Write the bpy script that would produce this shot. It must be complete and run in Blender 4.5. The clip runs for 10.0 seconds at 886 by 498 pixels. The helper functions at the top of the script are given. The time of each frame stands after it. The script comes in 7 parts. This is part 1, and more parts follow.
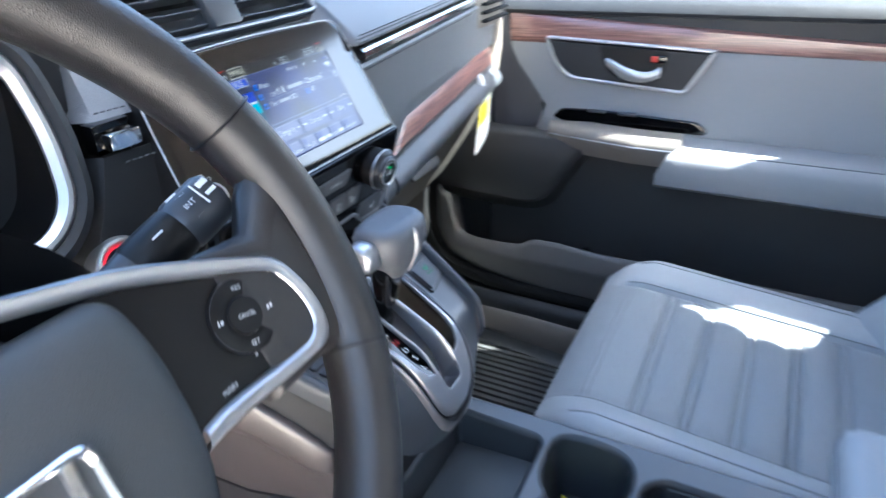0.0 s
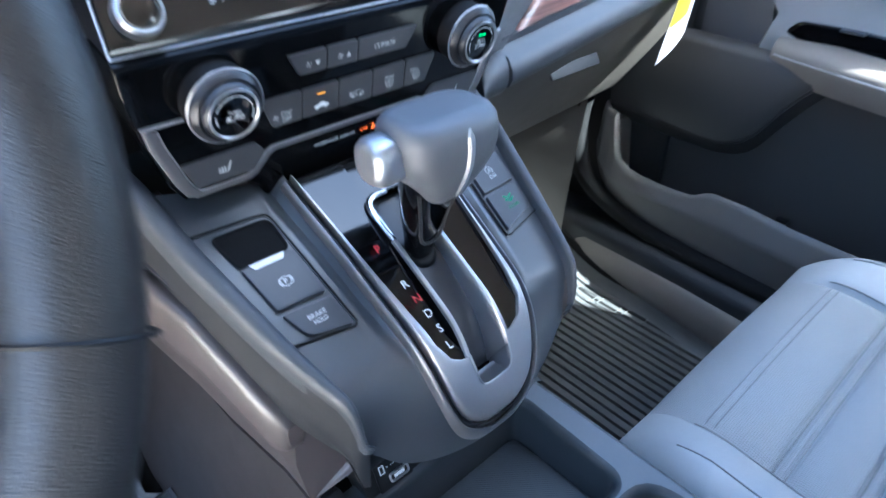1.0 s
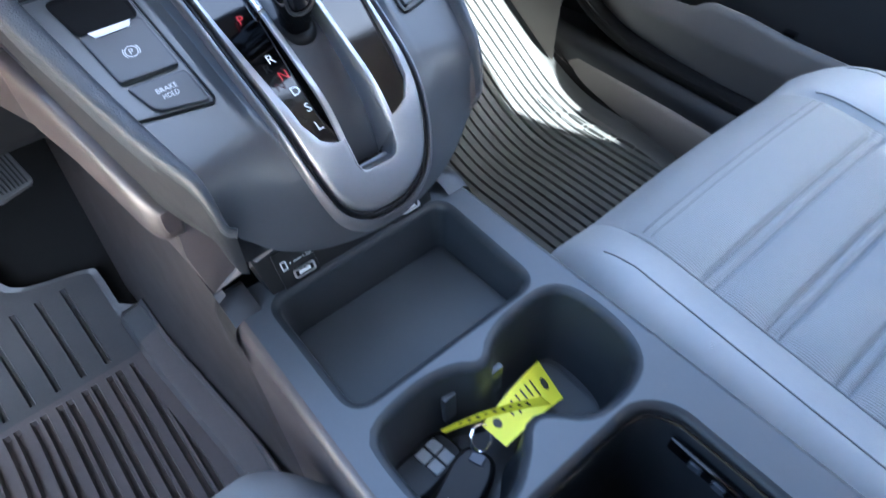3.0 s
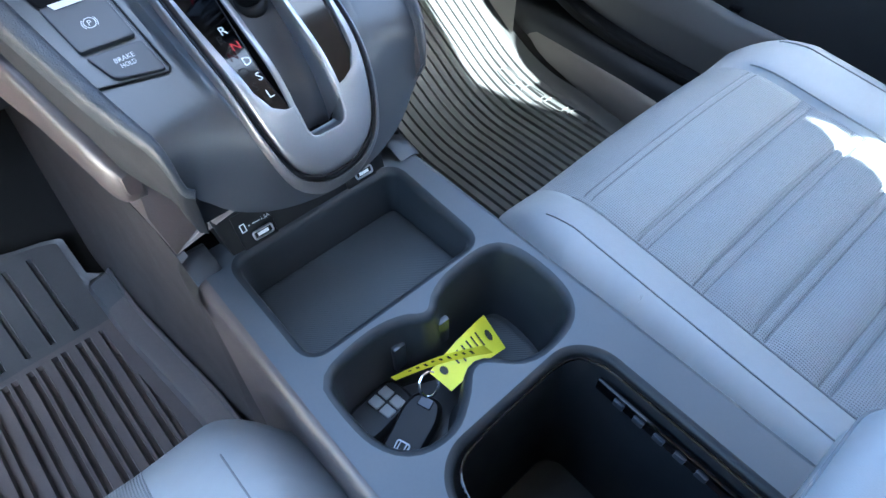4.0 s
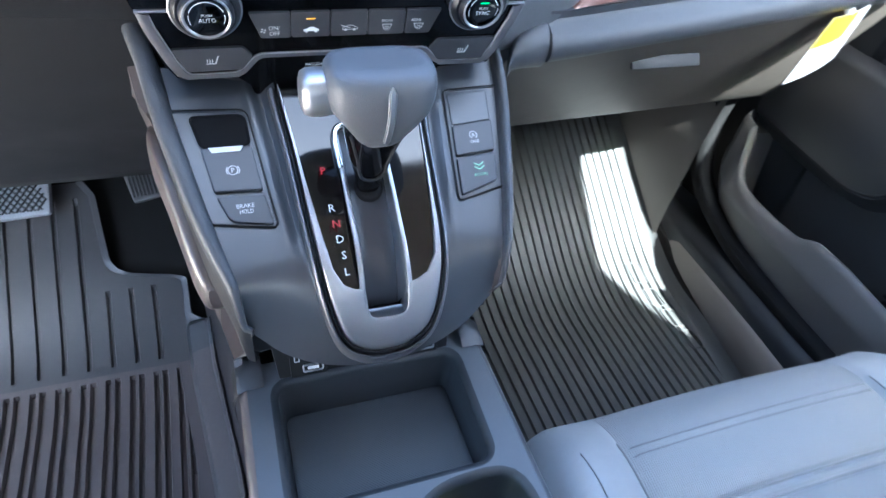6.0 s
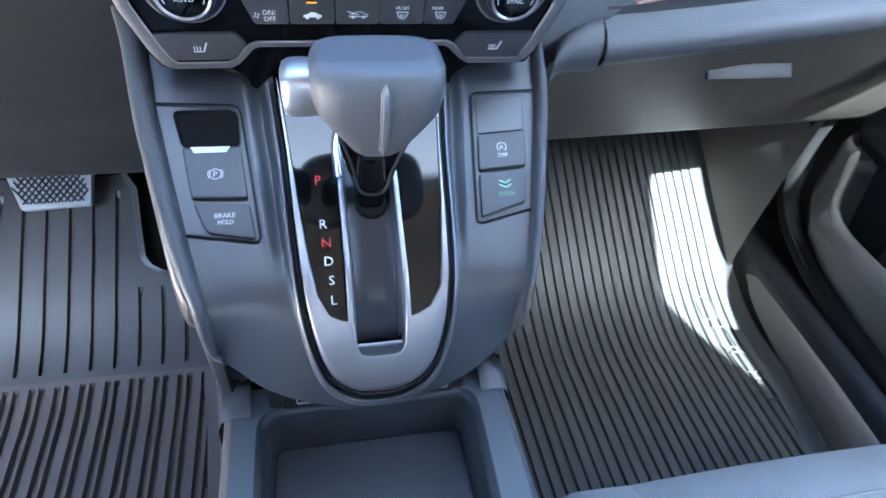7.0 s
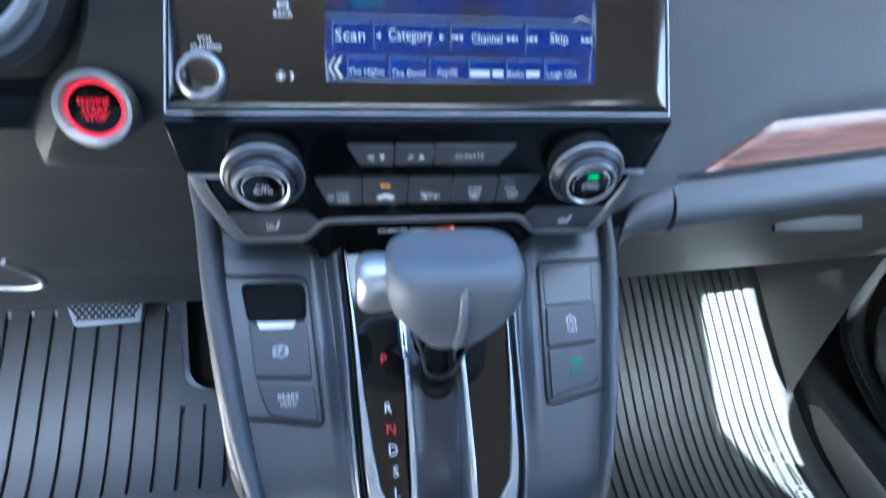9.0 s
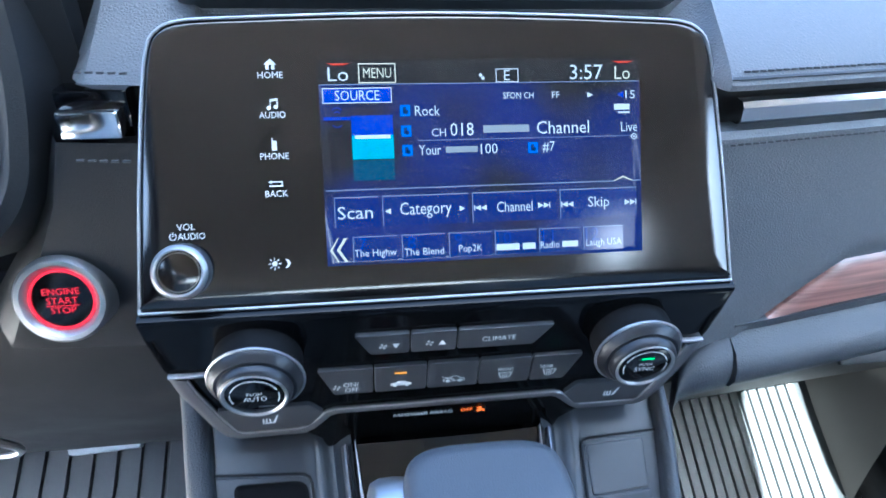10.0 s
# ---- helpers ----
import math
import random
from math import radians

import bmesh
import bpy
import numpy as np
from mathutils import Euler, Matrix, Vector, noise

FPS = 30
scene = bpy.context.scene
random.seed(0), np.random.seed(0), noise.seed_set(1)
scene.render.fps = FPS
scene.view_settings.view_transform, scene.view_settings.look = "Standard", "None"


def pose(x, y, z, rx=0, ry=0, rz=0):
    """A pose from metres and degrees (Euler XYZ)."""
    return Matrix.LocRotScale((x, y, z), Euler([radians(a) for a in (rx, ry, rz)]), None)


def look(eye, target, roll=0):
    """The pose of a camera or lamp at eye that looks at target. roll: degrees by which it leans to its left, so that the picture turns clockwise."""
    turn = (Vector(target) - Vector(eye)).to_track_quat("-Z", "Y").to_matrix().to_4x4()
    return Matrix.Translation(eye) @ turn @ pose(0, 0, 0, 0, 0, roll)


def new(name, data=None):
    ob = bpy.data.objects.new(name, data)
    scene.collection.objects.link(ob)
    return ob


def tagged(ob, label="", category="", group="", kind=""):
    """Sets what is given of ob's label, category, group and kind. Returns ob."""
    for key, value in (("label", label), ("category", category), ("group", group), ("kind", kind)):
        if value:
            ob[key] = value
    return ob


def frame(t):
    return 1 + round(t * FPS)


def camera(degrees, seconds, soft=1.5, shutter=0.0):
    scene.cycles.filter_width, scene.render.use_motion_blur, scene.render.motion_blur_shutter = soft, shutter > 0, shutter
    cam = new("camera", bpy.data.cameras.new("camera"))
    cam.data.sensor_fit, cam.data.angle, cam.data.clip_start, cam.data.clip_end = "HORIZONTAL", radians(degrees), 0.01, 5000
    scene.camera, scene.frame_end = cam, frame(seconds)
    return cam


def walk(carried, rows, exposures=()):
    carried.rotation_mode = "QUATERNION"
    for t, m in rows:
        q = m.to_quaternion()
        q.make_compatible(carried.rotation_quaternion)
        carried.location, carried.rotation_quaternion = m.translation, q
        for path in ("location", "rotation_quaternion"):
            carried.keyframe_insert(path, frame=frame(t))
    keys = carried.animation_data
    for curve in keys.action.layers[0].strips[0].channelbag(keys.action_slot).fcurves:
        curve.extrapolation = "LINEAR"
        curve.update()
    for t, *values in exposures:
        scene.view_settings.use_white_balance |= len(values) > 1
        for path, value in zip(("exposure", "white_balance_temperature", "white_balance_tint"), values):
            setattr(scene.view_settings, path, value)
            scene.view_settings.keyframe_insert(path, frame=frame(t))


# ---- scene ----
cam = camera(70.1, 10.0, shutter=0.5)
PATH = [
    (0, (-0.405, -0.342, 0.824), (1.143, 0.5, -0.123), -2.6),
    (0.5, (-0.292, -0.302, 0.799), (1.03, 0.787, -0.233), -0.2),
    (1, (-0.209, -0.303, 0.727), (0.898, 0.887, -0.439), 0.7),
    (1.5, (-0.148, -0.323, 0.707), (0.811, 0.958, -0.493), -1.8),
    (2, (-0.129, -0.338, 0.694), (0.764, 0.95, -0.549), -3.2),
    (2.5, (-0.13, -0.347, 0.668), (0.702, 0.802, -0.742), -2.2),
    (3, (-0.145, -0.366, 0.68), (0.672, 0.654, -0.834), -1.9),
    (3.2, (-0.147, -0.378, 0.691), (0.674, 0.586, -0.857), -0.7),
    (4.3, (-0.153, -0.401, 0.701), (0.697, 0.515, -0.86), 0.9),
    (4.5, (-0.155, -0.399, 0.706), (0.711, 0.523, -0.844), 1.7),
    (5, (-0.15, -0.397, 0.723), (0.753, 0.636, -0.733), 3.2),
    (5.5, (-0.129, -0.396, 0.747), (0.711, 0.829, -0.592), 7.7),
    (5.7, (-0.114, -0.397, 0.765), (0.629, 0.883, -0.579), 8.7),
    (6.8, (-0.031, -0.364, 0.739), (0.387, 1.046, -0.617), 6.9),
    (7, (-0.03, -0.349, 0.73), (0.36, 1.063, -0.631), 6.5),
    (7.5, (-0.031, -0.332, 0.718), (0.31, 1.117, -0.618), 5.8),
    (8, (-0.032, -0.332, 0.717), (0.287, 1.159, -0.578), 5.4),
    (8.5, (-0.034, -0.33, 0.717), (0.274, 1.215, -0.514), 5.1),
    (9, (-0.046, -0.301, 0.764), (0.258, 1.294, -0.405), 4.7),
    (9.5, (-0.047, -0.259, 0.795), (0.248, 1.41, -0.267), 2.9),
    (10, (-0.041, -0.224, 0.787), (0.229, 1.479, -0.225), 1.8),
]
EXPO = 3.88
walk(cam, [(t, look(eye, target, roll)) for t, eye, target, roll in PATH], [(0, EXPO, 5100, 1), (1.0, EXPO + 0.25, 4750, 0), (2.5, EXPO + 0.38, 5000, 2), (4.5, EXPO + 0.38, 4850, -2), (5.5, EXPO + 0.4, 4950, 1), (8, EXPO + 0.32, 4600, 0), (10, EXPO + 0.12, 4550, -2)])

# ---- light ----
world = bpy.data.worlds.new("sky_world")
scene.world = world
world.use_nodes = True
wn = world.node_tree
wn.nodes.clear()
sky = wn.nodes.new("ShaderNodeTexSky")
sky.sky_type = "NISHITA"
sky.sun_disc = False
sky.sun_elevation, sky.sun_rotation = radians(49), radians(169)
sky.air_density, sky.dust_density = 1.0, 8.0
bg = wn.nodes.new("ShaderNodeBackground")
bg.inputs["Strength"].default_value = 0.095
wout = wn.nodes.new("ShaderNodeOutputWorld")
wn.links.new(sky.outputs[0], bg.inputs[0])
wn.links.new(bg.outputs[0], wout.inputs[0])

sun_data = bpy.data.lights.new("sun", "SUN")
sun_data.energy, sun_data.angle, sun_data.color = 5.0, radians(0.5), (1.0, 0.88, 0.72)
sun = new("sun", sun_data)
sun.matrix_world = look((0.825, -4.35, 5.0), (0, 0, 0))


# ---- materials ----
def mat(name, color, rough=0.5, metal=0.0, vary=0.12, scale=30.0, bump=0.0, bscale=700.0, kind="noise", coat=0.0, spec=0.5, wear=0.0, emit=None, estr=0.0):
    m = bpy.data.materials.new(name)
    m.use_nodes = True
    n, l = m.node_tree.nodes, m.node_tree.links
    b = n["Principled BSDF"]
    tc = n.new("ShaderNodeTexCoord")
    b.inputs["Roughness"].default_value = rough
    b.inputs["Metallic"].default_value = metal
    b.inputs["Coat Weight"].default_value = coat
    b.inputs["Coat Roughness"].default_value = 0.05
    b.inputs["Specular IOR Level"].default_value = spec
    b.inputs["Base Color"].default_value = (*color, 1)
    if vary:
        # broad stains and fine grain in the colour
        t1, t2 = n.new("ShaderNodeTexNoise"), n.new("ShaderNodeTexNoise")
        t1.inputs["Scale"].default_value, t2.inputs["Scale"].default_value = scale, scale * 17
        t1.inputs["Detail"].default_value = 4
        add = n.new("ShaderNodeMath")
        add.operation = "ADD"
        half = n.new("ShaderNodeMath")
        half.operation, half.inputs[1].default_value = "MULTIPLY", 0.5
        ramp = n.new("ShaderNodeMix")
        ramp.data_type = "RGBA"
        ramp.inputs["A"].default_value = (*[c * (1 - vary) for c in color], 1)
        ramp.inputs["B"].default_value = (*[min(1, c * (1 + vary)) for c in color], 1)
        for t in (t1, t2):
            l.new(tc.outputs["Object"], t.inputs["Vector"])
        l.new(t1.outputs["Fac"], add.inputs[0])
        l.new(t2.outputs["Fac"], add.inputs[1])
        l.new(add.outputs[0], half.inputs[0])
        l.new(half.outputs[0], ramp.inputs["Factor"])
        l.new(ramp.outputs["Result"], b.inputs["Base Color"])
        rr = n.new("ShaderNodeMapRange")
        rr.inputs["To Min"].default_value = max(0.02, rough * (1 - vary - wear))
        rr.inputs["To Max"].default_value = min(1, rough * (1 + vary + wear))
        l.new(t1.outputs["Fac"], rr.inputs["Value"])
        l.new(rr.outputs["Result"], b.inputs["Roughness"])
    if bump:
        if kind == "leather":
            t = n.new("ShaderNodeTexVoronoi")
            t.feature = "DISTANCE_TO_EDGE"
            t.inputs["Scale"].default_value = bscale
            o = t.outputs["Distance"]
        elif kind == "wave":
            t = n.new("ShaderNodeTexWave")
            t.bands_direction = "DIAGONAL"
            t.inputs["Scale"].default_value = bscale
            o = t.outputs["Fac"]
        else:
            t = n.new("ShaderNodeTexNoise")
            t.inputs["Scale"].default_value = bscale
            t.inputs["Detail"].default_value = 3
            o = t.outputs["Fac"]
        l.new(tc.outputs["Object"], t.inputs["Vector"])
        bp = n.new("ShaderNodeBump")
        bp.inputs["Strength"].default_value = bump
        bp.inputs["Distance"].default_value = 0.0005
        l.new(o, bp.inputs["Height"])
        l.new(bp.outputs[0], b.inputs["Normal"])
    if emit:
        b.inputs["Emission Color"].default_value = (*emit, 1)
        b.inputs["Emission Strength"].default_value = estr
    return m


def wood_mat():
    m = mat("dark_wood_veneer", (0.2, 0.075, 0.045), 0.4, coat=1.0, vary=0)
    n, l = m.node_tree.nodes, m.node_tree.links
    b = n["Principled BSDF"]
    tc, mp, w, t = n.new("ShaderNodeTexCoord"), n.new("ShaderNodeMapping"), n.new("ShaderNodeTexNoise"), n.new("ShaderNodeValToRGB")
    mp.inputs["Scale"].default_value = (9, 9, 230)
    w.inputs["Scale"].default_value, w.inputs["Detail"].default_value, w.inputs["Distortion"].default_value = 1.0, 7, 1.2
    t.color_ramp.elements[0].position, t.color_ramp.elements[1].position = 0.3, 0.72
    t.color_ramp.elements[0].color, t.color_ramp.elements[1].color = (0.09, 0.036, 0.029, 1), (0.31, 0.15, 0.12, 1)
    l.new(tc.outputs["Object"], mp.inputs["Vector"])
    l.new(mp.outputs[0], w.inputs["Vector"])
    l.new(w.outputs["Fac"], t.inputs["Fac"])
    l.new(t.outputs[0], b.inputs["Base Color"])
    b.inputs["Coat Roughness"].default_value = 0.22
    return m


def seat_mat():
    m = mat("grey_seat_leather", (0.285, 0.298, 0.308), 0.5, vary=0.07, scale=9, bump=0.25, bscale=900, kind="leather")
    return m


def perforated_mat():
    m = mat("perforated_grey_leather", (0.285, 0.298, 0.308), 0.52, vary=0.07, scale=9)
    n, l = m.node_tree.nodes, m.node_tree.links
    b = n["Principled BSDF"]
    tc, v, mr, bp = n.new("ShaderNodeTexCoord"), n.new("ShaderNodeTexVoronoi"), n.new("ShaderNodeMapRange"), n.new("ShaderNodeBump")
    v.voronoi_dimensions = "2D"
    v.inputs["Scale"].default_value, v.inputs["Randomness"].default_value = 500, 0.0
    mr.inputs["From Min"].default_value, mr.inputs["From Max"].default_value = 0.2, 0.42
    l.new(tc.outputs["Object"], v.inputs["Vector"])
    l.new(v.outputs["Distance"], mr.inputs["Value"])
    l.new(mr.outputs["Result"], bp.inputs["Height"])
    bp.inputs["Strength"].default_value, bp.inputs["Distance"].default_value = 0.8, 0.001
    mx = n.new("ShaderNodeMix")
    mx.data_type, mx.blend_type = "RGBA", "MULTIPLY"
    hole = n.new("ShaderNodeMapRange")
    hole.inputs["From Min"].default_value, hole.inputs["From Max"].default_value = 0.22, 0.34
    hole.inputs["To Min"].default_value = 0.66
    old = b.inputs["Base Color"].links[0].from_socket
    l.new(v.outputs["Distance"], hole.inputs["Value"])
    mx.inputs["Factor"].default_value = 1.0
    l.new(old, mx.inputs["A"])
    l.new(hole.outputs["Result"], mx.inputs["B"])
    l.new(mx.outputs["Result"], b.inputs["Base Color"])
    l.new(bp.outputs[0], b.inputs["Normal"])
    return m


SOFT = mat("dark_soft_touch_dash", (0.118, 0.125, 0.138), 0.43, vary=0.1, bump=0.8, bscale=640, kind="leather")
PLATE = mat("dark_grey_satin_plastic", (0.036, 0.041, 0.049), 0.36, vary=0.1, bump=0.1, bscale=2200, spec=0.85)
DECKM = mat("slate_console_plastic", (0.075, 0.082, 0.092), 0.36, vary=0.1, bump=0.12, bscale=2200)
HARD = mat("charcoal_grained_plastic", (0.018, 0.019, 0.021), 0.48, vary=0.15, bump=0.35, bscale=1500, spec=0.38)
DARK = mat("black_plastic", (0.0055, 0.0055, 0.006), 0.42, vary=0.15, bump=0.15, bscale=1500, spec=0.3)
BUTTON = mat("charcoal_button_plastic", (0.04, 0.043, 0.05), 0.36, vary=0.08, bump=0.05, bscale=3000)
MATTE = mat("matt_black_plastic", (0.004, 0.004, 0.0046), 0.7, vary=0.15, bump=0.2, bscale=1500, spec=0.15)
PIANO = mat("piano_black", (0.0022, 0.0022, 0.0026), 0.07, vary=0.2, scale=60, spec=0.55, wear=0.3)
GLOSS = mat("gloss_black_panel", (0.0025, 0.0028, 0.0034), 0.1, vary=0.2, scale=60, spec=0.2, wear=0.2)
# near black, with the shade on the driver's lower dash in the colour
KNEE = mat("shaded_knee_trim", (0.012, 0.0135, 0.016), 0.52, vary=0.15, bump=0.3, bscale=900, kind="leather", spec=0.3)
GLASS = mat("display_glass", (0.0035, 0.003, 0.003), 0.13, vary=0.15, scale=20, spec=1.0)
GUN = mat("dark_satin_metal", (0.05, 0.052, 0.058), 0.32, metal=0.8, vary=0.08)
SILVER = mat("satin_silver_paint", (0.42, 0.43, 0.45), 0.36, metal=0.85, vary=0.06, bump=0.03, bscale=4000)
GATESILVER = mat("satin_gate_silver", (0.36, 0.365, 0.385), 0.42, metal=0.85, vary=0.06, bump=0.03, bscale=4000)
KNURL = mat("graphite_dial_metal", (0.03, 0.031, 0.035), 0.34, metal=0.35, vary=0.08)
SATIN = mat("dark_satin_edging", (0.2, 0.2, 0.215), 0.4, metal=0.75, vary=0.06)
STRIP = mat("grained_edge_leather", (0.05, 0.054, 0.062), 0.42, vary=0.1, bump=0.7, bscale=620, kind="leather")
CHROME = mat("chrome", (0.8, 0.81, 0.83), 0.12, metal=1.0, vary=0.04)
LEATHER = mat("black_wheel_leather", (0.0135, 0.0125, 0.0125), 0.38, vary=0.15, bump=0.45, bscale=1000, kind="leather", spec=0.72)
KNOBLEATHER = mat("charcoal_selector_leather", (0.085, 0.09, 0.1), 0.42, vary=0.1, bump=0.5, bscale=900, kind="leather")
COVER = mat("grey_airbag_cover", (0.05, 0.054, 0.056), 0.5, vary=0.08, bump=0.3, bscale=900, kind="leather")
# driver mat: warm door light in the heel colour, footwell shade in the toe colour
HEELMAT = mat("warm_lit_mat_rubber", (0.1, 0.086, 0.083), 0.42, vary=0.2, scale=14, bump=0.12, bscale=1200, wear=0.15, spec=0.4)
TOEMAT = mat("shaded_mat_rubber", (0.058, 0.056, 0.058), 0.38, vary=0.2, scale=18, bump=0.12, bscale=1200, wear=0.15, spec=0.5)
RUBBER = mat("black_mat_rubber", (0.046, 0.047, 0.046), 0.42, vary=0.2, scale=18, bump=0.12, bscale=1200, wear=0.15)
TRAYMAT = mat("tray_liner_rubber", (0.05, 0.056, 0.062), 0.5, vary=0.1, bump=0.35, bscale=260, kind="wave")
TRAYWALL = mat("dark_tray_plastic", (0.03, 0.033, 0.037), 0.4, vary=0.12, bump=0.25, bscale=1500, spec=0.35)
DOORDARK = mat("brown_black_door_plastic", (0.042, 0.04, 0.038), 0.5, vary=0.12, bump=0.3, bscale=1500)
POCKET = mat("brown_charcoal_pocket", (0.13, 0.122, 0.112), 0.46, vary=0.12, bump=0.3, bscale=1500)
CARPET = mat("dark_carpet", (0.014, 0.0135, 0.013), 0.95, vary=0.35, scale=60, bump=0.9, bscale=900, spec=0.1)
# left lower wall, with warm light from the driver's door in its colour
BROWN = mat("warm_lit_lower_wall", (0.045, 0.038, 0.036), 0.42, vary=0.15, bump=0.3, bscale=1200)
GLOVE = mat("taupe_glove_box", (0.058, 0.052, 0.043), 0.5, vary=0.1, bump=0.2, bscale=1500)
SEAL = mat("black_seal_rubber", (0.007, 0.007, 0.007), 0.75, vary=0.1, bump=0.1, bscale=900, spec=0.2)
DOORGREY = mat("grey_door_vinyl", (0.23, 0.235, 0.245), 0.55, vary=0.06, scale=8, bump=0.25, bscale=900, kind="leather")
BEIGE = mat("taupe_lower_plastic", (0.17, 0.152, 0.13), 0.6, vary=0.1, bump=0.2, bscale=1500)
# left console side, its brown tone carrying the warm bounce from outside
SIDE = mat("warm_lit_console_side", (0.072, 0.058, 0.054), 0.36, vary=0.12, bump=0.35, bscale=900, spec=0.9)
LINER = mat("light_grey_headliner", (0.2, 0.19, 0.18), 0.95, vary=0.05, bump=0.3, bscale=900)
BODY = mat("painted_body", (0.12, 0.12, 0.13), 0.4, vary=0.05, coat=0.5)
CONCRETE = mat("pale_concrete", (0.66, 0.55, 0.46), 0.9, vary=0.2, scale=1.5, bump=0.3, bscale=60)
WOOD = wood_mat()
SEAT = seat_mat()
PERF = perforated_mat()
STITCH = mat("grey_thread", (0.05, 0.053, 0.06), 0.8, vary=0.1)
WHITE = mat("white_print", (0.75, 0.76, 0.78), 0.5, vary=0)
LIT = mat("lit_white_print", (0.46, 0.47, 0.49), 0.5, vary=0, emit=(0.85, 0.87, 0.9), estr=0.3 * 2.0 ** -EXPO)
YELLOW = mat("yellow_paper_tag", (0.75, 0.72, 0.03), 0.45, vary=0.05, scale=40)
PAPER = mat("white_paper", (0.82, 0.82, 0.8), 0.6, vary=0.03)


def glow(name, color, strength):
    return mat(name, (0.004, 0.004, 0.004), 0.13, vary=0, spec=0.7, emit=color, estr=strength)


RED = glow("red_light", (1.0, 0.02, 0.04), 1.5 * 2.0 ** -EXPO)
DIMRED = glow("dim_red_light", (0.85, 0.06, 0.08), 0.7 * 2.0 ** -EXPO)
AMBER = glow("amber_light", (1.0, 0.34, 0.01), 1.7 * 2.0 ** -EXPO)
ORANGE = glow("orange_light", (1.0, 0.16, 0.02), 2.0 * 2.0 ** -EXPO)
GREEN = glow("green_light", (0.05, 1.0, 0.2), 1.6 * 2.0 ** -EXPO)
DIMGREEN = glow("dim_green_light", (0.05, 0.6, 0.3), 0.55 * 2.0 ** -EXPO)


# ---- building helpers ----
def mesh_part(name, verts, faces, material, parent=None, label="", sharp=38, smooth=True):
    me = bpy.data.meshes.new(name)
    me.from_pydata([tuple(v) for v in verts], [], faces)
    me.validate()
    bm = bmesh.new()
    bm.from_mesh(me)
    bmesh.ops.recalc_face_normals(bm, faces=bm.faces)
    bm.to_mesh(me)
    bm.free()
    return finish(name, me, material, parent, label, sharp, smooth)


def finish(name, me, material, parent, label, sharp=38, smooth=True):
    if smooth:
        me.shade_smooth()
        me.set_sharp_from_angle(angle=radians(sharp))
    me.materials.append(material)
    ob = new(name, me)
    if parent is not None:
        ob.parent = parent
        if parent.parent is None:
            ob.matrix_parent_inverse = Matrix.Translation(-parent.location)
    if label:
        tagged(ob, label)
    return ob


def part(name, bm, material, parent=None, label="", sharp=38, smooth=True):
    me = bpy.data.meshes.new(name)
    bm.to_mesh(me)
    bm.free()
    return finish(name, me, material, parent, label, sharp, smooth)


def thing(name, at, label, category, group="", kind=""):
    ob = new(name)
    ob.empty_display_size = 0.02
    ob.location = at
    return tagged(ob, label, category, group, kind)


def spline(pts, n, closed=False):
    """n points evenly along a Catmull-Rom curve through pts."""
    P = [np.array(p, float) for p in pts]
    k = len(P)
    out = []
    for i in range(k if closed else k - 1):
        if closed:
            a, b, c, d = P[i - 1], P[i], P[(i + 1) % k], P[(i + 2) % k]
        else:
            a, b, c, d = P[max(i - 1, 0)], P[i], P[i + 1], P[min(i + 2, k - 1)]
        for s in np.linspace(0, 1, 16, endpoint=False):
            out.append(0.5 * (2 * b + (c - a) * s + (2 * a - 5 * b + 4 * c - d) * s * s + (3 * b - a - 3 * c + d) * s ** 3))
    out.append(P[0] if closed else P[-1])
    out = np.array(out)
    return evenly(out, n, closed)


def evenly(out, n, closed=False):
    out = np.array(out, float)
    d = np.concatenate([[0], np.cumsum(np.linalg.norm(np.diff(out, axis=0), axis=1))])
    s = np.linspace(0, d[-1], n, endpoint=not closed)
    return np.stack([np.interp(s, d, out[:, j]) for j in range(out.shape[1])], 1)


def loft(rings, closed=True, cap0=False, cap1=False):
    """Vertices and faces through rings of equally many points."""
    n = len(rings[0])
    V = [tuple(p) for r in rings for p in r]
    F = []
    for i in range(len(rings) - 1):
        for j in range(n if closed else n - 1):
            a, b = i * n + j, i * n + (j + 1) % n
            F.append((a, b, b + n, a + n))
    # a cap keeps a narrow flat border, so that its rim does not bend the light over it
    for on, base in ((cap0, 0), (cap1, (len(rings) - 1) * n)):
        if on:
            mid = sum((Vector(V[base + j]) for j in range(n)), Vector()) / n
            o = len(V)
            V += [tuple(Vector(V[base + j]).lerp(mid, 0.06)) for j in range(n)]
            F += [(base + j, base + (j + 1) % n, o + (j + 1) % n, o + j) for j in range(n)]
            ring = [Vector(V[o + j]) for j in range(n)]
            nrm = sum((ring[j].cross(ring[(j + 1) % n]) for j in range(n)), Vector())
            turns = [(ring[j] - ring[j - 1]).normalized().cross((ring[(j + 1) % n] - ring[j]).normalized()).dot(nrm) / max(nrm.length, 1e-12) for j in range(n)]
            if min(turns) > -0.04:
                V.append(tuple(mid))
                F += [(o + j, o + (j + 1) % n, len(V) - 1) for j in range(n)]
            else:
                F.append(tuple(range(o, o + n)))
    return V, F


def join(*vf):
    V, F = [], []
    for v, f in vf:
        o = len(V)
        V += list(v)
        F += [tuple(i + o for i in q) for q in f]
    return V, F


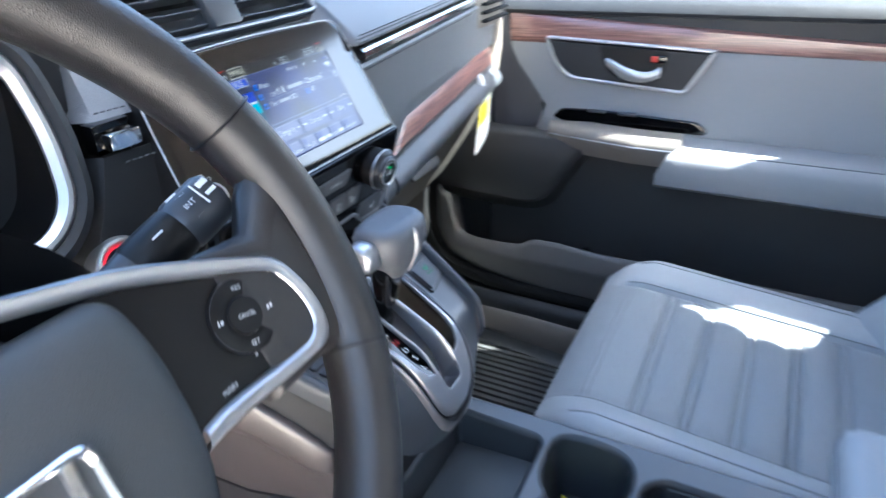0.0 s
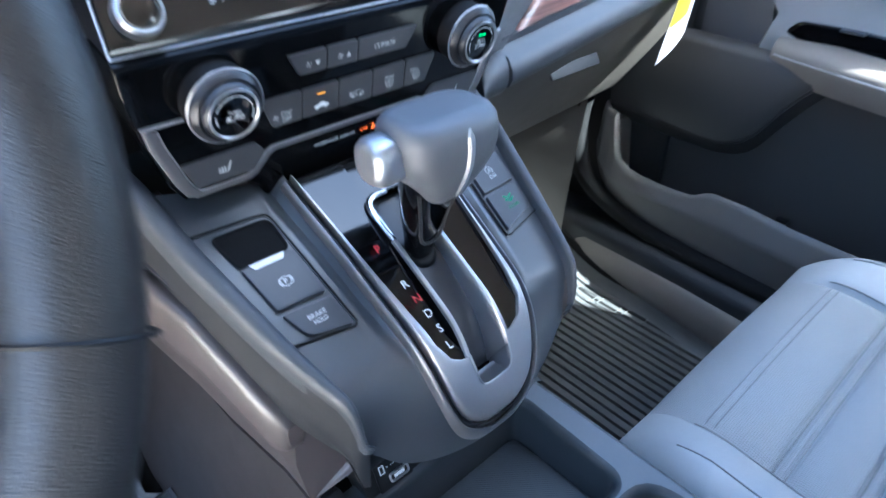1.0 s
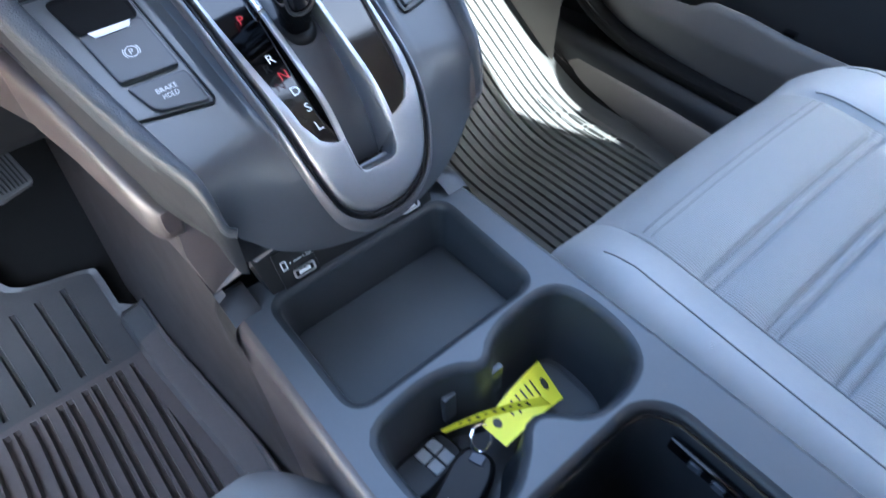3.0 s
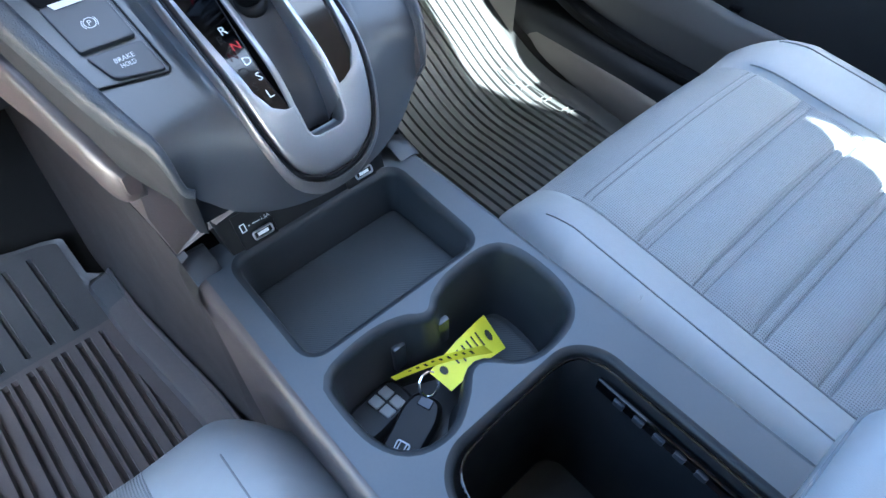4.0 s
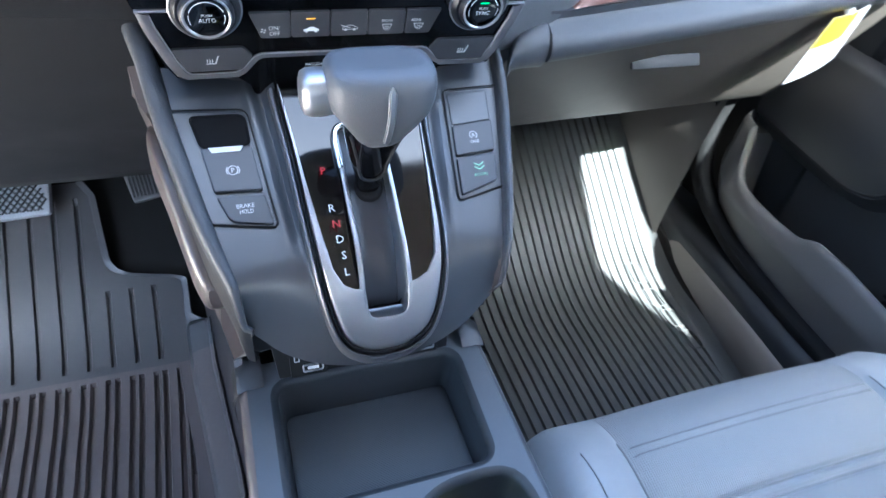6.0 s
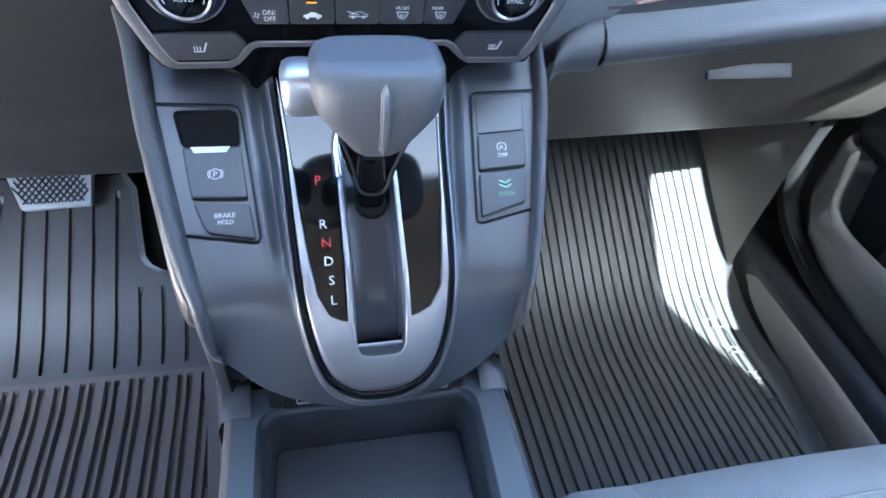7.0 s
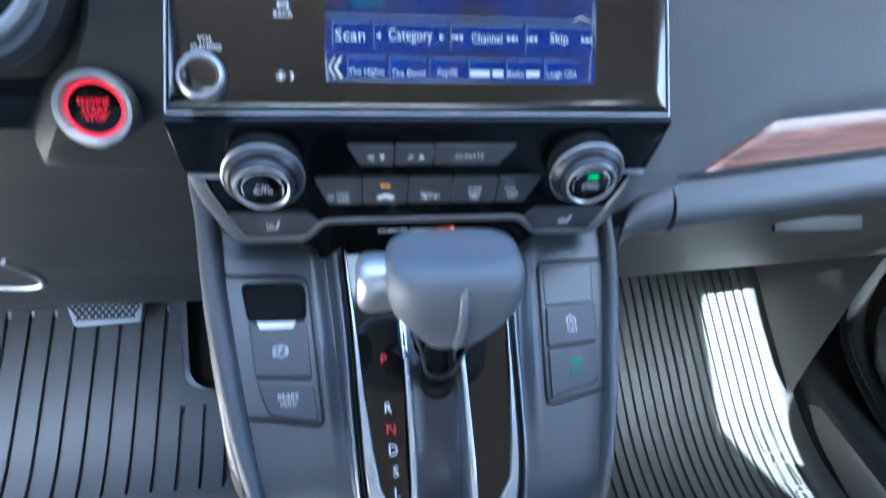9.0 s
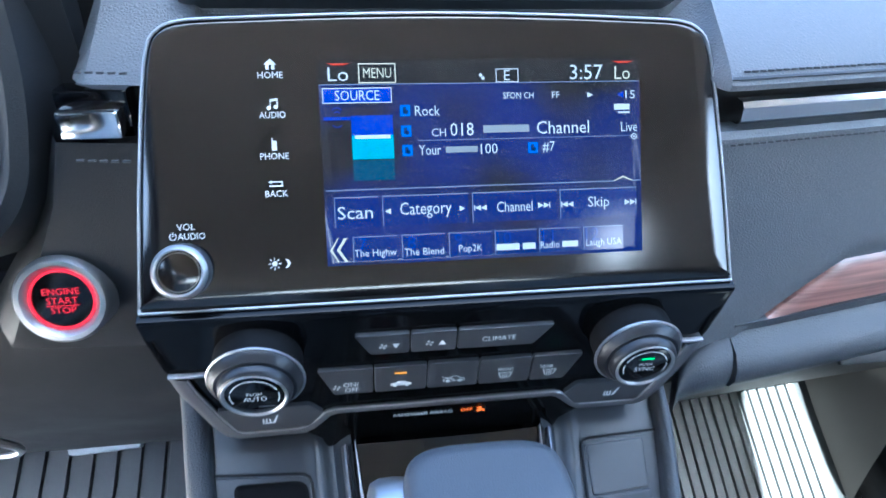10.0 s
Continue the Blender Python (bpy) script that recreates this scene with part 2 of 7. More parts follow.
def round_poly(pts, r, seg=5):
    """A closed 2D polygon with its corners rounded; r is one radius or one for each corner."""
    out = []
    k = len(pts)
    for i in range(k):
        a, b, c = (np.array(pts[j % k], float) for j in (i - 1, i, i + 1))
        u, v = (a - b), (c - b)
        lu, lv = np.linalg.norm(u), np.linalg.norm(v)
        rr = min(r[i] if isinstance(r, (list, tuple)) else r, 0.49 * lu, 0.49 * lv)
        p, q = b + u / lu * rr, b + v / lv * rr
        for s in np.linspace(0, 1, seg + 1):
            out.append((1 - s) ** 2 * p + 2 * s * (1 - s) * b + s * s * q)
    return np.array(out)


def inset(poly, d):
    """A 2D loop moved inwards by d, for a loop in either direction."""
    P = np.array(poly, float)
    a, b = np.roll(P, 1, 0), np.roll(P, -1, 0)
    t = b - a
    t /= np.maximum(np.linalg.norm(t, axis=1), 1e-9)[:, None]
    nrm = np.stack([-t[:, 1], t[:, 0]], 1)
    area = 0.5 * np.sum(P[:, 0] * np.roll(P[:, 1], -1) - np.roll(P[:, 0], -1) * P[:, 1])
    return P + nrm * d * (1 if area > 0 else -1)


def slab(poly, h0, h1, frame_m, bev=0.001, bottom=False):
    """A plate of outline poly in the plane of frame_m, from height h0 to h1 with a rounded upper edge."""
    rings = []
    for d, h in ((0, h0), (0, h1 - bev), (bev * 0.3, h1 - bev * 0.3), (bev, h1)):
        q = inset(poly, d) if d else np.array(poly)
        rings.append([frame_m @ Vector((p[0], p[1], h)) for p in q])
    return loft(rings, True, bottom, True)


def ring_slab(outer, inner, h0, h1, frame_m, bev=0.001):
    """A raised band between two loops of equal count."""
    rings = [[frame_m @ Vector((p[0], p[1], h)) for p in q] for q, h in ((outer, h0), (outer, h1 - bev), (inset(outer, bev), h1), (inset(inner, -bev), h1), (inner, h1 - bev), (inner, h0))]
    return loft(rings, True)


def tube(pts, radius, seg=10, closed=False, caps=True):
    P = [Vector(p) for p in pts]
    n = len(P)
    R = radius if isinstance(radius, (list, tuple, np.ndarray)) else [radius] * n
    rings, prev = [], None
    for i in range(n):
        t = (P[(i + 1) % n] - P[i - 1]) if closed else (P[min(i + 1, n - 1)] - P[max(i - 1, 0)])
        t.normalize()
        if prev is None:
            prev = t.orthogonal().normalized()
        prev = (prev - t * prev.dot(t)).normalized()
        side = t.cross(prev)
        rings.append([P[i] + (prev * math.cos(a) + side * math.sin(a)) * R[i] for a in np.linspace(0, 2 * math.pi, seg, endpoint=False)])
    if closed:
        rings.append(rings[0])
    return loft(rings, True, caps and not closed, caps and not closed)


def lathe(profile, frame_m, seg=40, cap=True):
    """profile: (radius, height) rows, turned about the z axis of frame_m."""
    rings = [[frame_m @ Vector((r * math.cos(a), r * math.sin(a), h)) for a in np.linspace(0, 2 * math.pi, seg, endpoint=False)] for r, h in profile]
    return loft(rings, True, False, cap)


def box(c, s, bev=0.003, seg=2, frame_m=None):
    bm = bmesh.new()
    bmesh.ops.create_cube(bm, size=1, matrix=Matrix.Translation(c) @ Matrix.Diagonal((*s, 1)))
    if bev:
        bmesh.ops.bevel(bm, geom=bm.edges[:], offset=bev, segments=seg, affect="EDGES", profile=0.6)
    if frame_m is not None:
        bm.transform(frame_m)
    return bm


def sheet(fn, us, vs, thick=0.0):
    """A surface fn(u, v) over a grid, optionally with a second skin thick below its normals."""
    V = [Vector(fn(u, v)) for u in us for v in vs]
    n, m = len(us), len(vs)
    F = [(i * m + j, (i + 1) * m + j, (i + 1) * m + j + 1, i * m + j + 1) for i in range(n - 1) for j in range(m - 1)]
    return V, F


def words(s, height, at, frame_m, material, parent, width=None, align="CENTER", name="lettering", lift=0.0004):
    """Flat letters with the built-in font, their capitals about height high, centred on at in the plane of frame_m."""
    cu = bpy.data.curves.new("type", "FONT")
    cu.body, cu.size, cu.align_x, cu.align_y, cu.resolution_u = s, height / 0.7, "CENTER", "CENTER", 2
    ob = bpy.data.objects.new("type", cu)
    me = bpy.data.meshes.new_from_object(ob)
    bpy.data.objects.remove(ob)
    xs = [v.co.x for v in me.vertices] or [0]
    ys = [v.co.y for v in me.vertices] or [0]
    k = width / max(1e-6, max(xs) - min(xs)) if width else 1
    cx, cy = (max(xs) + min(xs)) / 2, (max(ys) + min(ys)) / 2
    dx = {"CENTER": 0, "LEFT": (max(xs) - min(xs)) * k / 2}[align]
    for v in me.vertices:
        v.co = frame_m @ Vector(((v.co.x - cx) * k + at[0] + dx, v.co.y - cy + at[1], lift))
    me.name = name
    return finish(name, me, material, parent, "", smooth=False)


def flat(polys, frame_m, h, material, parent, name):
    """Flat prints: 2D polygons lying h above a plane."""
    V, F = [], []
    for p in polys:
        F.append(tuple(range(len(V), len(V) + len(p))))
        V += [frame_m @ Vector((q[0], q[1], h)) for q in p]
    return mesh_part(name, V, F, material, parent, smooth=False)


def rect(x0, y0, x1, y1):
    return [(x0, y0), (x1, y0), (x1, y1), (x0, y1)]


def disc(x, y, r, n=20):
    return [(x + r * math.cos(a), y + r * math.sin(a)) for a in np.linspace(0, 2 * math.pi, n, endpoint=False)]


def hoop(x, y, r, w, n=24, a0=0.0, a1=360.0):
    """Quads of an arc of width w."""
    A = np.radians(np.linspace(a0, a1, n + 1))
    return [[(x + q * math.cos(t), y + q * math.sin(t)) for q, t in ((r, A[i]), (r, A[i + 1]), (r - w, A[i + 1]), (r - w, A[i]))] for i in range(n)]


def basis(o, x, y, z):
    return Matrix(((x[0], y[0], z[0], o[0]), (x[1], y[1], z[1], o[1]), (x[2], y[2], z[2], o[2]), (0, 0, 0, 1)))


# planes of the centre stack: the sloping console, the display, the climate panel, the steering wheel
PLANE = basis((0, 0.017, 0.539), (1, 0, 0), (0, 0.871, 0.491), (0, -0.491, 0.871))
SCREEN = basis((0, 0, 0.63), (1, 0, 0), (0, 0.454, 0.891), (0, -0.891, 0.454))
CLIMATE = basis((0, -0.003, 0.625), (1, 0, 0), (0, -0.186, 0.983), (0, -0.983, -0.186))
WHEEL = basis((-0.3546, -0.1462, 0.6866), (1, 0, 0), (0, 0.495, 0.869), (0, -0.869, 0.495))


def nose(x, v, h=0.0, k=None):
    """A place on the console's upper skin: x across, v down the slope, which rolls over at its lower end; h above it."""
    m = 1 + 0.13 * max(0.0, (v - 0.125) / 0.073) ** 2 if k is None else k
    p = PLANE @ Vector((x, -v, h))
    return Vector((x * m, -0.332 + (p.y + 0.332) * m, 0.718 + (p.z - 0.718) * m))


# ---- shell of the car ----
def xwin(z):
    return 0.75 - 0.27 * max(0.0, z - 0.68)


def roof_half(y):
    """Half width of the unseen roof, drawn in over the rear bench to shape the sunlight."""
    return float(np.interp(y, (-2.1, -1.3, -1.23, -1.156, -1.09, -1.03), (0.55, 0.565, 0.577, 0.594, 0.61, 0.61)))


def build_shell():
    # carpeted floor pan with the sloping toe board
    prof = [(-1.9, -0.014), (-0.6, -0.014), (0.17, -0.014), (0.23, -0.004), (0.45, 0.128), (0.62, 0.235), (0.68, 0.45), (0.70, 0.75)]
    prof = evenly(prof, 60)
    V, F = sheet(lambda u, v: (u, prof[int(v)][0], prof[int(v)][1]), np.linspace(-0.74, 0.74, 12), range(60))
    tagged(mesh_part("floor", V, F, CARPET), "dark carpet of the car's floor and toe board", "floor", kind="structure")
    # roof lining
    V, F = sheet(lambda u, v: (u * roof_half(v), v, 1.27 - 0.06 * u ** 4 - (0.03 if v > -0.3 else 0)), np.linspace(-1, 1, 16), np.linspace(-2.1, -0.215, 40))
    tagged(mesh_part("ceiling", V, F, LINER), "light grey woven headliner of the car roof", "ceiling", kind="structure")
    V, F = sheet(lambda u, v: (u * (roof_half(v) + 0.004), v, 1.31 - 0.07 * u ** 4), np.linspace(-1, 1, 16), np.linspace(-2.1, -0.2, 40))
    tagged(mesh_part("roof", V, F, BODY), "dark painted roof skin of the car", "roof", kind="structure")
    # rear bulkhead with the back window
    for nm, z0, z1 in (("wall_rear", -0.012, 0.94), ("wall_rear_top", 1.12, 1.30)):
        bm = box((0, -2.12, (z0 + z1) / 2), (1.5, 0.05, z1 - z0), 0.01)
        tagged(part(nm, bm, HARD), "dark trim closing the rear of the cabin", "wall", kind="structure")
    # door pillars, window frames and quarter panels of both body sides
    for s in (1, -1):
        # unseen edges, set so that they bound the sun patches inside
        low = lambda y: float(np.interp(y, (-0.95, -0.4, -0.28, -0.1), (1.046, 1.04, 0.985, 0.9))) if s > 0 else 1.12

        def shell_side(name, ys, zs, label, m=BEIGE, inner=0.0):
            rows = [[(s * (xwin(z) - inner), y(z), z) for z in zs] for y in ys]
            back = [[(p[0] + s * 0.035, p[1], p[2]) for p in r] for r in rows]
            loop = [a + b[::-1] for a, b in zip(rows, back)]
            tagged(mesh_part(name, *loft(loop, True, True, True), m, sharp=50), label, name.replace("_", " "), kind="structure")

        pillar_zs = list(np.linspace(0.66, 1.2, 10))
        shell_side("pillar", [lambda z, k=k: -0.664 - 0.02 * (z - 0.9) - 0.29 * k for k in (0, 0.1, 0.5, 1)], pillar_zs, "taupe trim of the door pillar beside the front seat", BEIGE, 0.008)
        # added walls over the unseen rear side windows, keeping their light out
        shell_side("quarter_panel", [lambda z, y=y: y for y in (-0.93, -1.05, -1.2, -1.5, -2.1)], list(np.linspace(0.66, 1.108, 6)), "added dark wall over the unseen rear side windows", HARD)
        shell_side("rear_quarter", [lambda z, y=y: y for y in (-1.275, -1.6, -2.1)], list(np.linspace(1.108, 1.25, 4)), "added dark wall over the unseen rear side windows", HARD, 0.03)
        ys = list(np.linspace(-1.075, -0.1, 26))
        rings = []
        for y in ys:
            z0, x0 = low(y), roof_half(y)
            x1 = 0.9336 - 0.27 * z0
            rings.append([(s * x0, y, 1.235), (s * (x0 + 0.004), y, 1.2), (s * (x1 - 0.012), y, z0 + 0.03), (s * x1, y, z0), (s * (x1 + 0.022), y, z0 + 0.012), (s * (x0 + 0.04), y, 1.25)])
        tagged(mesh_part("window_frame", *loft(rings, True, True, True), LINER), "light grey trim over the side window", "window frame", kind="structure")
        V, F = sheet(lambda y, t: (s * (roof_half(y) + 0.004 * abs(t)), y, 1.205 + 0.045 * t), np.linspace(-2.1, -1.03, 24), (-0.4, 0, 1))
        tagged(mesh_part("roof_rail", V, F, LINER), "light grey rail along the edge of the car roof", "roof rail", kind="structure")
        bm = box((s * 0.77, -1.5, 0.33), (0.06, 1.25, 0.7), 0.01)
        tagged(part("rear_side_panel", bm, HARD), "dark lower trim beside the rear bench", "panel", kind="structure")
        # front pillars
        V, F = tube([(s * 0.72, 0.62, 0.78), (s * 0.68, 0.25, 1.0), (s * 0.61, -0.2, 1.2)], [0.04, 0.035, 0.035], 10)
        tagged(mesh_part("windscreen_pillar", V, F, LINER), "light grey trim of the windscreen pillar", "pillar", kind="structure")
    # sill trims along the door openings
    for s in (1, -1):
        poly = round_poly([(0.632, -0.012), (0.642, 0.085), (0.665, 0.10), (0.735, 0.085), (0.75, -0.05)], 0.012)
        rings = [[(s * (p[0] - 0.03 * max(0, y - 0.3) * 4), y, p[1]) for p in poly] for y in np.linspace(-1.0, 0.42, 24)]
        tagged(mesh_part("sill_trim", *loft(rings, True, True, True), HARD), "charcoal plastic sill trim along the door opening", "sill trim", kind="structure")
        # inner body side ahead of the doors
        bm = box((s * 0.755, 0.44, 0.4), (0.03, 0.56, 0.82), 0.006)
        tagged(part("cowl_side", bm, HARD), "dark trim ahead of the front door", "side trim", kind="structure")
    # ground outside, one sheet to the horizon
    V, F = sheet(lambda u, v: (u, v, -0.46), np.linspace(-400, 400, 9), np.linspace(-400, 400, 9))
    tagged(mesh_part("ground", V, F, CONCRETE), "sunlit pale concrete ground outside the car", "ground", kind="structure")


build_shell()


# ---- centre console: upper part ----
def build_console():
    c = thing("centre_console", (0, -0.05, 0), "dark grey satin console sloping down from the dashboard", "console")
    n = 81
    # gate outline and outer lip, both as U curves from top left round the nose to top right
    gate = [(-0.051, 0.004), (-0.049, 0.03), (-0.0465, 0.06), (-0.0447, 0.10), (-0.042, 0.138), (-0.037, 0.165), (-0.028, 0.187), (-0.014, 0.1965), (0, 0.198)]
    gate = [(x + 0.002, v) for x, v in gate] + [(0.002 - x, v) for x, v in reversed(gate[:-1])]
    G = spline(gate, n)
    lip = [(-0.121, -0.016), (-0.1165, 0.02), (-0.111, 0.05), (-0.0982, 0.113), (-0.0845, 0.1645), (-0.072, 0.1785), (-0.055, 0.1905), (-0.03, 0.2), (0, 0.204)]
    lip = lip + [(-x, v) for x, v in reversed(lip[:-1])]
    L = spline(lip, n)
    rings = []
    steps = (0.0, 0.04, 0.08, 0.11, 0.14, 0.17, 0.2, 0.23, 0.26, 0.29, 0.32, 0.36, 0.42, 0.5, 0.65, 0.8, 0.9, 0.97, 1.0)
    for s in steps:
        row = []
        for g, q in zip(G, L):
            x, v = g + (q - g) * s
            mg = 1 + 0.13 * max(0.0, (g[1] - 0.125) / 0.073) ** 2
            e = min(1, max(0, (q[1] - 0.138) / 0.066))
            ml = 1 + 0.165 * e * e * (3 - 2 * e)
            fade = min(1, max(0, (0.142 - v) / 0.06)) if abs(x) > 0.03 else 0
            h = -0.0005 - 0.006 * min(1, s / 0.12) + fade * (-0.0032 * math.exp(-((s - 0.15) / 0.05) ** 2) + 0.0012 * math.exp(-((s - 0.27) / 0.03) ** 2))
            row.append(nose(x, v, h, mg + (ml - mg) * s ** 1.6))
        rings.append(row)
    under = [Vector((p.x * 0.96, p.y + 0.012, p.z - 0.005)) for p in rings[-1]]
    belly = [Vector((p.x * 0.8, max(p.y + 0.06, -0.062), max(0.412, p.z - 0.03))) for p in rings[-1]]
    mesh_part("upper_skin", *loft(rings + [under, belly], False), PLATE, c)

    # leather-look edge strips and side walls
    for s in (1, -1):
        inn = spline([(s * x, v) for x, v in ((-0.128, -0.045), (-0.121, -0.016), (-0.1165, 0.02), (-0.111, 0.05), (-0.0982, 0.113), (-0.0845, 0.1645), (-0.0785, 0.1715))], 44)
        out = spline([(s * x, v) for x, v in ((-0.142, -0.045), (-0.1365, -0.02), (-0.1305, 0.02), (-0.1248, 0.05), (-0.1095, 0.113), (-0.0905, 0.1645), (-0.0805, 0.174))], 44)
        rings = []
        tops = []
        for a, b in zip(inn, out):
            e = min(1, max(0, (a[1] - 0.138) / 0.066))
            k = 1 + 0.165 * e * e * (3 - 2 * e)
            b = a + (b - a) * ((0.64 - 0.3 * min(1, max(0, 0.01 - a[1]) / 0.05)) if s < 0 else 1.0)
            w = [(a, -0.012), (a + (b - a) * 0.04, -0.003)] + [(a + (b - a) * (0.5 - 0.46 * math.cos(q)), -0.003 + 0.0062 * math.sin(q) ** 0.8) for q in np.linspace(0.25, 2.9, 9)] + [(b, -0.006), (b, -0.016)]
            rings.append([nose(q[0], q[1], h, k) for q, h in w])
            tops.append(rings[-1][-2])
        mesh_part("edge_strip", *loft(rings, False, False, True), STRIP, c, "grained edge strip of the console")
        # side wall: hollow below the strip down to a seam, then the lower wall to the carpet
        lead = [(0.145, 0.5, 0.5), (0.142, 0.3, 0.54), (0.142, 0.1, 0.555)] if s > 0 else [(0.165, 0.5, 0.4), (0.162, 0.3, 0.45), (0.152, 0.13, 0.515), (0.1445, 0.09, 0.54)]
        stations = [Vector((s * q[0], q[1], q[2])) for q in lead] + tops[::2] + tops[-1:]

        def seam(y):
            return float(np.interp(y, (-0.07, -0.03, 0.06, 0.2, 0.5), (0.338, 0.338, 0.31, 0.3, 0.34)))

        def crease(y):
            return float(np.interp(y, (-0.113, -0.065, -0.033, 0.0, 0.04, 0.12, 0.5), (0.4, 0.431, 0.4545, 0.4765, 0.49, 0.47, 0.33)))

        rows, low = [], []
        for p in stations:
            y = max(p.y, -0.064)
            zb = seam(y)
            k = min(1, max(0, (p.y + 0.1) / 0.05))
            if s < 0:
                # smooth cheek falling from the strip to a crease over the knee pad
                cx, cz = -0.124 - 0.24 * p.y, crease(p.y)
                q = min(1, max(0, (p.y + 0.085) / 0.03))
                row = [p, Vector((p.x - 0.0022, p.y, p.z - 0.0035)), Vector((p.x - 0.0045, p.y + 0.0005, p.z - 0.010)), Vector(((p.x - 0.0055) * 0.6 + cx * 0.4, p.y + 0.001, p.z * 0.6 + cz * 0.4)), Vector((cx - 0.0015, p.y + 0.001, cz + 0.006)), Vector((cx + 0.001 * q, p.y + 0.001, cz)), Vector((cx + 0.003 * q, p.y * 0.8 + y * 0.2, cz - 0.012)), Vector((cx * 0.45 - 0.0605, p.y * 0.35 + y * 0.65, cz * 0.4 + zb * 0.6)), Vector((-0.1035, y, zb))]
                # towards the end the wall runs straight down to the rail
                w = min(1, max(0, (-0.058 - p.y) / 0.022))
                end = Vector((-0.1035, -0.062, 0.336))
                rows.append([a.lerp(p.lerp(end, u) + Vector((-0.009 * math.sin(math.pi * u), 0, 0)), w) for a, u in zip(row, (0, 0.05, 0.13, 0.28, 0.42, 0.5, 0.62, 0.82, 1.0))])
            else:
                rows.append([p, Vector((p.x + s * 0.004 * k, p.y + 0.001, p.z - 0.008)), Vector((p.x + s * 0.0055 * k, p.y + 0.002, p.z - 0.02)), Vector((p.x + s * 0.003 * k, p.y + 0.003, p.z - 0.034)), Vector((p.x * 0.955, p.y * 0.75 + y * 0.25, p.z * 0.6 + zb * 0.4)), Vector((s * 0.1, p.y * 0.35 + y * 0.65, p.z * 0.4 + zb * 0.6)), Vector((s * 0.099, y, p.z * 0.12 + zb * 0.88)), Vector((s * 0.1, y, zb))])
            if s < 0:
                foot = float(np.interp(y, (-0.06, 0.0, 0.178, 0.3, 0.5), (0.112, 0.118, 0.136, 0.15, 0.16)))
                low.append([Vector((-0.098, y, zb)), Vector((-0.1045, y + 0.001, zb - 0.003)), Vector((-0.1055 - (foot - 0.11) * 0.3, y, 0.22)), Vector((0.3 * -0.107 - 0.7 * foot, y, 0.1)), Vector((-foot, y, 0.03)), Vector((-foot - 0.002, y, -0.012))])
                continue
            low.append([Vector((s * 0.098, y, zb)), Vector((s * 0.104, y + 0.001, zb - 0.003)), Vector((s * 0.105, y, 0.2)), Vector((s * 0.107, y, 0.1)), Vector((s * 0.11, y, -0.012))])
        if s < 0:
            # the lower wall ends tucked into the flank behind it
            low.append([Vector((x, -0.095, z)) for x, z in ((-0.096, 0.32), (-0.1015, 0.317), (-0.103, 0.22), (-0.105, 0.1), (-0.106, 0.03), (-0.1065, -0.012))])
        # the left walls and pad take colours with the door's light painted in
        mesh_part("side_wall", *loft(rows, False), SIDE if s < 0 else HARD, c)
        mesh_part("lower_wall", *loft(low, False), BROWN if s < 0 else HARD, c)
        # padded knee rest let into the wall
        rings = []
        for y in np.concatenate([np.linspace(0.052, 0.03, 8), np.linspace(0.025, -0.045, 16), -0.045 - 0.021 * np.sin(np.linspace(0.15, math.pi / 2, 12))]):
            cx, cz = 0.124 + 0.24 * y, crease(y)
            t = max(0.0, (-0.045 - y) / 0.021)
            f = max(0.02, 1 - t ** 2) ** 0.5
            o = min(1, (0.053 - y) / 0.02) ** 0.5 * (0.35 + 0.65 * f)
            tall = float(np.interp(y, (-0.05, 0.04), (0.042, 0.05)))
            top, bot = cz - 0.001 - 0.008 * (1 - f), cz - 0.003 - tall + 0.024 * (1 - f)
            h = top - bot
            rings.append([(s * (cx + o * a), y, bot + h * b) for a, b in ((-0.006, 0.98), (0.0015, 0.985), (0.0045, 1.0), (0.0068, 0.985), (0.0082, 0.93), (0.009, 0.84), (0.0095, 0.6), (0.0095, 0.3), (0.008, 0.1), (0.0045, 0.02), (0.0, 0.0), (-0.01, 0.0), (-0.014, 0.5))])
        mesh_part("knee_pad", *loft(rings, True, True, True), SIDE if s < 0 else HARD, c, "padded rest on the console side", sharp=60)
    return c


build_console()


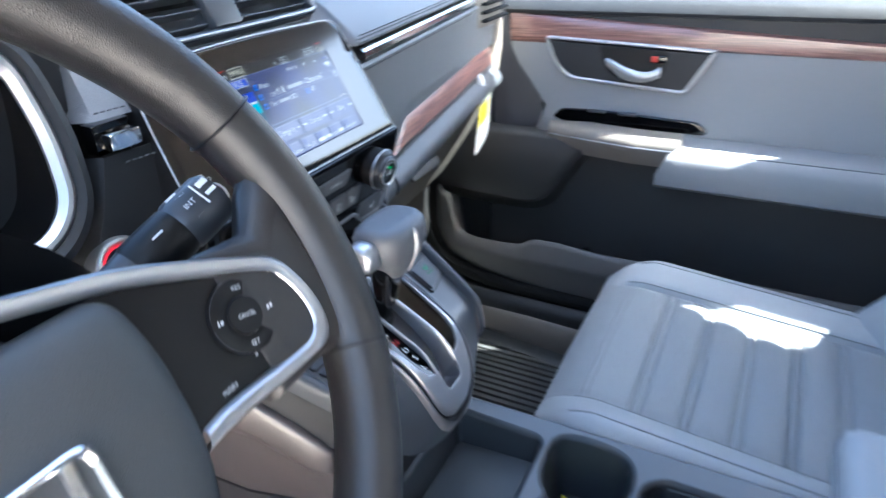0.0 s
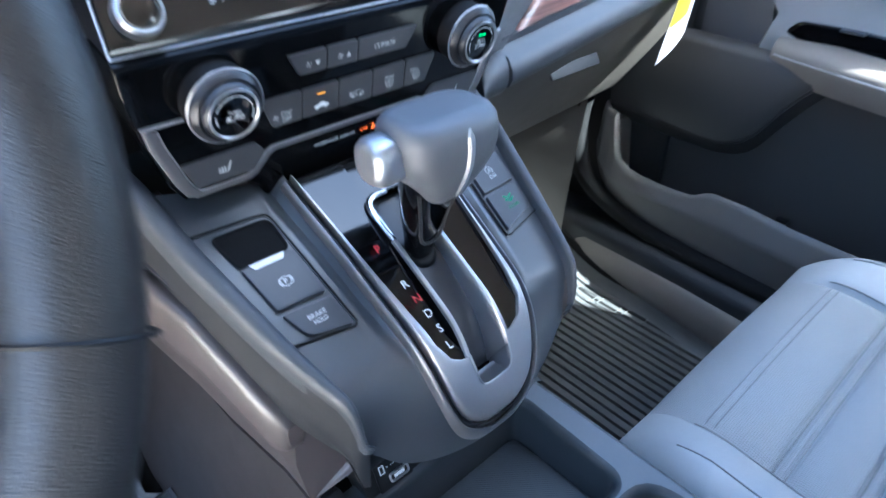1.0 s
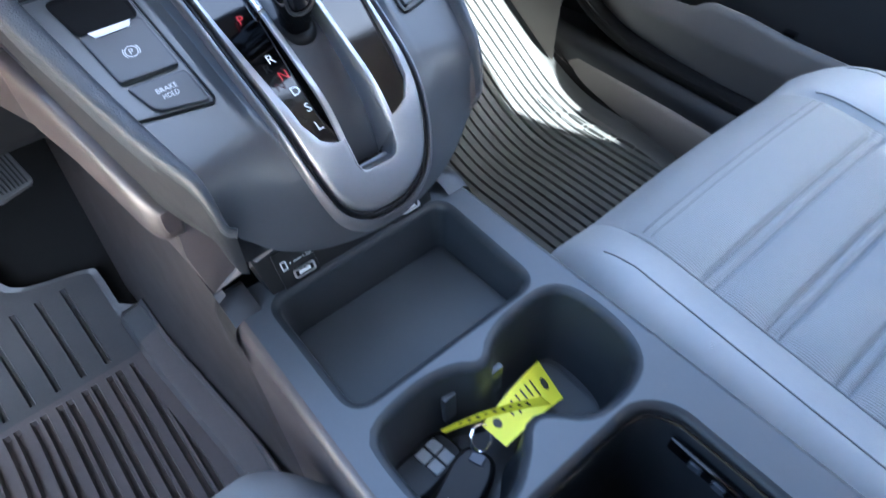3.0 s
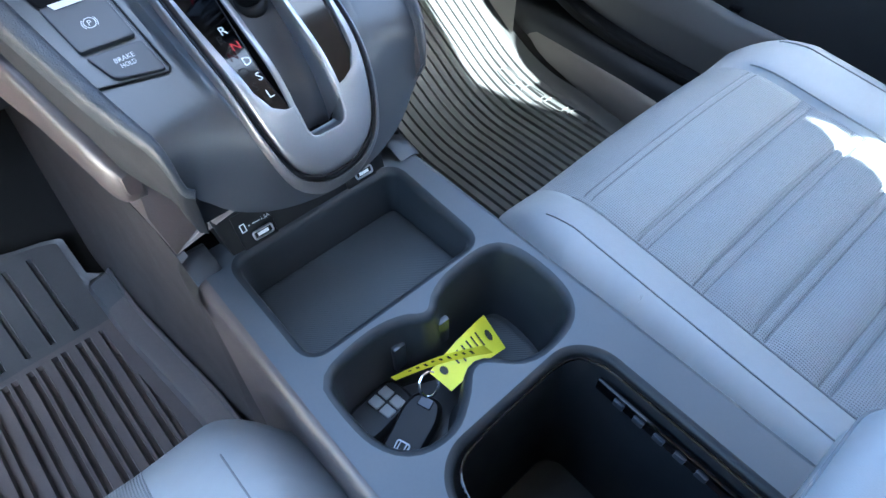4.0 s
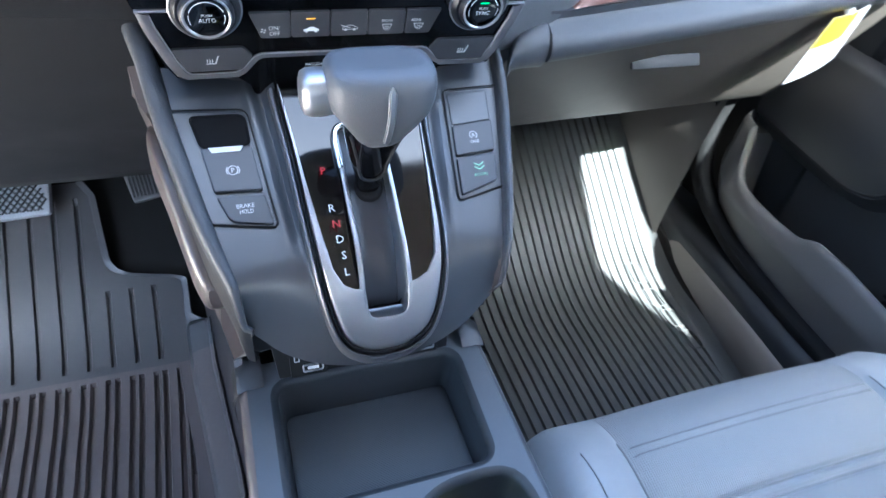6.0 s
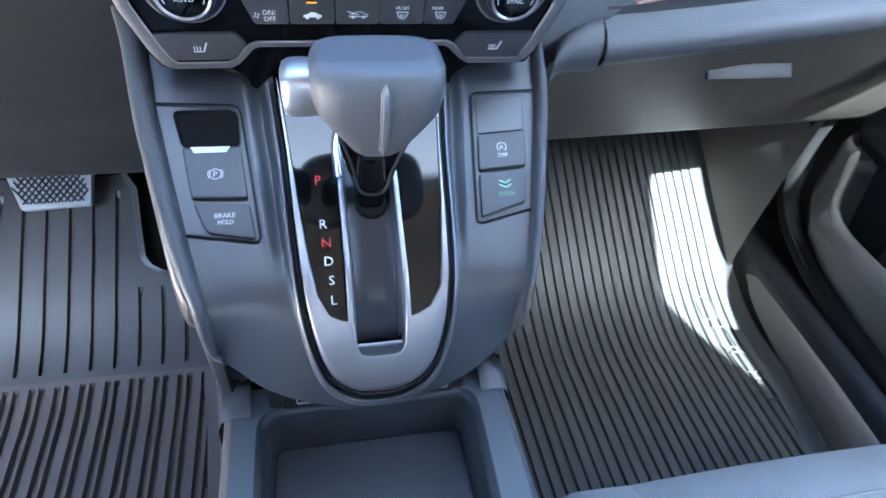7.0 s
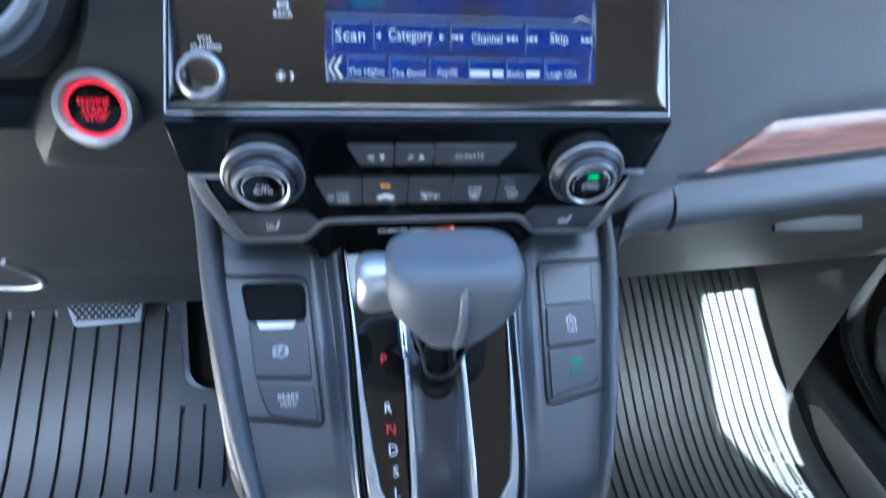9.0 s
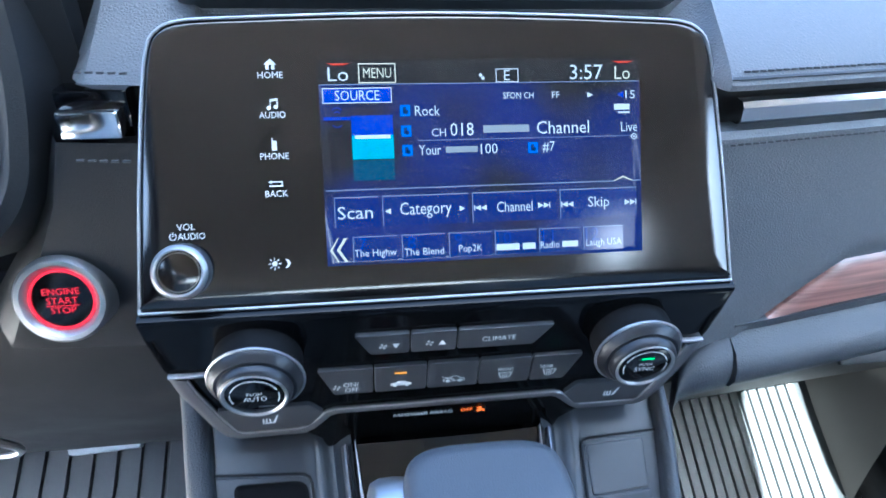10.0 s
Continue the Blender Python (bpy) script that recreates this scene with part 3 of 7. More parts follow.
def build_gate():
    g = thing("shift_gate", (0.002, -0.07, 0.47), "satin silver shift gate with glossy black panels", "gear shift gate")
    gate = [(-0.049, 0.008), (-0.0475, 0.03), (-0.0452, 0.06), (-0.0434, 0.10), (-0.0408, 0.138), (-0.0358, 0.165), (-0.027, 0.186), (-0.0135, 0.1953), (0, 0.197)]
    gate = [(x + 0.002, v) for x, v in gate] + [(0.002 - x, v) for x, v in reversed(gate[:-1])]
    left = [(-0.0465, 0.009), (-0.043, 0.04), (-0.0385, 0.09), (-0.0345, 0.125), (-0.0315, 0.144), (-0.0255, 0.1555), (-0.0185, 0.159), (-0.0128, 0.1597), (-0.0121, 0.166), (-0.0113, 0.1742), (-0.0092, 0.1782), (-0.0055, 0.1795), (0.0022, 0.1797)]
    right = [(0.0099, 0.1795), (0.0136, 0.1782), (0.0157, 0.1742), (0.0165, 0.166), (0.0172, 0.1597), (0.023, 0.1585), (0.031, 0.1545), (0.0372, 0.144), (0.0402, 0.125), (0.044, 0.09), (0.048, 0.04), (0.0505, 0.009)]

    def sections(pts, marks, counts):
        """A polyline cut at its points nearest to the marks, each piece evenly spaced."""
        P = np.array(pts, float)
        at = [int(np.argmin(np.linalg.norm(P - np.array(m), axis=1))) for m in marks]
        at = [0] + at + [len(P) - 1]
        out = []
        for a, b, k in zip(at, at[1:], counts):
            out += list(evenly(P[a:b + 1], k)[:-1])
        return np.array(out + [P[-1]])

    counts = (22, 14, 18, 18, 14, 22)
    O = sections(spline(gate, 400), [(-0.0395, 0.138), (-0.0325, 0.170), (0.002, 0.197), (0.0365, 0.170), (0.0435, 0.138)], counts)
    J = sections(left + right, [(-0.0315, 0.144), (-0.0128, 0.1597), (0.0022, 0.1797), (0.0172, 0.1597), (0.0372, 0.144)], counts)
    rings = [[nose(*p, -0.006) for p in O], [nose(*p, 0.002) for p in O]]
    for s, h in ((0.05, 0.0036), (0.12, 0.0042), (0.5, 0.0042), (0.86, 0.0042), (0.95, 0.0038), (1.0, 0.0026)):
        rings.append([nose(*(o + (j - o) * s), h) for o, j in zip(O, J)])
    rings.append([nose(*p, -0.003) for p in J])
    rings.append([nose(*p, -0.026) for p in J])
    mesh_part("silver_surround", *loft(rings, False), GATESILVER, g)
    # slender band outside the surround
    rings = []
    B = spline([(0.002 + (x - 0.002) * 1.075, v + 0.0016 + 0.0022 * max(0, v - 0.12) / 0.077) for x, v in gate], 120)
    C = spline([(0.002 + (x - 0.002) * 1.145, v + 0.0022 + 0.0045 * max(0, v - 0.12) / 0.077) for x, v in gate], 120)
    for b, q in zip(B, C):
        rings.append([nose(*b, -0.008), nose(*b, 0.0005), nose(*(b + (q - b) * 0.25), 0.0021), nose(*(b + (q - b) * 0.6), 0.0018), nose(*(b + (q - b) * 0.9), -0.0004), nose(*q, -0.005), nose(*q, -0.01)])
    mesh_part("outer_band", *loft(rings, False), SATIN, g, "grey satin band round the gate", sharp=60)
    # dark hairline round the surround
    mesh_part("shadow_gap", *tube([nose(*p, -0.001) for p in spline([(0.002 + (x - 0.002) * 1.04, v + 0.001) for x, v in gate], 60)], 0.0009, 8), DARK, g)
    # black panels either side of the slot
    lp = [(-0.0462, 0.01)] + left[1:8]
    rp = right[4:]
    lpoly = [(p[0] + 0.0004, p[1]) for p in lp] + [(-0.0128, 0.155), (-0.0135, 0.05), (-0.0115, 0.0455), (-0.0115, 0.01)]
    rpoly = [(0.0172, 0.155)] + [(p[0] - 0.0004, p[1]) for p in rp] + [(0.0158, 0.01), (0.0158, 0.0455), (0.0175, 0.05)]
    for q in (lpoly, rpoly):
        m = len(q)
        V = [nose(x, v, 0.0012) for x, v in q] + [nose(x, v, -0.008) for x, v in q]
        F = [tuple(range(m))] + [(i, (i + 1) % m, m + (i + 1) % m, m + i) for i in range(m)]
        mesh_part("gloss_panel", V, F, PIANO, g, "glossy black panel", sharp=20)
    q = [(-0.0115, 0.01), (0.0158, 0.01), (0.0158, 0.0405), (-0.0115, 0.0405)]
    V = [nose(x, v, 0.0012) for x, v in q] + [nose(x, v, -0.008) for x, v in q]
    mesh_part("gloss_panel", V, [(0, 1, 2, 3)] + [(i, (i + 1) % 4, 4 + (i + 1) % 4, 4 + i) for i in range(4)], PIANO, g, "glossy black panel")
    # rails along the slot and the sliding cover inside it
    for x in (-0.0128, 0.0170):
        o = 1 if x > 0 else -1
        V, F = loft([[nose(x + o * (0.0006 - dx), v, h) for dx, h in ((-0.0022, 0.0008), (-0.0018, 0.003), (-0.0006, 0.0036), (0.0008, 0.0034), (0.0016, 0.002), (0.0022, -0.002), (0.0026, -0.01), (0.0036, -0.028))] for v in np.linspace(0.05, 0.166, 24)], False)
        mesh_part("slot_rail", V, F, SILVER, g)
    V, F = tube([nose(*p, 0.0034) for p in evenly(left[7:] + right[:5], 44)], 0.0007, 8)
    mesh_part("slot_lip", V, F, SILVER, g, "bright lip round the end of the slot")
    sec = [(-0.0135, 0.0), (-0.0125, -0.004), (-0.010, -0.0065), (-0.003, -0.0075), (0.007, -0.0075), (0.0145, -0.0065), (0.017, -0.004), (0.018, 0.0)]
    sink = lambda v: -0.0005 - 0.019 * (max(0.0, v - 0.075) / 0.09) ** 1.6
    rings = [[nose(0.0022 + (x - 0.0022) * (1 - 0.12 * max(0, v - 0.1) / 0.06), v, h + sink(v)) for x, h in sec] for v in np.linspace(0.042, 0.166, 28)]
    mesh_part("slot_cover", *loft(rings, False), BUTTON, g, "grey sliding cover in the slot")
    rings = [[nose(x, v, -0.0265) for x in (-0.0135, 0.0022, 0.018)] for v in (0.14, 0.16, 0.181)]
    mesh_part("slot_gap", *loft(rings, False), DARK, g)
    # silver ramp rising from the pit to the lip
    rings = [[nose(0.0022 + x * (1 - 0.1 * t), 0.1685 + 0.0108 * t, -0.022 + 0.0235 * t ** 1.5 + 0.0015 * (x / 0.014) ** 2) for x in np.linspace(-0.0142, 0.0142, 9)] for t in np.linspace(0, 1, 8)]
    mesh_part("slot_ramp", *loft(rings, False), GATESILVER, g)
    # chrome hook round the top of the slot
    V, F = tube([nose(*p, 0.003) for p in spline([(-0.0145, 0.075), (-0.0152, 0.055), (-0.0135, 0.046), (-0.008, 0.0425), (0.002, 0.042)], 20)], [0.0022] * 20, 10)
    mesh_part("slot_hook", *(V, F), CHROME, g)
    LP = lambda x, v: Matrix.Translation(nose(x, v, 0.0016)) @ PLANE.to_3x3().to_4x4()
    for ch, x, v, m in (("P", -0.0267, 0.075, DIMRED), ("R", -0.0255, 0.1023, LIT), ("N", -0.0246, 0.1136, DIMRED), ("D", -0.024, 0.1244, LIT), ("S", -0.0232, 0.1356, LIT), ("L", -0.0224, 0.1468, LIT)):
        words(ch, 0.0054, (0, 0), LP(x, v), m, g, name="position_letter")
    return g


build_gate()


def build_selector():
    k = thing("gear_selector", (0.004, -0.055, 0.49), "charcoal leather gear selector knob with a silver side button", "gear selector")
    # head: rounded trapezoid sections from the neck to the crown
    rows = [(0.539, 0.011, 0.016, -0.066), (0.543, 0.0148, 0.0195, -0.066), (0.550, 0.0195, 0.0225, -0.066), (0.558, 0.0252, 0.0248, -0.0665), (0.566, 0.0305, 0.0258, -0.067), (0.574, 0.0325, 0.0258, -0.067), (0.582, 0.0328, 0.0248, -0.0665), (0.5875, 0.0322, 0.0228, -0.066), (0.591, 0.0305, 0.019, -0.065), (0.5925, 0.0265, 0.013, -0.064)]
    rings = []
    for z, a, b, y in rows:
        ring = []
        for t in np.linspace(0, 2 * math.pi, 56, endpoint=False):
            c, s = math.cos(t), math.sin(t)
            ring.append((0.0045 + a * math.copysign(abs(c) ** 0.52, c), y + b * math.copysign(abs(s) ** 0.66, s) - 0.12 * (z - 0.57), z))
        rings.append(ring)
    mesh_part("knob", *loft(rings, True, True, True), KNOBLEATHER, k, sharp=60)
    # chrome inlay along the back of the knob
    pts = []
    for z, a, b, y in rows[1:8]:
        pts.append((0.006, y - b - 0.12 * (z - 0.57) - 0.0004, z))
    pts = evenly(pts, 30)
    prof = ((-0.0026, -0.0006), (-0.0022, 0.0003), (-0.0016, -0.0002), (-0.0013, 0.0009), (0.0013, 0.0009), (0.0016, -0.0002), (0.0022, 0.0003), (0.0026, -0.0006))
    rings = [[(p[0] + dx * min(1, (i + 0.4) / 3, (29.4 - i) / 3), p[1] - dy, p[2]) for dx, dy in prof] for i, p in enumerate(pts)]
    mesh_part("inlay", *loft(rings, False), SILVER, k, "silver inlay down the back of the knob")
    # release button
    rings = []
    for x, a, b in ((-0.022, 0.0125, 0.0125), (-0.031, 0.0132, 0.0135), (-0.037, 0.013, 0.0132), (-0.0405, 0.0115, 0.0115), (-0.0418, 0.0075, 0.008)):
        rings.append([(x, -0.064 + a * math.copysign(abs(math.cos(t)) ** 0.75, math.cos(t)), 0.572 + b * math.copysign(abs(math.sin(t)) ** 0.75, math.sin(t))) for t in np.linspace(0, 2 * math.pi, 28, endpoint=False)])
    mesh_part("release_button", *loft(rings, True, False, True), SILVER, k, "satin silver release button", sharp=60)
    # tapering shaft and its pale edge
    rings = []
    for z, a, b, y in ((0.487, 0.008, 0.008, -0.0505), (0.495, 0.0085, 0.0085, -0.052), (0.505, 0.0105, 0.009, -0.054), (0.523, 0.0155, 0.0105, -0.058), (0.545, 0.0195, 0.013, -0.063), (0.556, 0.02, 0.014, -0.065)):
        rings.append([(0.0035 + a * math.copysign(abs(math.cos(t)) ** 0.7, math.cos(t)), y + b * math.copysign(abs(math.sin(t)) ** 0.7, math.sin(t)), z) for t in np.linspace(0, 2 * math.pi, 28, endpoint=False)])
    mesh_part("shaft", *loft(rings, True, True, True), PIANO, k, "glossy black tapering shaft")
    mesh_part("shaft_edge", *tube(spline([(-0.0135, -0.073, 0.546), (-0.0075, -0.0668, 0.523), (-0.004, -0.0635, 0.506), (0.0035, -0.063, 0.502), (0.011, -0.0635, 0.506), (0.0145, -0.0668, 0.523), (0.0215, -0.073, 0.546)], 30), 0.0011, 8), HARD, k)
    mesh_part("shaft_boot", *lathe([(0.0115, -0.004), (0.0112, 0.003), (0.0095, 0.0055), (0.008, 0.006)], Matrix.Translation((0.004, -0.0515, 0.486)) @ PLANE.to_3x3().to_4x4(), 28), DARK, k)
    return k


build_selector()


def console_button(name, poly, parent, h0=-0.012, h1=-0.005, m=None, bev=0.0006, label=""):
    V, F = slab([(p[0], -p[1]) for p in poly], h0, h1, PLANE, bev)
    return mesh_part(name, V, F, m or BUTTON, parent, label)


def build_console_switches():
    s = thing("brake_switch_panel", (-0.09, -0.03, 0.5), "dark switch panel with parking brake and brake hold switches", "switch panel")
    # recessed panel edge
    outer = round_poly([(-0.1215, 0.0175), (-0.0695, 0.0205), (-0.0605, 0.1085), (-0.1045, 0.1008)], [0.003, 0.006, 0.004, 0.003])
    o2 = inset(outer, 0.0013)
    V, F = loft([[PLANE @ Vector((p[0], -p[1], h)) for p in q] for q, h in ((outer, -0.012), (outer, -0.0058), (o2, -0.0056), (o2, -0.0075))], True, False, True)
    mesh_part("panel", V, F, PLATE, s)
    mesh_part("groove", *tube([PLANE @ Vector((p[0], -p[1], -0.0055)) for p in evenly(np.vstack([outer, outer[:1]]), 80)], 0.0007, 6), DARK, s)
    # finger well above the parking brake switch, its shade drawn as a flat black patch
    well = round_poly([(-0.108, 0.0232), (-0.0708, 0.0238), (-0.0697, 0.0482), (-0.1025, 0.0482)], [0.005, 0.007, 0.005, 0.005])
    V, F = loft([[PLANE @ Vector((p[0], -p[1], h)) for p in q] for q, h in ((well, -0.0050), (inset(well, 0.0008), -0.0052), (inset(well, 0.0014), -0.0058), (inset(well, 0.002), -0.0060))], True, False, True)
    mesh_part("finger_well_shade", V, F, MATTE, s, "flat black patch for the shaded finger well of the parking brake switch")
    b = console_button("parking_brake_switch", round_poly([(-0.1022, 0.0484), (-0.0698, 0.0488), (-0.0667, 0.0815), (-0.0975, 0.08)], 0.002), s, h1=-0.0035)
    flat([[(-0.0975, -0.0485), (-0.0753, -0.0488), (-0.0775, -0.0525), (-0.0955, -0.0525)]], PLANE, -0.0030, WHITE, s, "bright_tab")
    x, v = -0.084, 0.066
    M = PLANE
    words("P", 0.0034, (x, -v), M, LIT, s, lift=-0.0031)
    flat(hoop(x, -v, 0.0034, 0.0005) + hoop(x, -v, 0.0044, 0.0005, 8, 140, 220) + hoop(x, -v, 0.0044, 0.0005, 8, -40, 40), M, -0.0031, LIT, s, "symbol")
    console_button("brake_hold_switch", round_poly([(-0.0965, 0.083), (-0.0659, 0.0852), (-0.0632, 0.1065), (-0.09, 0.1012)], [0.002, 0.002, 0.003, 0.005]), s, h1=-0.004)
    words("BRAKE", 0.0029, (-0.0795, -0.0915), M, LIT, s, 0.0112, lift=-0.0035)
    words("HOLD", 0.0029, (-0.0792, -0.0955), M, LIT, s, 0.0085, lift=-0.0035)

    r = thing("drive_switch_panel", (0.09, -0.03, 0.5), "dark switch panel with idle stop and economy switches", "switch panel")
    outer = round_poly([(0.0744, 0.0158), (0.1225, 0.0142), (0.1055, 0.0972), (0.0662, 0.1057)], [0.004, 0.003, 0.003, 0.004])
    o2 = inset(outer, 0.0013)
    V, F = loft([[PLANE @ Vector((p[0], -p[1], h)) for p in q] for q, h in ((outer, -0.012), (outer, -0.0058), (o2, -0.0056), (o2, -0.0075))], True, False, True)
    mesh_part("panel", V, F, PLATE, r)
    mesh_part("groove", *tube([PLANE @ Vector((p[0], -p[1], -0.0055)) for p in evenly(np.vstack([outer, outer[:1]]), 80)], 0.0007, 6), DARK, r)
    console_button("blank_cover", round_poly([(0.0765, 0.019), (0.1095, 0.0178), (0.1062, 0.0434), (0.0748, 0.0455)], 0.002), r, h1=-0.0058, m=PLATE)
    console_button("idle_stop_switch", round_poly([(0.0746, 0.0467), (0.1061, 0.0445), (0.1030, 0.0690), (0.0721, 0.0711)], 0.0015), r, h1=-0.0035)
    console_button("economy_switch", round_poly([(0.0719, 0.0735), (0.1025, 0.0712), (0.0991, 0.0932), (0.0694, 0.1018)], [0.0015, 0.0015, 0.003, 0.0015]), r, h1=-0.0035)
    x, v = 0.0885, 0.0562
    words("A", 0.003, (x, -v), M, LIT, r, lift=-0.0031)
    flat(hoop(x, -v, 0.0032, 0.0005, 20, -60, 240), M, -0.0031, LIT, r, "symbol")
    words("OFF", 0.0028, (x, -v - 0.0055), M, LIT, r, 0.0068, lift=-0.0031)
    x, v = 0.0870, 0.0815
    flat([[(x, -v - 0.003 * i), (x + 0.0038, -v + 0.0022 - 0.003 * i), (x + 0.0038, -v + 0.0034 - 0.003 * i), (x, -v + 0.0012 - 0.003 * i), (x - 0.0038, -v + 0.0034 - 0.003 * i), (x - 0.0038, -v + 0.0022 - 0.003 * i)] for i in range(2)], M, -0.0031, DIMGREEN, r, "symbol")
    words("ECON", 0.0026, (x, -v - 0.0065), M, DIMGREEN, r, 0.0098, lift=-0.0031)


build_console_switches()


# ---- centre console: lower part ----
DECK = 0.328


def build_lower_console():
    c = thing("lower_console", (0, -0.33, 0), "dark grey console between the seats with tray and cup holders", "console")
    outer = round_poly([(-0.097, -0.066), (0.097, -0.066), (0.1, -0.30), (0.102, -0.66), (-0.102, -0.66), (-0.1, -0.30)], [0.012, 0.012, 0.002, 0.02, 0.02, 0.002], 6)
    tray = round_poly([(-0.0745, -0.089), (0.0745, -0.089), (0.0715, -0.191), (-0.0765, -0.191)], 0.013, 7)
    cups = spline([(-0.080, -0.225), (-0.079, -0.262), (-0.066, -0.283), (-0.042, -0.288), (-0.021, -0.277), (-0.008, -0.266), (0.004, -0.264), (0.014, -0.271), (0.027, -0.284), (0.046, -0.288), (0.072, -0.283), (0.085, -0.266), (0.088, -0.235), (0.083, -0.213), (0.068, -0.205), (0.036, -0.206), (0.018, -0.212), (0.008, -0.22), (-0.003, -0.22), (-0.014, -0.212), (-0.035, -0.207), (-0.062, -0.209), (-0.076, -0.214)], 72, True)
    bin_ = round_poly([(-0.066, -0.64), (-0.066, -0.318), (-0.05, -0.303), (0.052, -0.302), (0.067, -0.318), (0.067, -0.64)], [0.01, 0.02, 0.03, 0.03, 0.02, 0.01], 8)
    bm = bmesh.new()
    for loop in (outer, inset(tray, -0.006), inset(cups, -0.006), inset(bin_, -0.006)):
        vs = [bm.verts.new((p[0], p[1], DECK)) for p in loop]
        for i in range(len(vs)):
            bm.edges.new((vs[i], vs[(i + 1) % len(vs)]))
    bmesh.ops.triangle_fill(bm, use_beauty=True, edges=bm.edges[:])
    bmesh.ops.recalc_face_normals(bm, faces=bm.faces)
    part("deck", bm, DECKM, c)
    rows = [[(p[0], p[1], z) for p in (inset(outer, -d) if d else outer)] for d, z in ((0, DECK), (0.003, DECK - 0.0012), (0.0058, DECK - 0.005), (0.007, DECK - 0.012), (0.0078, DECK - 0.05), (0.008, 0.2), (0.009, 0.1), (0.011, -0.012))]
    for s in (1, -1):
        half = [[p for p in r if s * p[0] > 0] for r in rows]
        cut = [max(range(len(h)), key=lambda i: (Vector(h[i]) - Vector(h[i - 1])).length) for h in half]
        # left flank: warm side light put into the colour
        mesh_part("flank", *loft([h[k:] + h[:k] for h, k in zip(half, cut)], False), DECKM if s > 0 else SIDE, c)

    def well(loop, floor, name, depth_in=0.006, m=PLATE):
        rr = [(-0.006, DECK), (-0.0036, DECK - 0.0005), (-0.0014, DECK - 0.0022), (-0.0003, DECK - 0.0048), (0, DECK - 0.0075)]
        rows = [[(p[0], p[1], z) for p in inset(loop, d)] for d, z in rr]
        for s in (0.3, 0.6, 0.85, 1.0):
            q = inset(loop, depth_in * (s if s < 1 else 1.8))
            rows.append([(p[0], p[1], DECK - 0.0075 + (floor(p[1]) + 0.006 - DECK + 0.0075) * s - (0.006 if s == 1 else 0)) for p in q])
        return mesh_part(name, *loft(rows, True, False, True), m, c)

    tf = lambda y: 0.281 + (-0.085 - y) * 0.1
    well(tray, tf, "tray", 0.0022, TRAYWALL)
    t2 = inset(tray, 0.0045)
    mesh_part("tray_liner", *loft([[(p[0], p[1], tf(p[1]) + 0.0005) for p in t2], [(p[0], p[1], tf(p[1]) + 0.0025) for p in t2], [(p[0], p[1], tf(p[1]) + 0.003) for p in inset(t2, 0.001)]], True, False, True), TRAYMAT, c, "ribbed rubber liner of the tray")
    well(cups, lambda y: 0.252, "cup_holder", 0.005, TRAYWALL)
    ring = round_poly([(0.02, -0.275), (0.074, -0.275), (0.074, -0.215), (0.02, -0.215)], 0.016, 6)
    mesh_part("cup_liner", *loft([[(p[0], p[1], 0.2505) for p in ring], [(p[0], p[1], 0.2535) for p in ring], [(p[0], p[1], 0.254) for p in inset(ring, 0.0015)]], True, False, True), TRAYMAT, c)
    well(bin_, lambda y: 0.15, "bin", 0.004, HARD)
    # grip scoop at the front edge of the bin and its bright seam
    mesh_part("bin_seam", *tube([(p[0], p[1], DECK - 0.003) for p in spline([(-0.064, -0.35), (-0.06, -0.321), (-0.045, -0.307), (0, -0.304), (0.045, -0.305), (0.06, -0.318), (0.064, -0.35), (0.064, -0.5)], 60)], 0.0011, 8), PIANO, c)
    # spring fingers standing into the cup holders
    for x, y in ((-0.0215, -0.2125), (0.016, -0.2175)):
        part("spring_finger", box((x, y, 0.290), (0.0105, 0.005, 0.03), 0.0015), PLATE, c)
    # latch strip inside the bin's wall
    part("latch_strip", box((0.062, -0.39, 0.305), (0.004, 0.13, 0.012), 0.0015), PIANO, c)
    for i in range(5):
        part("latch_tooth", box((0.0592, -0.345 - i * 0.016, 0.305), (0.003, 0.008, 0.006), 0.0008), BUTTON, c)
    # joint lines of the rails
    for s in (1, -1):
        mesh_part("rail_front_cap", *loft([[(s * x, y + dy, z) for x, z, dy in ((0.084, DECK + 0.0018 + b, 0), (0.098, DECK + 0.0018 + b, 0), (0.1045, DECK - 0.002 + b, 0), (0.108, DECK - 0.012 + b, 0), (0.109, DECK - 0.05, 0))] for y, b in ((-0.056, -0.012), (-0.06, 0.002), (-0.066, 0.006), (-0.08, 0.004), (-0.09, 0.0))], False), LEATHER, c, "grained front cap of the rail")

    # socket panel under the console's nose
    u = thing("socket_panel", (0, -0.07, 0.31), "black panel with a USB socket under the console", "socket panel")
    F_ = basis((0, -0.0795, 0.337), (1, 0, 0), (0, 0.42, 0.907), (0, -0.907, 0.42))
    poly = round_poly([(-0.071, -0.014), (0.071, -0.014), (0.08, 0.062), (-0.08, 0.062)], 0.003)
    mesh_part("panel", *slab(poly, -0.02, 0.0, F_, 0.001), DARK, u)
    for x in (-0.0475, 0.0475):
        q = round_poly([(x - 0.0145, -0.0125), (x + 0.0145, -0.0125), (x + 0.0145, 0.0175), (x - 0.0145, 0.0175)], 0.002)
        mesh_part("socket_plate", *slab(q, 0, 0.0012, F_, 0.0006), DARK, u)
        q = round_poly([(x + 0.0035 - 0.0085, -0.008), (x + 0.0035 + 0.0085, -0.008), (x + 0.0035 + 0.0085, -0.0005), (x + 0.0035 - 0.0085, -0.0005)], 0.0025)
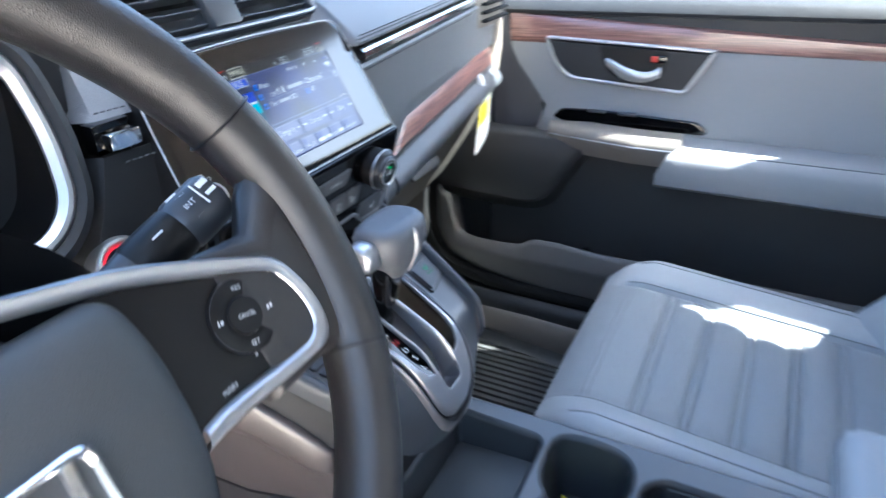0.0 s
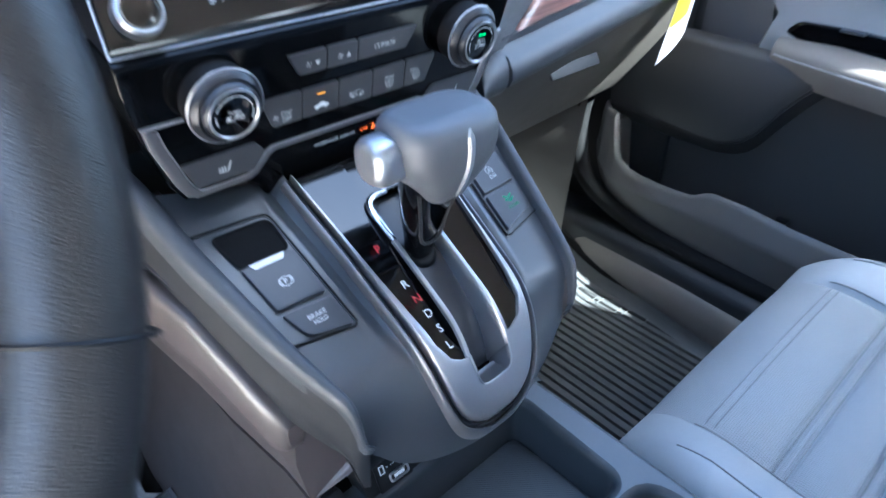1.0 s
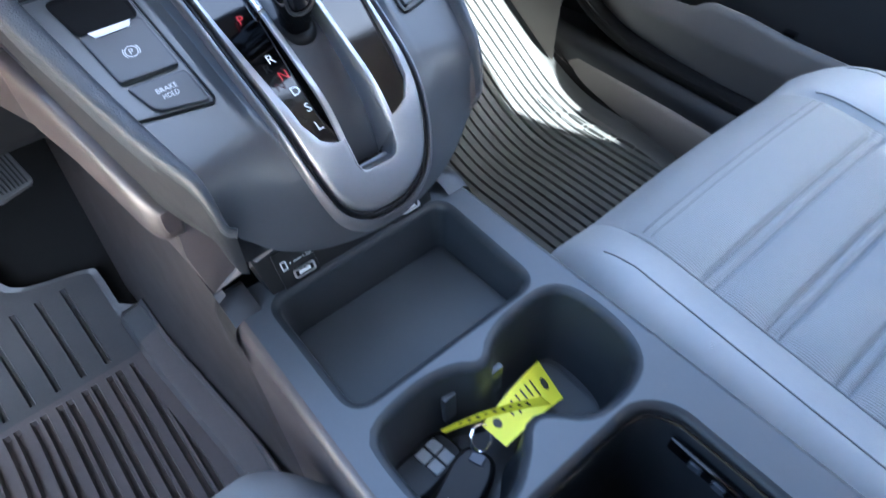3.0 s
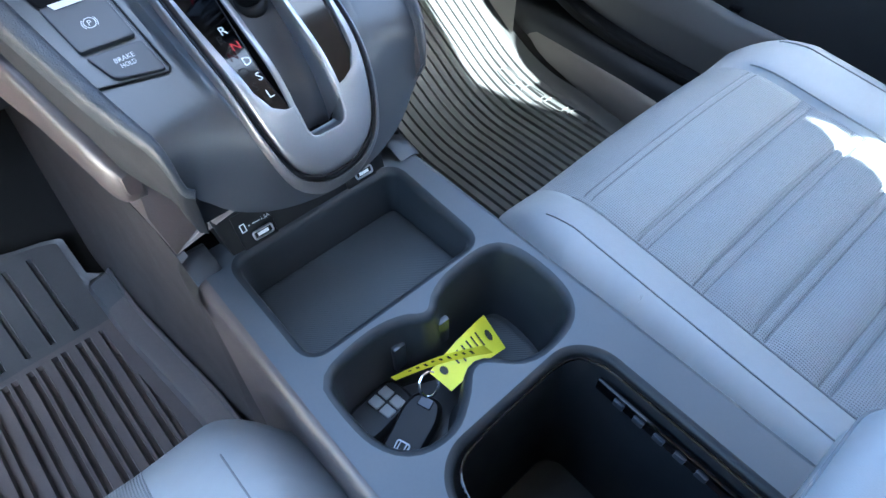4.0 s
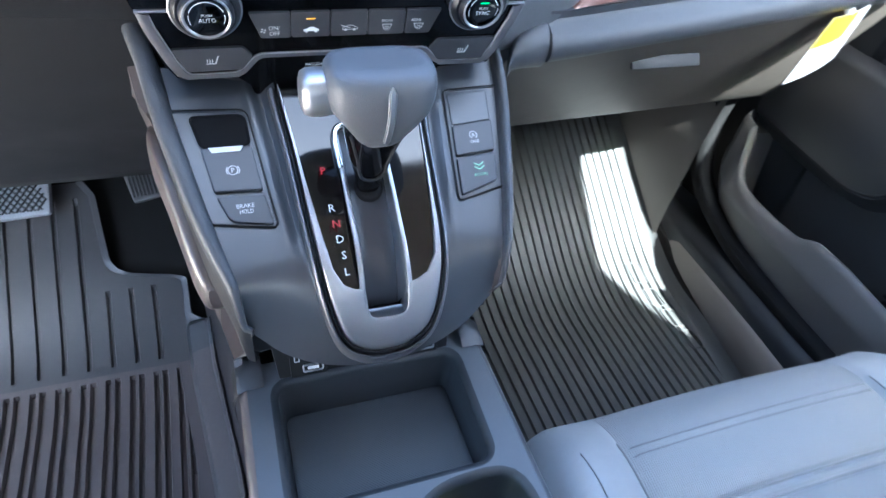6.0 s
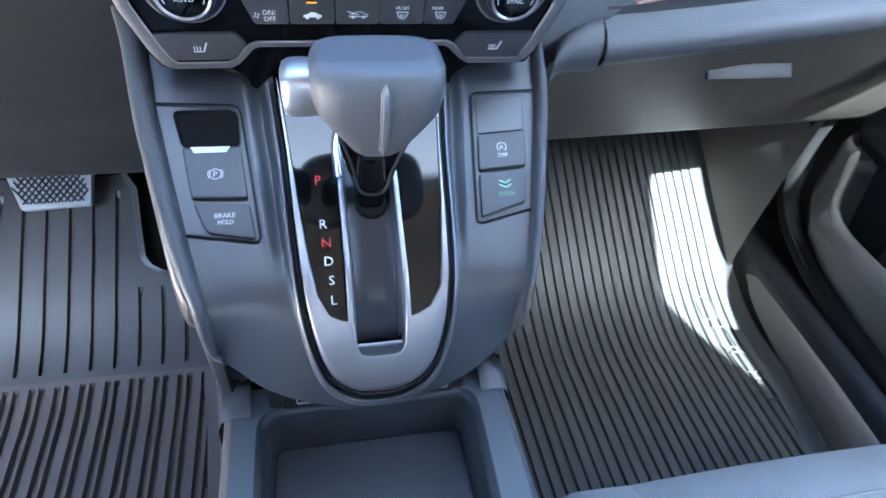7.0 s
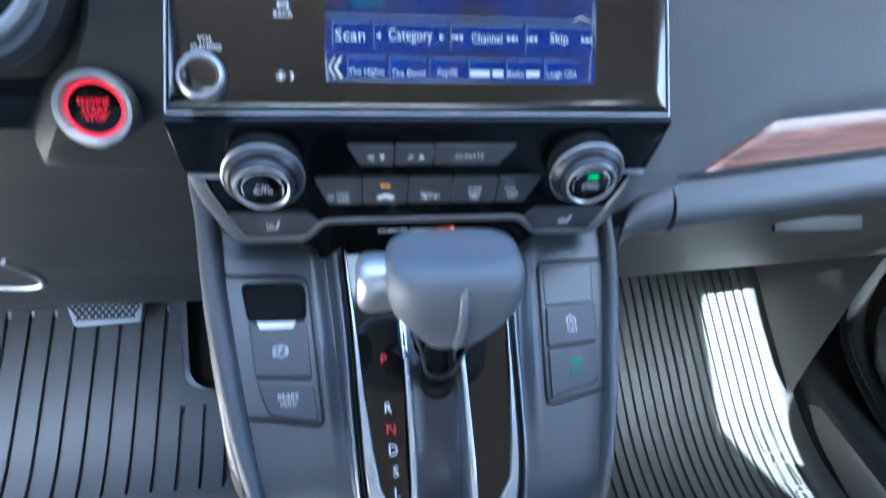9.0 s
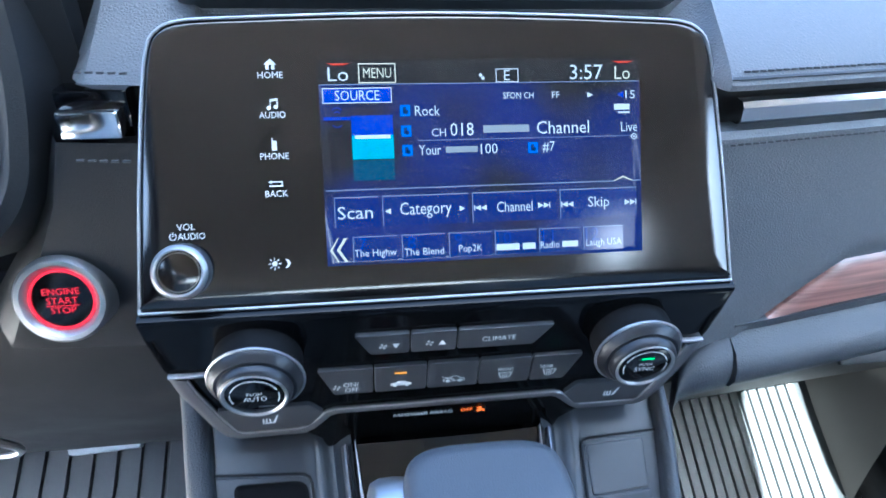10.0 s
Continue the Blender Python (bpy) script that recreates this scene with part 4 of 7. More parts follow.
        mesh_part("socket_rim", *ring_slab(q, inset(q, 0.0014), 0.001, 0.0026, F_, 0.0004), SILVER, u, "pale rim of the USB socket")
        flat([rect(x - 0.001, -0.0058, x + 0.008, -0.003)], F_, 0.0016, WHITE, u, "socket_tongue")
        flat([rect(x - 0.011, 0.0025, x - 0.0102, 0.0085), rect(x - 0.0075, 0.0025, x - 0.0067, 0.0085), rect(x - 0.011, 0.0085, x - 0.0067, 0.0092), rect(x - 0.011, 0.0025, x - 0.0067, 0.0032), rect(x - 0.0045, 0.0052, x - 0.0035, 0.0062), rect(x - 0.0015, 0.0053, x + 0.005, 0.0059)], F_, 0.0016, LIT, u, "symbol")
        words("1.5A", 0.0026, (x + 0.0098, 0.0058), F_, LIT, u, 0.0068, lift=0.0016)


build_lower_console()

# ---- display ----
K = 2.0 ** -EXPO
BLUE_BG = glow("navy_screen_light", (0.0, 0.012, 0.10), 1.0 * K)


def screen_mat():
    m = glow("screen_light", (0, 0, 0), 1.0)
    n, l = m.node_tree.nodes, m.node_tree.links
    b = n["Principled BSDF"]
    b.inputs["Roughness"].default_value = 0.2
    tc, g, r = n.new("ShaderNodeTexCoord"), n.new("ShaderNodeTexNoise"), n.new("ShaderNodeValToRGB")
    mp = n.new("ShaderNodeMapping")
    mp.inputs["Location"].default_value = (0.4, 0, 0.3)
    g.inputs["Scale"].default_value, g.inputs["Detail"].default_value = 22, 1
    r.color_ramp.elements[0].position, r.color_ramp.elements[1].position = 0.38, 0.62
    r.color_ramp.elements[0].color, r.color_ramp.elements[1].color = (0.005, 0.007, 0.013, 1), (0.003, 0.016, 0.14, 1)
    l.new(tc.outputs["Object"], mp.inputs[0])
    l.new(mp.outputs[0], g.inputs["Vector"])
    l.new(g.outputs["Fac"], r.inputs["Fac"])
    l.new(r.outputs[0], b.inputs["Emission Color"])
    b.inputs["Emission Strength"].default_value = 1.0 * K
    return m


def build_display():
    d = thing("infotainment_display", (0, 0.02, 0.63), "glossy black dashboard display showing a blue radio screen", "display")
    half = [(0.1305, 0.0), (0.1292, 0.02), (0.1272, 0.05), (0.1235, 0.09), (0.1205, 0.108), (0.1165, 0.1142), (0.107, 0.1178), (0.08, 0.1192), (0.04, 0.1205), (0, 0.121)]
    loop = half + [(-x, w) for x, w in reversed(half[:-1])]
    poly = spline(loop, 110)
    mesh_part("housing", *slab(poly, -0.03, -0.001, SCREEN, 0.001), DARK, d)
    g = inset(poly, 0.0016)
    mesh_part("glass", *slab(g, -0.004, 0.0, SCREEN, 0.0004), GLASS, d, "glossy black glass front")
    # bright rim round sides and top, and along the bottom
    mesh_part("bright_rim", *tube([SCREEN @ Vector((p[0], p[1], -0.0006)) for p in evenly(poly, 160)], 0.0007, 8), SILVER, d)
    mesh_part("bottom_rim", *tube([SCREEN @ Vector((x, -0.0002, 0.0002)) for x in np.linspace(-0.1305, 0.1305, 30)], 0.0006, 8), SILVER, d)
    scr = mesh_part("screen", *slab(np.array(rect(-0.0535, 0.0155, 0.0872, 0.1015)), -0.002, 0.0002, SCREEN, 0.0001), screen_mat(), d, "lit blue radio screen")
    T = glow("screen_white", (0.95, 0.97, 1.0), 0.8 * K)
    TC = glow("screen_cream", (1.0, 0.93, 0.72), 0.8 * K)
    TN = glow("screen_soft_white", (0.8, 0.84, 0.9), 0.45 * K)
    TD = glow("screen_grey", (0.45, 0.55, 0.8), 0.5 * K)
    B = glow("screen_blue", (0.0, 0.05, 0.55), 0.9 * K)
    B2 = glow("screen_mid_blue", (0.0, 0.02, 0.17), 0.9 * K)
    IC = glow("screen_icon_blue", (0.0, 0.22, 0.9), 0.8 * K)
    CY = glow("screen_cyan", (0.0, 0.5, 0.62), 0.9 * K)
    RD = glow("screen_red", (0.9, 0.05, 0.02), 0.8 * K)
    NUM = glow("screen_number_blue", (0.0, 0.06, 0.42), 0.8 * K)
    h = 0.0006

    def f(polys, m, name, hh=h):
        flat(polys, SCREEN, hh, m, scr, name)

    def w(s, height, x, y, width=None, m=T, align="CENTER"):
        words(s, height, (x, y), SCREEN, m, scr, width, align, lift=0.0009)

    def frame_box(x0, y0, x1, y1, t=0.0005):
        return [rect(x0, y0, x1, y0 + t), rect(x0, y1 - t, x1, y1), rect(x0, y0, x0 + t, y1), rect(x1 - t, y0, x1, y1)]

    f([rect(-0.0535, 0.0915, 0.0872, 0.1015)], glow("screen_header", (0.012, 0.013, 0.016), 1.0 * K), "header_bar", 0.0004)
    f([rect(-0.0535, 0.0911, 0.0869, 0.0915), rect(-0.0131, 0.0672, 0.084, 0.0675), rect(-0.0527, 0.0471, 0.0745, 0.0476), rect(0.0822, 0.0471, 0.0869, 0.0476)], TD, "rule")
    f([[(0.0735, 0.0473), (0.0785, 0.0497), (0.0835, 0.0473), (0.0825, 0.0473), (0.0785, 0.0488), (0.0745, 0.0473)]], TC, "chevron")
    for x in (-0.045, 0.0795):
        f([[(x - 0.005, 0.1001), (x + 0.005, 0.1001), (x + 0.002, 0.0992), (x - 0.002, 0.0992)]], RD, "heat_mark")
    w("Lo", 0.0058, -0.0453, 0.0955, 0.0085)
    w("Lo", 0.0058, 0.0790, 0.0949, 0.0072, TC)
    f(frame_box(-0.0369, 0.0917, -0.0212, 0.1), TC, "key_outline")
    w("MENU", 0.0042, -0.0290, 0.0959, 0.0118, TC)
    f(frame_box(0.0218, 0.0914, 0.0319, 0.0973, 0.0004), T, "key_outline")
    w("E", 0.0045, 0.0267, 0.0944)
    f([disc(0.0152, 0.0946, 0.0008, 8), disc(0.0162, 0.0933, 0.0008, 8)], T, "satellite_mark")
    w("3:57", 0.0064, 0.0625, 0.0954, 0.0150)
    f([rect(-0.0520, 0.0837, -0.0235, 0.0897)], B, "source_key")
    f(frame_box(-0.0522, 0.0835, -0.0233, 0.0899, 0.0004), T, "key_outline", 0.0008)
    w("SOURCE", 0.0042, -0.0378, 0.0867, 0.0185)
    w("SFON CH", 0.0028, 0.0315, 0.0857, 0.0135)
    w("FF", 0.0028, 0.0483, 0.0857, 0.0034)
    f([[(0.0627, 0.0843), (0.0627, 0.0867), (0.0655, 0.0855)]], T, "play_mark")
    w("15", 0.0036, 0.0825, 0.0854, 0.0045)
    f([rect(0.077, 0.0848, 0.0782, 0.0862), [(0.0782, 0.0848), (0.0795, 0.084), (0.0795, 0.087), (0.0782, 0.0862)]], B, "speaker_mark")
    f([rect(0.0750, 0.0788, 0.0822, 0.0814), rect(0.0768, 0.0772, 0.0822, 0.078)], T, "channel_mark")
    f(hoop(-0.0465, 0.0792, 0.0028, 0.0005, 10, 40, 140) + hoop(-0.0465, 0.0785, 0.0018, 0.0005, 10, 40, 140) + hoop(-0.0465, 0.0763, 0.0028, 0.0005, 10, 220, 320) + [rect(-0.0522, 0.0766, -0.041, 0.0780)], B, "station_mark")
    f([rect(-0.0408, 0.0601, -0.0233, 0.0701)], CY, "cover_tile")
    f([rect(-0.0408, 0.0701, -0.0233, 0.0784)], B, "cover_tile")
    f([rect(-0.0408, 0.0512, -0.0233, 0.0595)], glow("screen_teal_dim", (0.0, 0.09, 0.16), 0.8 * K), "cover_reflection")
    f([rect(-0.0395, 0.0686, -0.0246, 0.0702)], T, "cover_mark", 0.0009)
    for x, y in ((-0.0179, 0.0801), (-0.0178, 0.0715), (-0.0176, 0.0633), (0.0374, 0.0631)):
        f([rect(x - 0.0022, y - 0.0024, x + 0.0022, y + 0.0024)], IC, "icon_tile")
        f([rect(x - 0.0010, y - 0.0012, x + 0.0004, y + 0.0014), disc(x + 0.0004, y - 0.0006, 0.0009, 8)], BLUE_BG, "icon_glyph", 0.0009)
    w("Rock", 0.0044, -0.0084, 0.0799, 0.0108)
    w("CH", 0.0034, -0.0039, 0.0706, 0.0062)
    w("018", 0.0056, 0.0062, 0.0717, 0.0102)
    f([rect(0.0155, 0.0700, 0.0360, 0.0732)], TN, "name_bar")
    w("Channel", 0.0056, 0.0512, 0.0717, 0.0238)
    w("Your", 0.0044, -0.0080, 0.0633, 0.0095)
    f([rect(-0.0012, 0.0619, 0.0128, 0.0645)], TN, "name_bar")
    w("100", 0.0044, 0.0178, 0.0632, 0.0075)
    w("#7", 0.0044, 0.0444, 0.0632, 0.0056)
    w("Live", 0.0042, 0.0817, 0.0712, 0.0076)
    f(hoop(0.0840, 0.0669, 0.0014, 0.0004, 14) + [disc(0.084, 0.0669, 0.0005, 8)], T, "dot")
    # key rows
    xs = (-0.0500, -0.0298, 0.0090, 0.0484, 0.0858)
    for i, (s, wd) in enumerate((("Scan", 0.0148), ("Category", 0.0222), ("Channel", 0.0160), ("Skip", 0.0098))):
        x0, x1 = xs[i] + 0.0004, xs[i + 1] - 0.0012
        f([rect(x0, 0.0315, x1, 0.0444)], B2, "key")
        f([rect(x0, 0.0440, x1, 0.0445), rect(x0, 0.0315, x0 + 0.0004, 0.0444)], TD, "key_edge", 0.0008)
        w(s, 0.0054 if i in (0, 1) else 0.0046, (x0 + x1) / 2 + (0 if i else -0.0006), 0.0378, wd)

    def arrows(x, s, twice):
        out = []
        for k in range(2 if twice else 1):
            a = x + s * 0.0026 * k
            out.append([(a, 0.0365), (a, 0.0391), (a + s * 0.0026, 0.0378)])
        if twice:
            a = x + s * 0.0056
            out.append(rect(min(a, a - s * 0.0005), 0.0365, max(a, a - s * 0.0005), 0.0391))
        return out

    for x, s, two in ((-0.0258, -1, False), (0.0038, 1, False), (0.0158, -1, True), (0.0388, 1, True), (0.0550, -1, True), (0.0788, 1, True)):
        f(arrows(x, s, two), T, "arrow", 0.0009)
    xs = (-0.0426, -0.0218, -0.0014, 0.0189, 0.0388, 0.0592)
    for x, no, s, wd in zip(xs, ("7", "8", "9", "10", "11", "12"), ("The Highw", "The Blend", "Pop2K", "", "Radio", "Laugh USA"), (0.0180, 0.0172, 0.0104, 0.0176, 0.0086, 0.0166)):
        f([rect(x, 0.0170, x + 0.0188, 0.0276)], B2, "preset")
        f([rect(x, 0.0272, x + 0.0188, 0.0276), rect(x, 0.0170, x + 0.0004, 0.0276)], TD, "preset_edge", 0.0008)
        w(no, 0.0058, x + 0.0042, 0.0242, None, NUM)
        if s == "":
            f([rect(x + 0.0006, 0.0188, x + 0.0110, 0.0216), rect(x + 0.0124, 0.0188, x + 0.0182, 0.0216)], T, "name_bar", 0.001)
        elif s == "Radio":
            w(s, 0.0031, x + 0.0050, 0.0203, wd)
            f([rect(x + 0.0105, 0.0190, x + 0.0178, 0.0216)], T, "name_bar", 0.001)
        else:
            w(s, 0.0031, x + 0.0095, 0.0200, wd)
    f([[(-0.0494, 0.0222), (-0.0462, 0.0272), (-0.0448, 0.0272), (-0.048, 0.0222), (-0.0448, 0.0172), (-0.0462, 0.0172)], [(-0.0522, 0.0222), (-0.0490, 0.0272), (-0.0484, 0.0272), (-0.0512, 0.0222), (-0.0484, 0.0172), (-0.049, 0.0172)]], TC, "page_arrow")
    # touch keys printed on the glass
    for s, y, wd in (("HOME", 0.0956, 0.0102), ("AUDIO", 0.0794, 0.0106), ("PHONE", 0.0625, 0.0116), ("BACK", 0.0470, 0.0092)):
        words(s, 0.0027, (-0.0728, y), SCREEN, LIT, d, wd, lift=0.0005)
    x = -0.0727
    flat([[(x - 0.0026, 0.0998), (x, 0.1022), (x + 0.0026, 0.0998)], rect(x - 0.0018, 0.0978, x - 0.0005, 0.0998), rect(x + 0.0005, 0.0978, x + 0.0018, 0.0998)], SCREEN, 0.0006, LIT, d, "home_symbol")
    flat([disc(x - 0.0014, 0.0822, 0.0009, 10), disc(x + 0.0014, 0.0826, 0.0009, 10), rect(x - 0.0009, 0.0822, x - 0.0005, 0.0856), rect(x + 0.0019, 0.0826, x + 0.0023, 0.0860), [(x - 0.0009, 0.0848), (x + 0.0023, 0.0852), (x + 0.0023, 0.0862), (x - 0.0009, 0.0858)]], SCREEN, 0.0006, LIT, d, "audio_symbol")
    flat([rect(x - 0.0010, 0.0648, x + 0.0010, 0.0688), rect(x - 0.001, 0.0688, x - 0.0005, 0.0699)], SCREEN, 0.0006, LIT, d, "phone_symbol")
    flat([rect(x - 0.0020, 0.0516, x + 0.0020, 0.0521), rect(x - 0.003, 0.0499, x + 0.0020, 0.0504), rect(x + 0.0020, 0.0499, x + 0.0026, 0.0521), [(x - 0.0034, 0.0518), (x - 0.0018, 0.0526), (x - 0.0018, 0.0510)]], SCREEN, 0.0006, LIT, d, "back_symbol")
    rays = [[(-0.0752 + r * math.cos(a + q), 0.0178 + r * math.sin(a + q)) for r, q in ((0.0016, -0.12), (0.0026, -0.06), (0.0026, 0.06), (0.0016, 0.12))] for a in np.linspace(0, 2 * math.pi, 8, endpoint=False)]
    flat([disc(-0.0752, 0.0178, 0.0011, 12)] + rays + [[(-0.0712, 0.0198), (-0.0695, 0.0192), (-0.0687, 0.0178), (-0.0695, 0.0164), (-0.0712, 0.0158), (-0.0701, 0.0168), (-0.0698, 0.0178), (-0.0701, 0.0188)]], SCREEN, 0.0006, LIT, d, "day_night_symbol")
    words("VOL", 0.0027, (-0.1098, 0.0347), SCREEN, LIT, d, 0.0072, lift=0.0005)
    words("AUDIO", 0.0027, (-0.1078, 0.0308), SCREEN, LIT, d, 0.0108, lift=0.0005)
    flat(hoop(-0.1151, 0.0308, 0.0015, 0.0004, 16, 120, 420) + [rect(-0.1153, 0.0308, -0.1149, 0.0326)], SCREEN, 0.0006, LIT, d, "power_symbol")
    kf = SCREEN @ Matrix.Translation((-0.1118, 0.0168, 0))
    kn = mesh_part("volume_knob", *lathe([(0.0115, 0), (0.0115, 0.004), (0.0108, 0.0072), (0.0096, 0.0082), (0.0088, 0.0078)], kf, 40, False), BUTTON, d, "round volume knob")
    mesh_part("ring", *lathe([(0.0112, 0.0066), (0.0108, 0.0078), (0.0096, 0.0088), (0.0090, 0.0086), (0.0088, 0.0078)], kf, 40, False), SILVER, kn)
    mesh_part("face", *lathe([(0.0088, 0.0078), (0.0084, 0.008), (0.0002, 0.008)], kf, 40), GLASS, kn)
    mesh_part("face_ring", *lathe([(0.0083, 0.0080), (0.0081, 0.0085), (0.0077, 0.0085), (0.0075, 0.0080)], kf, 40, False), CHROME, kn)


build_display()


# ---- climate panel ----
def build_climate():
    c = thing("climate_panel", (0, 0.0, 0.545), "glossy black climate panel with two dials and silver edging", "climate control")
    side = [(0.1315, 0.003), (0.1312, -0.012), (0.1285, -0.028), (0.1265, -0.034), (0.1165, -0.072), (0.11, -0.083), (0.072, -0.085), (0.064, -0.092), (0.06, -0.108)]
    poly = np.array(side + [(-x, y) for x, y in reversed(side)])
    mesh_part("panel", *slab(poly, -0.03, 0.0, CLIMATE, 0.002), GLOSS, c)
    outer = [(-0.1262, -0.0315), (-0.1235, -0.045), (-0.1145, -0.070), (-0.1095, -0.0795), (-0.104, -0.0825), (-0.071, -0.0822), (-0.066, -0.079), (-0.0575, -0.0692), (-0.054, -0.0677)]
    inner = [(-0.1185, -0.034), (-0.1165, -0.043), (-0.108, -0.067), (-0.104, -0.0755), (-0.1005, -0.0785), (-0.0725, -0.0782), (-0.0685, -0.0762), (-0.0600, -0.0662), (-0.0555, -0.0645)]
    outer += [(-x, y + (0.0012 if y < -0.075 else 0)) for x, y in reversed(outer)]
    inner += [(-x, y + (0.0012 if y < -0.075 else 0)) for x, y in reversed(inner)]
    rows = []
    for o, i in zip(outer, inner):
        o, i = np.array(o), np.array(i)
        rows.append([CLIMATE @ Vector((*(o + (i - o) * s), h)) for s, h in ((0, -0.002), (0, 0.0014), (0.1, 0.0022), (0.5, 0.0022), (0.9, 0.0022), (1, 0.0012), (1, -0.001))])
    mesh_part("silver_edging", *loft(rows, False, True, True), SATIN, c, "satin silver edging", sharp=50)
    mesh_part("bright_edge", *tube([CLIMATE @ Vector((*p, 0.0016)) for p in evenly(inner, 90)], 0.0005, 6), SILVER, c)
    for s in (1, -1):
        mesh_part("silver_line", *slab(np.array([(s * 0.1262, -0.0308), (s * 0.1045, -0.0308), (s * 0.1045, -0.0324), (s * 0.1262, -0.0324)]), -0.001, 0.0022, CLIMATE, 0.0005), SILVER, c)

    def key(name, pts, r=0.0016, h=0.0022):
        return mesh_part(name, *slab(round_poly(pts, r), -0.001, h, CLIMATE, 0.0005), BUTTON, c)

    X = [-0.0445, -0.0192, 0.0022, 0.0475]
    Xb = [-0.0375, -0.0192, 0.0022, 0.0388]
    for i, nm in enumerate(("fan_down_key", "fan_up_key", "climate_key")):
        key(nm, [(X[i] + 0.0003, -0.0117), (X[i + 1] - 0.0003, -0.0117), (Xb[i + 1] - 0.0003, -0.0247), (Xb[i] + 0.0003, -0.0247)])
    X = [-0.0622, -0.036, -0.0107, 0.0144, 0.0402, 0.0655]
    Xb = [-0.0552, -0.036, -0.0107, 0.0144, 0.0402, 0.0585]
    for i, nm in enumerate(("fan_key", "recirculation_key", "fresh_air_key", "front_demist_key", "rear_demist_key")):
        key(nm, [(X[i] + 0.0003, -0.0341), (X[i + 1] - 0.0003, -0.0341), (Xb[i + 1] - 0.0003, -0.0526), (Xb[i] + 0.0003, -0.0526)])
    for s in (1, -1):
        key("seat_heat_key", [(s * 0.1105, -0.0585), (s * 0.0668, -0.0585), (s * 0.0608, -0.066), (s * 0.0685, -0.0762), (s * 0.103, -0.0765)], 0.002)
        x = s * 0.0865
        flat([rect(x - 0.0040, -0.0702, x + 0.001, -0.0694)] + [rect(x - 0.0036 + 0.0016 * k, -0.069, x - 0.0030 + 0.0016 * k, -0.0664) for k in range(3)] + [[(x + 0.001, -0.0702), (x + 0.002, -0.0702), (x + 0.0042, -0.064), (x + 0.0033, -0.064)]], CLIMATE, 0.0027, LIT, c, "seat_symbol")
    M, hh = CLIMATE, 0.0027

    def fan(x, y, r=0.0019):
        return [[(x + q * math.cos(a + e), y + q * math.sin(a + e)) for q, e in ((0.1 * r, 0), (r, -0.35), (r, 0.35))] for a in np.linspace(0.4, 0.4 + 2 * math.pi, 4, endpoint=False)]

    flat(fan(-0.0315, -0.0188) + [[(-0.0275, -0.0174), (-0.0239, -0.0174), (-0.0257, -0.0203)]], M, hh, LIT, c, "fan_symbol")
    flat(fan(-0.0105, -0.0186) + [[(-0.0065, -0.0200), (-0.0029, -0.0200), (-0.0047, -0.0171)]], M, hh, LIT, c, "fan_symbol")
    words("CLIMATE", 0.0031, (0.0215, -0.0183), M, LIT, c, 0.0158, lift=hh)
    flat(fan(-0.0535, -0.0465), M, hh, LIT, c, "fan_symbol")
    words("ON/", 0.0031, (-0.0467, -0.0447), M, LIT, c, 0.0072, lift=hh)
    words("OFF", 0.0031, (-0.0465, -0.0487), M, LIT, c, 0.0066, lift=hh)

    def car(x, y, hollow):
        body = [(x - 0.0050, y - 0.0009), (x - 0.0048, y + 0.0006), (x - 0.0026, y + 0.0010), (x - 0.0010, y + 0.0022), (x + 0.0018, y + 0.0022), (x + 0.0032, y + 0.001), (x + 0.005, y + 0.0006), (x + 0.0052, y - 0.0009)]
        wheels = [disc(x - 0.0028, y - 0.0011, 0.001, 10), disc(x + 0.0030, y - 0.0011, 0.001, 10)]
        if not hollow:
            return [body] + wheels
        out = []
        for a, b in zip(body, body[1:] + body[:1]):
            d = np.array(b) - np.array(a)
            q = np.array([-d[1], d[0]]) / max(1e-9, np.linalg.norm(d)) * 0.00022
            out.append([tuple(np.array(a) + q), tuple(np.array(b) + q), tuple(np.array(b) - q), tuple(np.array(a) - q)])
        return out + wheels + [[(x - 0.006, y + 0.0022), (x + 0.0005, y - 0.0002), (x + 0.0005, y + 0.0003), (x - 0.006, y + 0.0027)]]

    flat(car(-0.0233, -0.0468, False), M, hh, LIT, c, "car_symbol")
    flat(car(0.0022, -0.0464, True), M, hh, LIT, c, "car_symbol")
    flat([rect(-0.0262, -0.0390, -0.0206, -0.0382)], M, hh, AMBER, c, "amber_lamp")
    for x, s in ((0.0275, "FRONT"), (0.0498, "REAR")):
        words(s, 0.0021, (x - (0.002 if s == "REAR" else 0), -0.0417), M, LIT, c, 0.0078 if s == "FRONT" else 0.0066, lift=hh)
        b = [rect(x - 0.0034, -0.0446, x + 0.0034, -0.0441), [(x - 0.0034, -0.0446), (x - 0.0029, -0.0446), (x - 0.0016, -0.0482), (x - 0.0021, -0.0482)], [(x + 0.0034, -0.0446), (x + 0.0029, -0.0446), (x + 0.0016, -0.0482), (x + 0.0021, -0.0482)]]
        b += [rect(x - 0.0013 + 0.001 * k, -0.0490, x - 0.0009 + 0.001 * k, -0.0455) for k in range(3)]
        flat(b, M, hh, LIT, c, "demist_symbol")
    words("PASSENGER AIRBAG", 0.0022, (-0.0115, -0.0757), M, LIT, c, 0.0302, lift=0.0006)
    words("OFF", 0.0023, (0.0112, -0.0757), M, ORANGE, c, 0.0062, lift=0.0006)
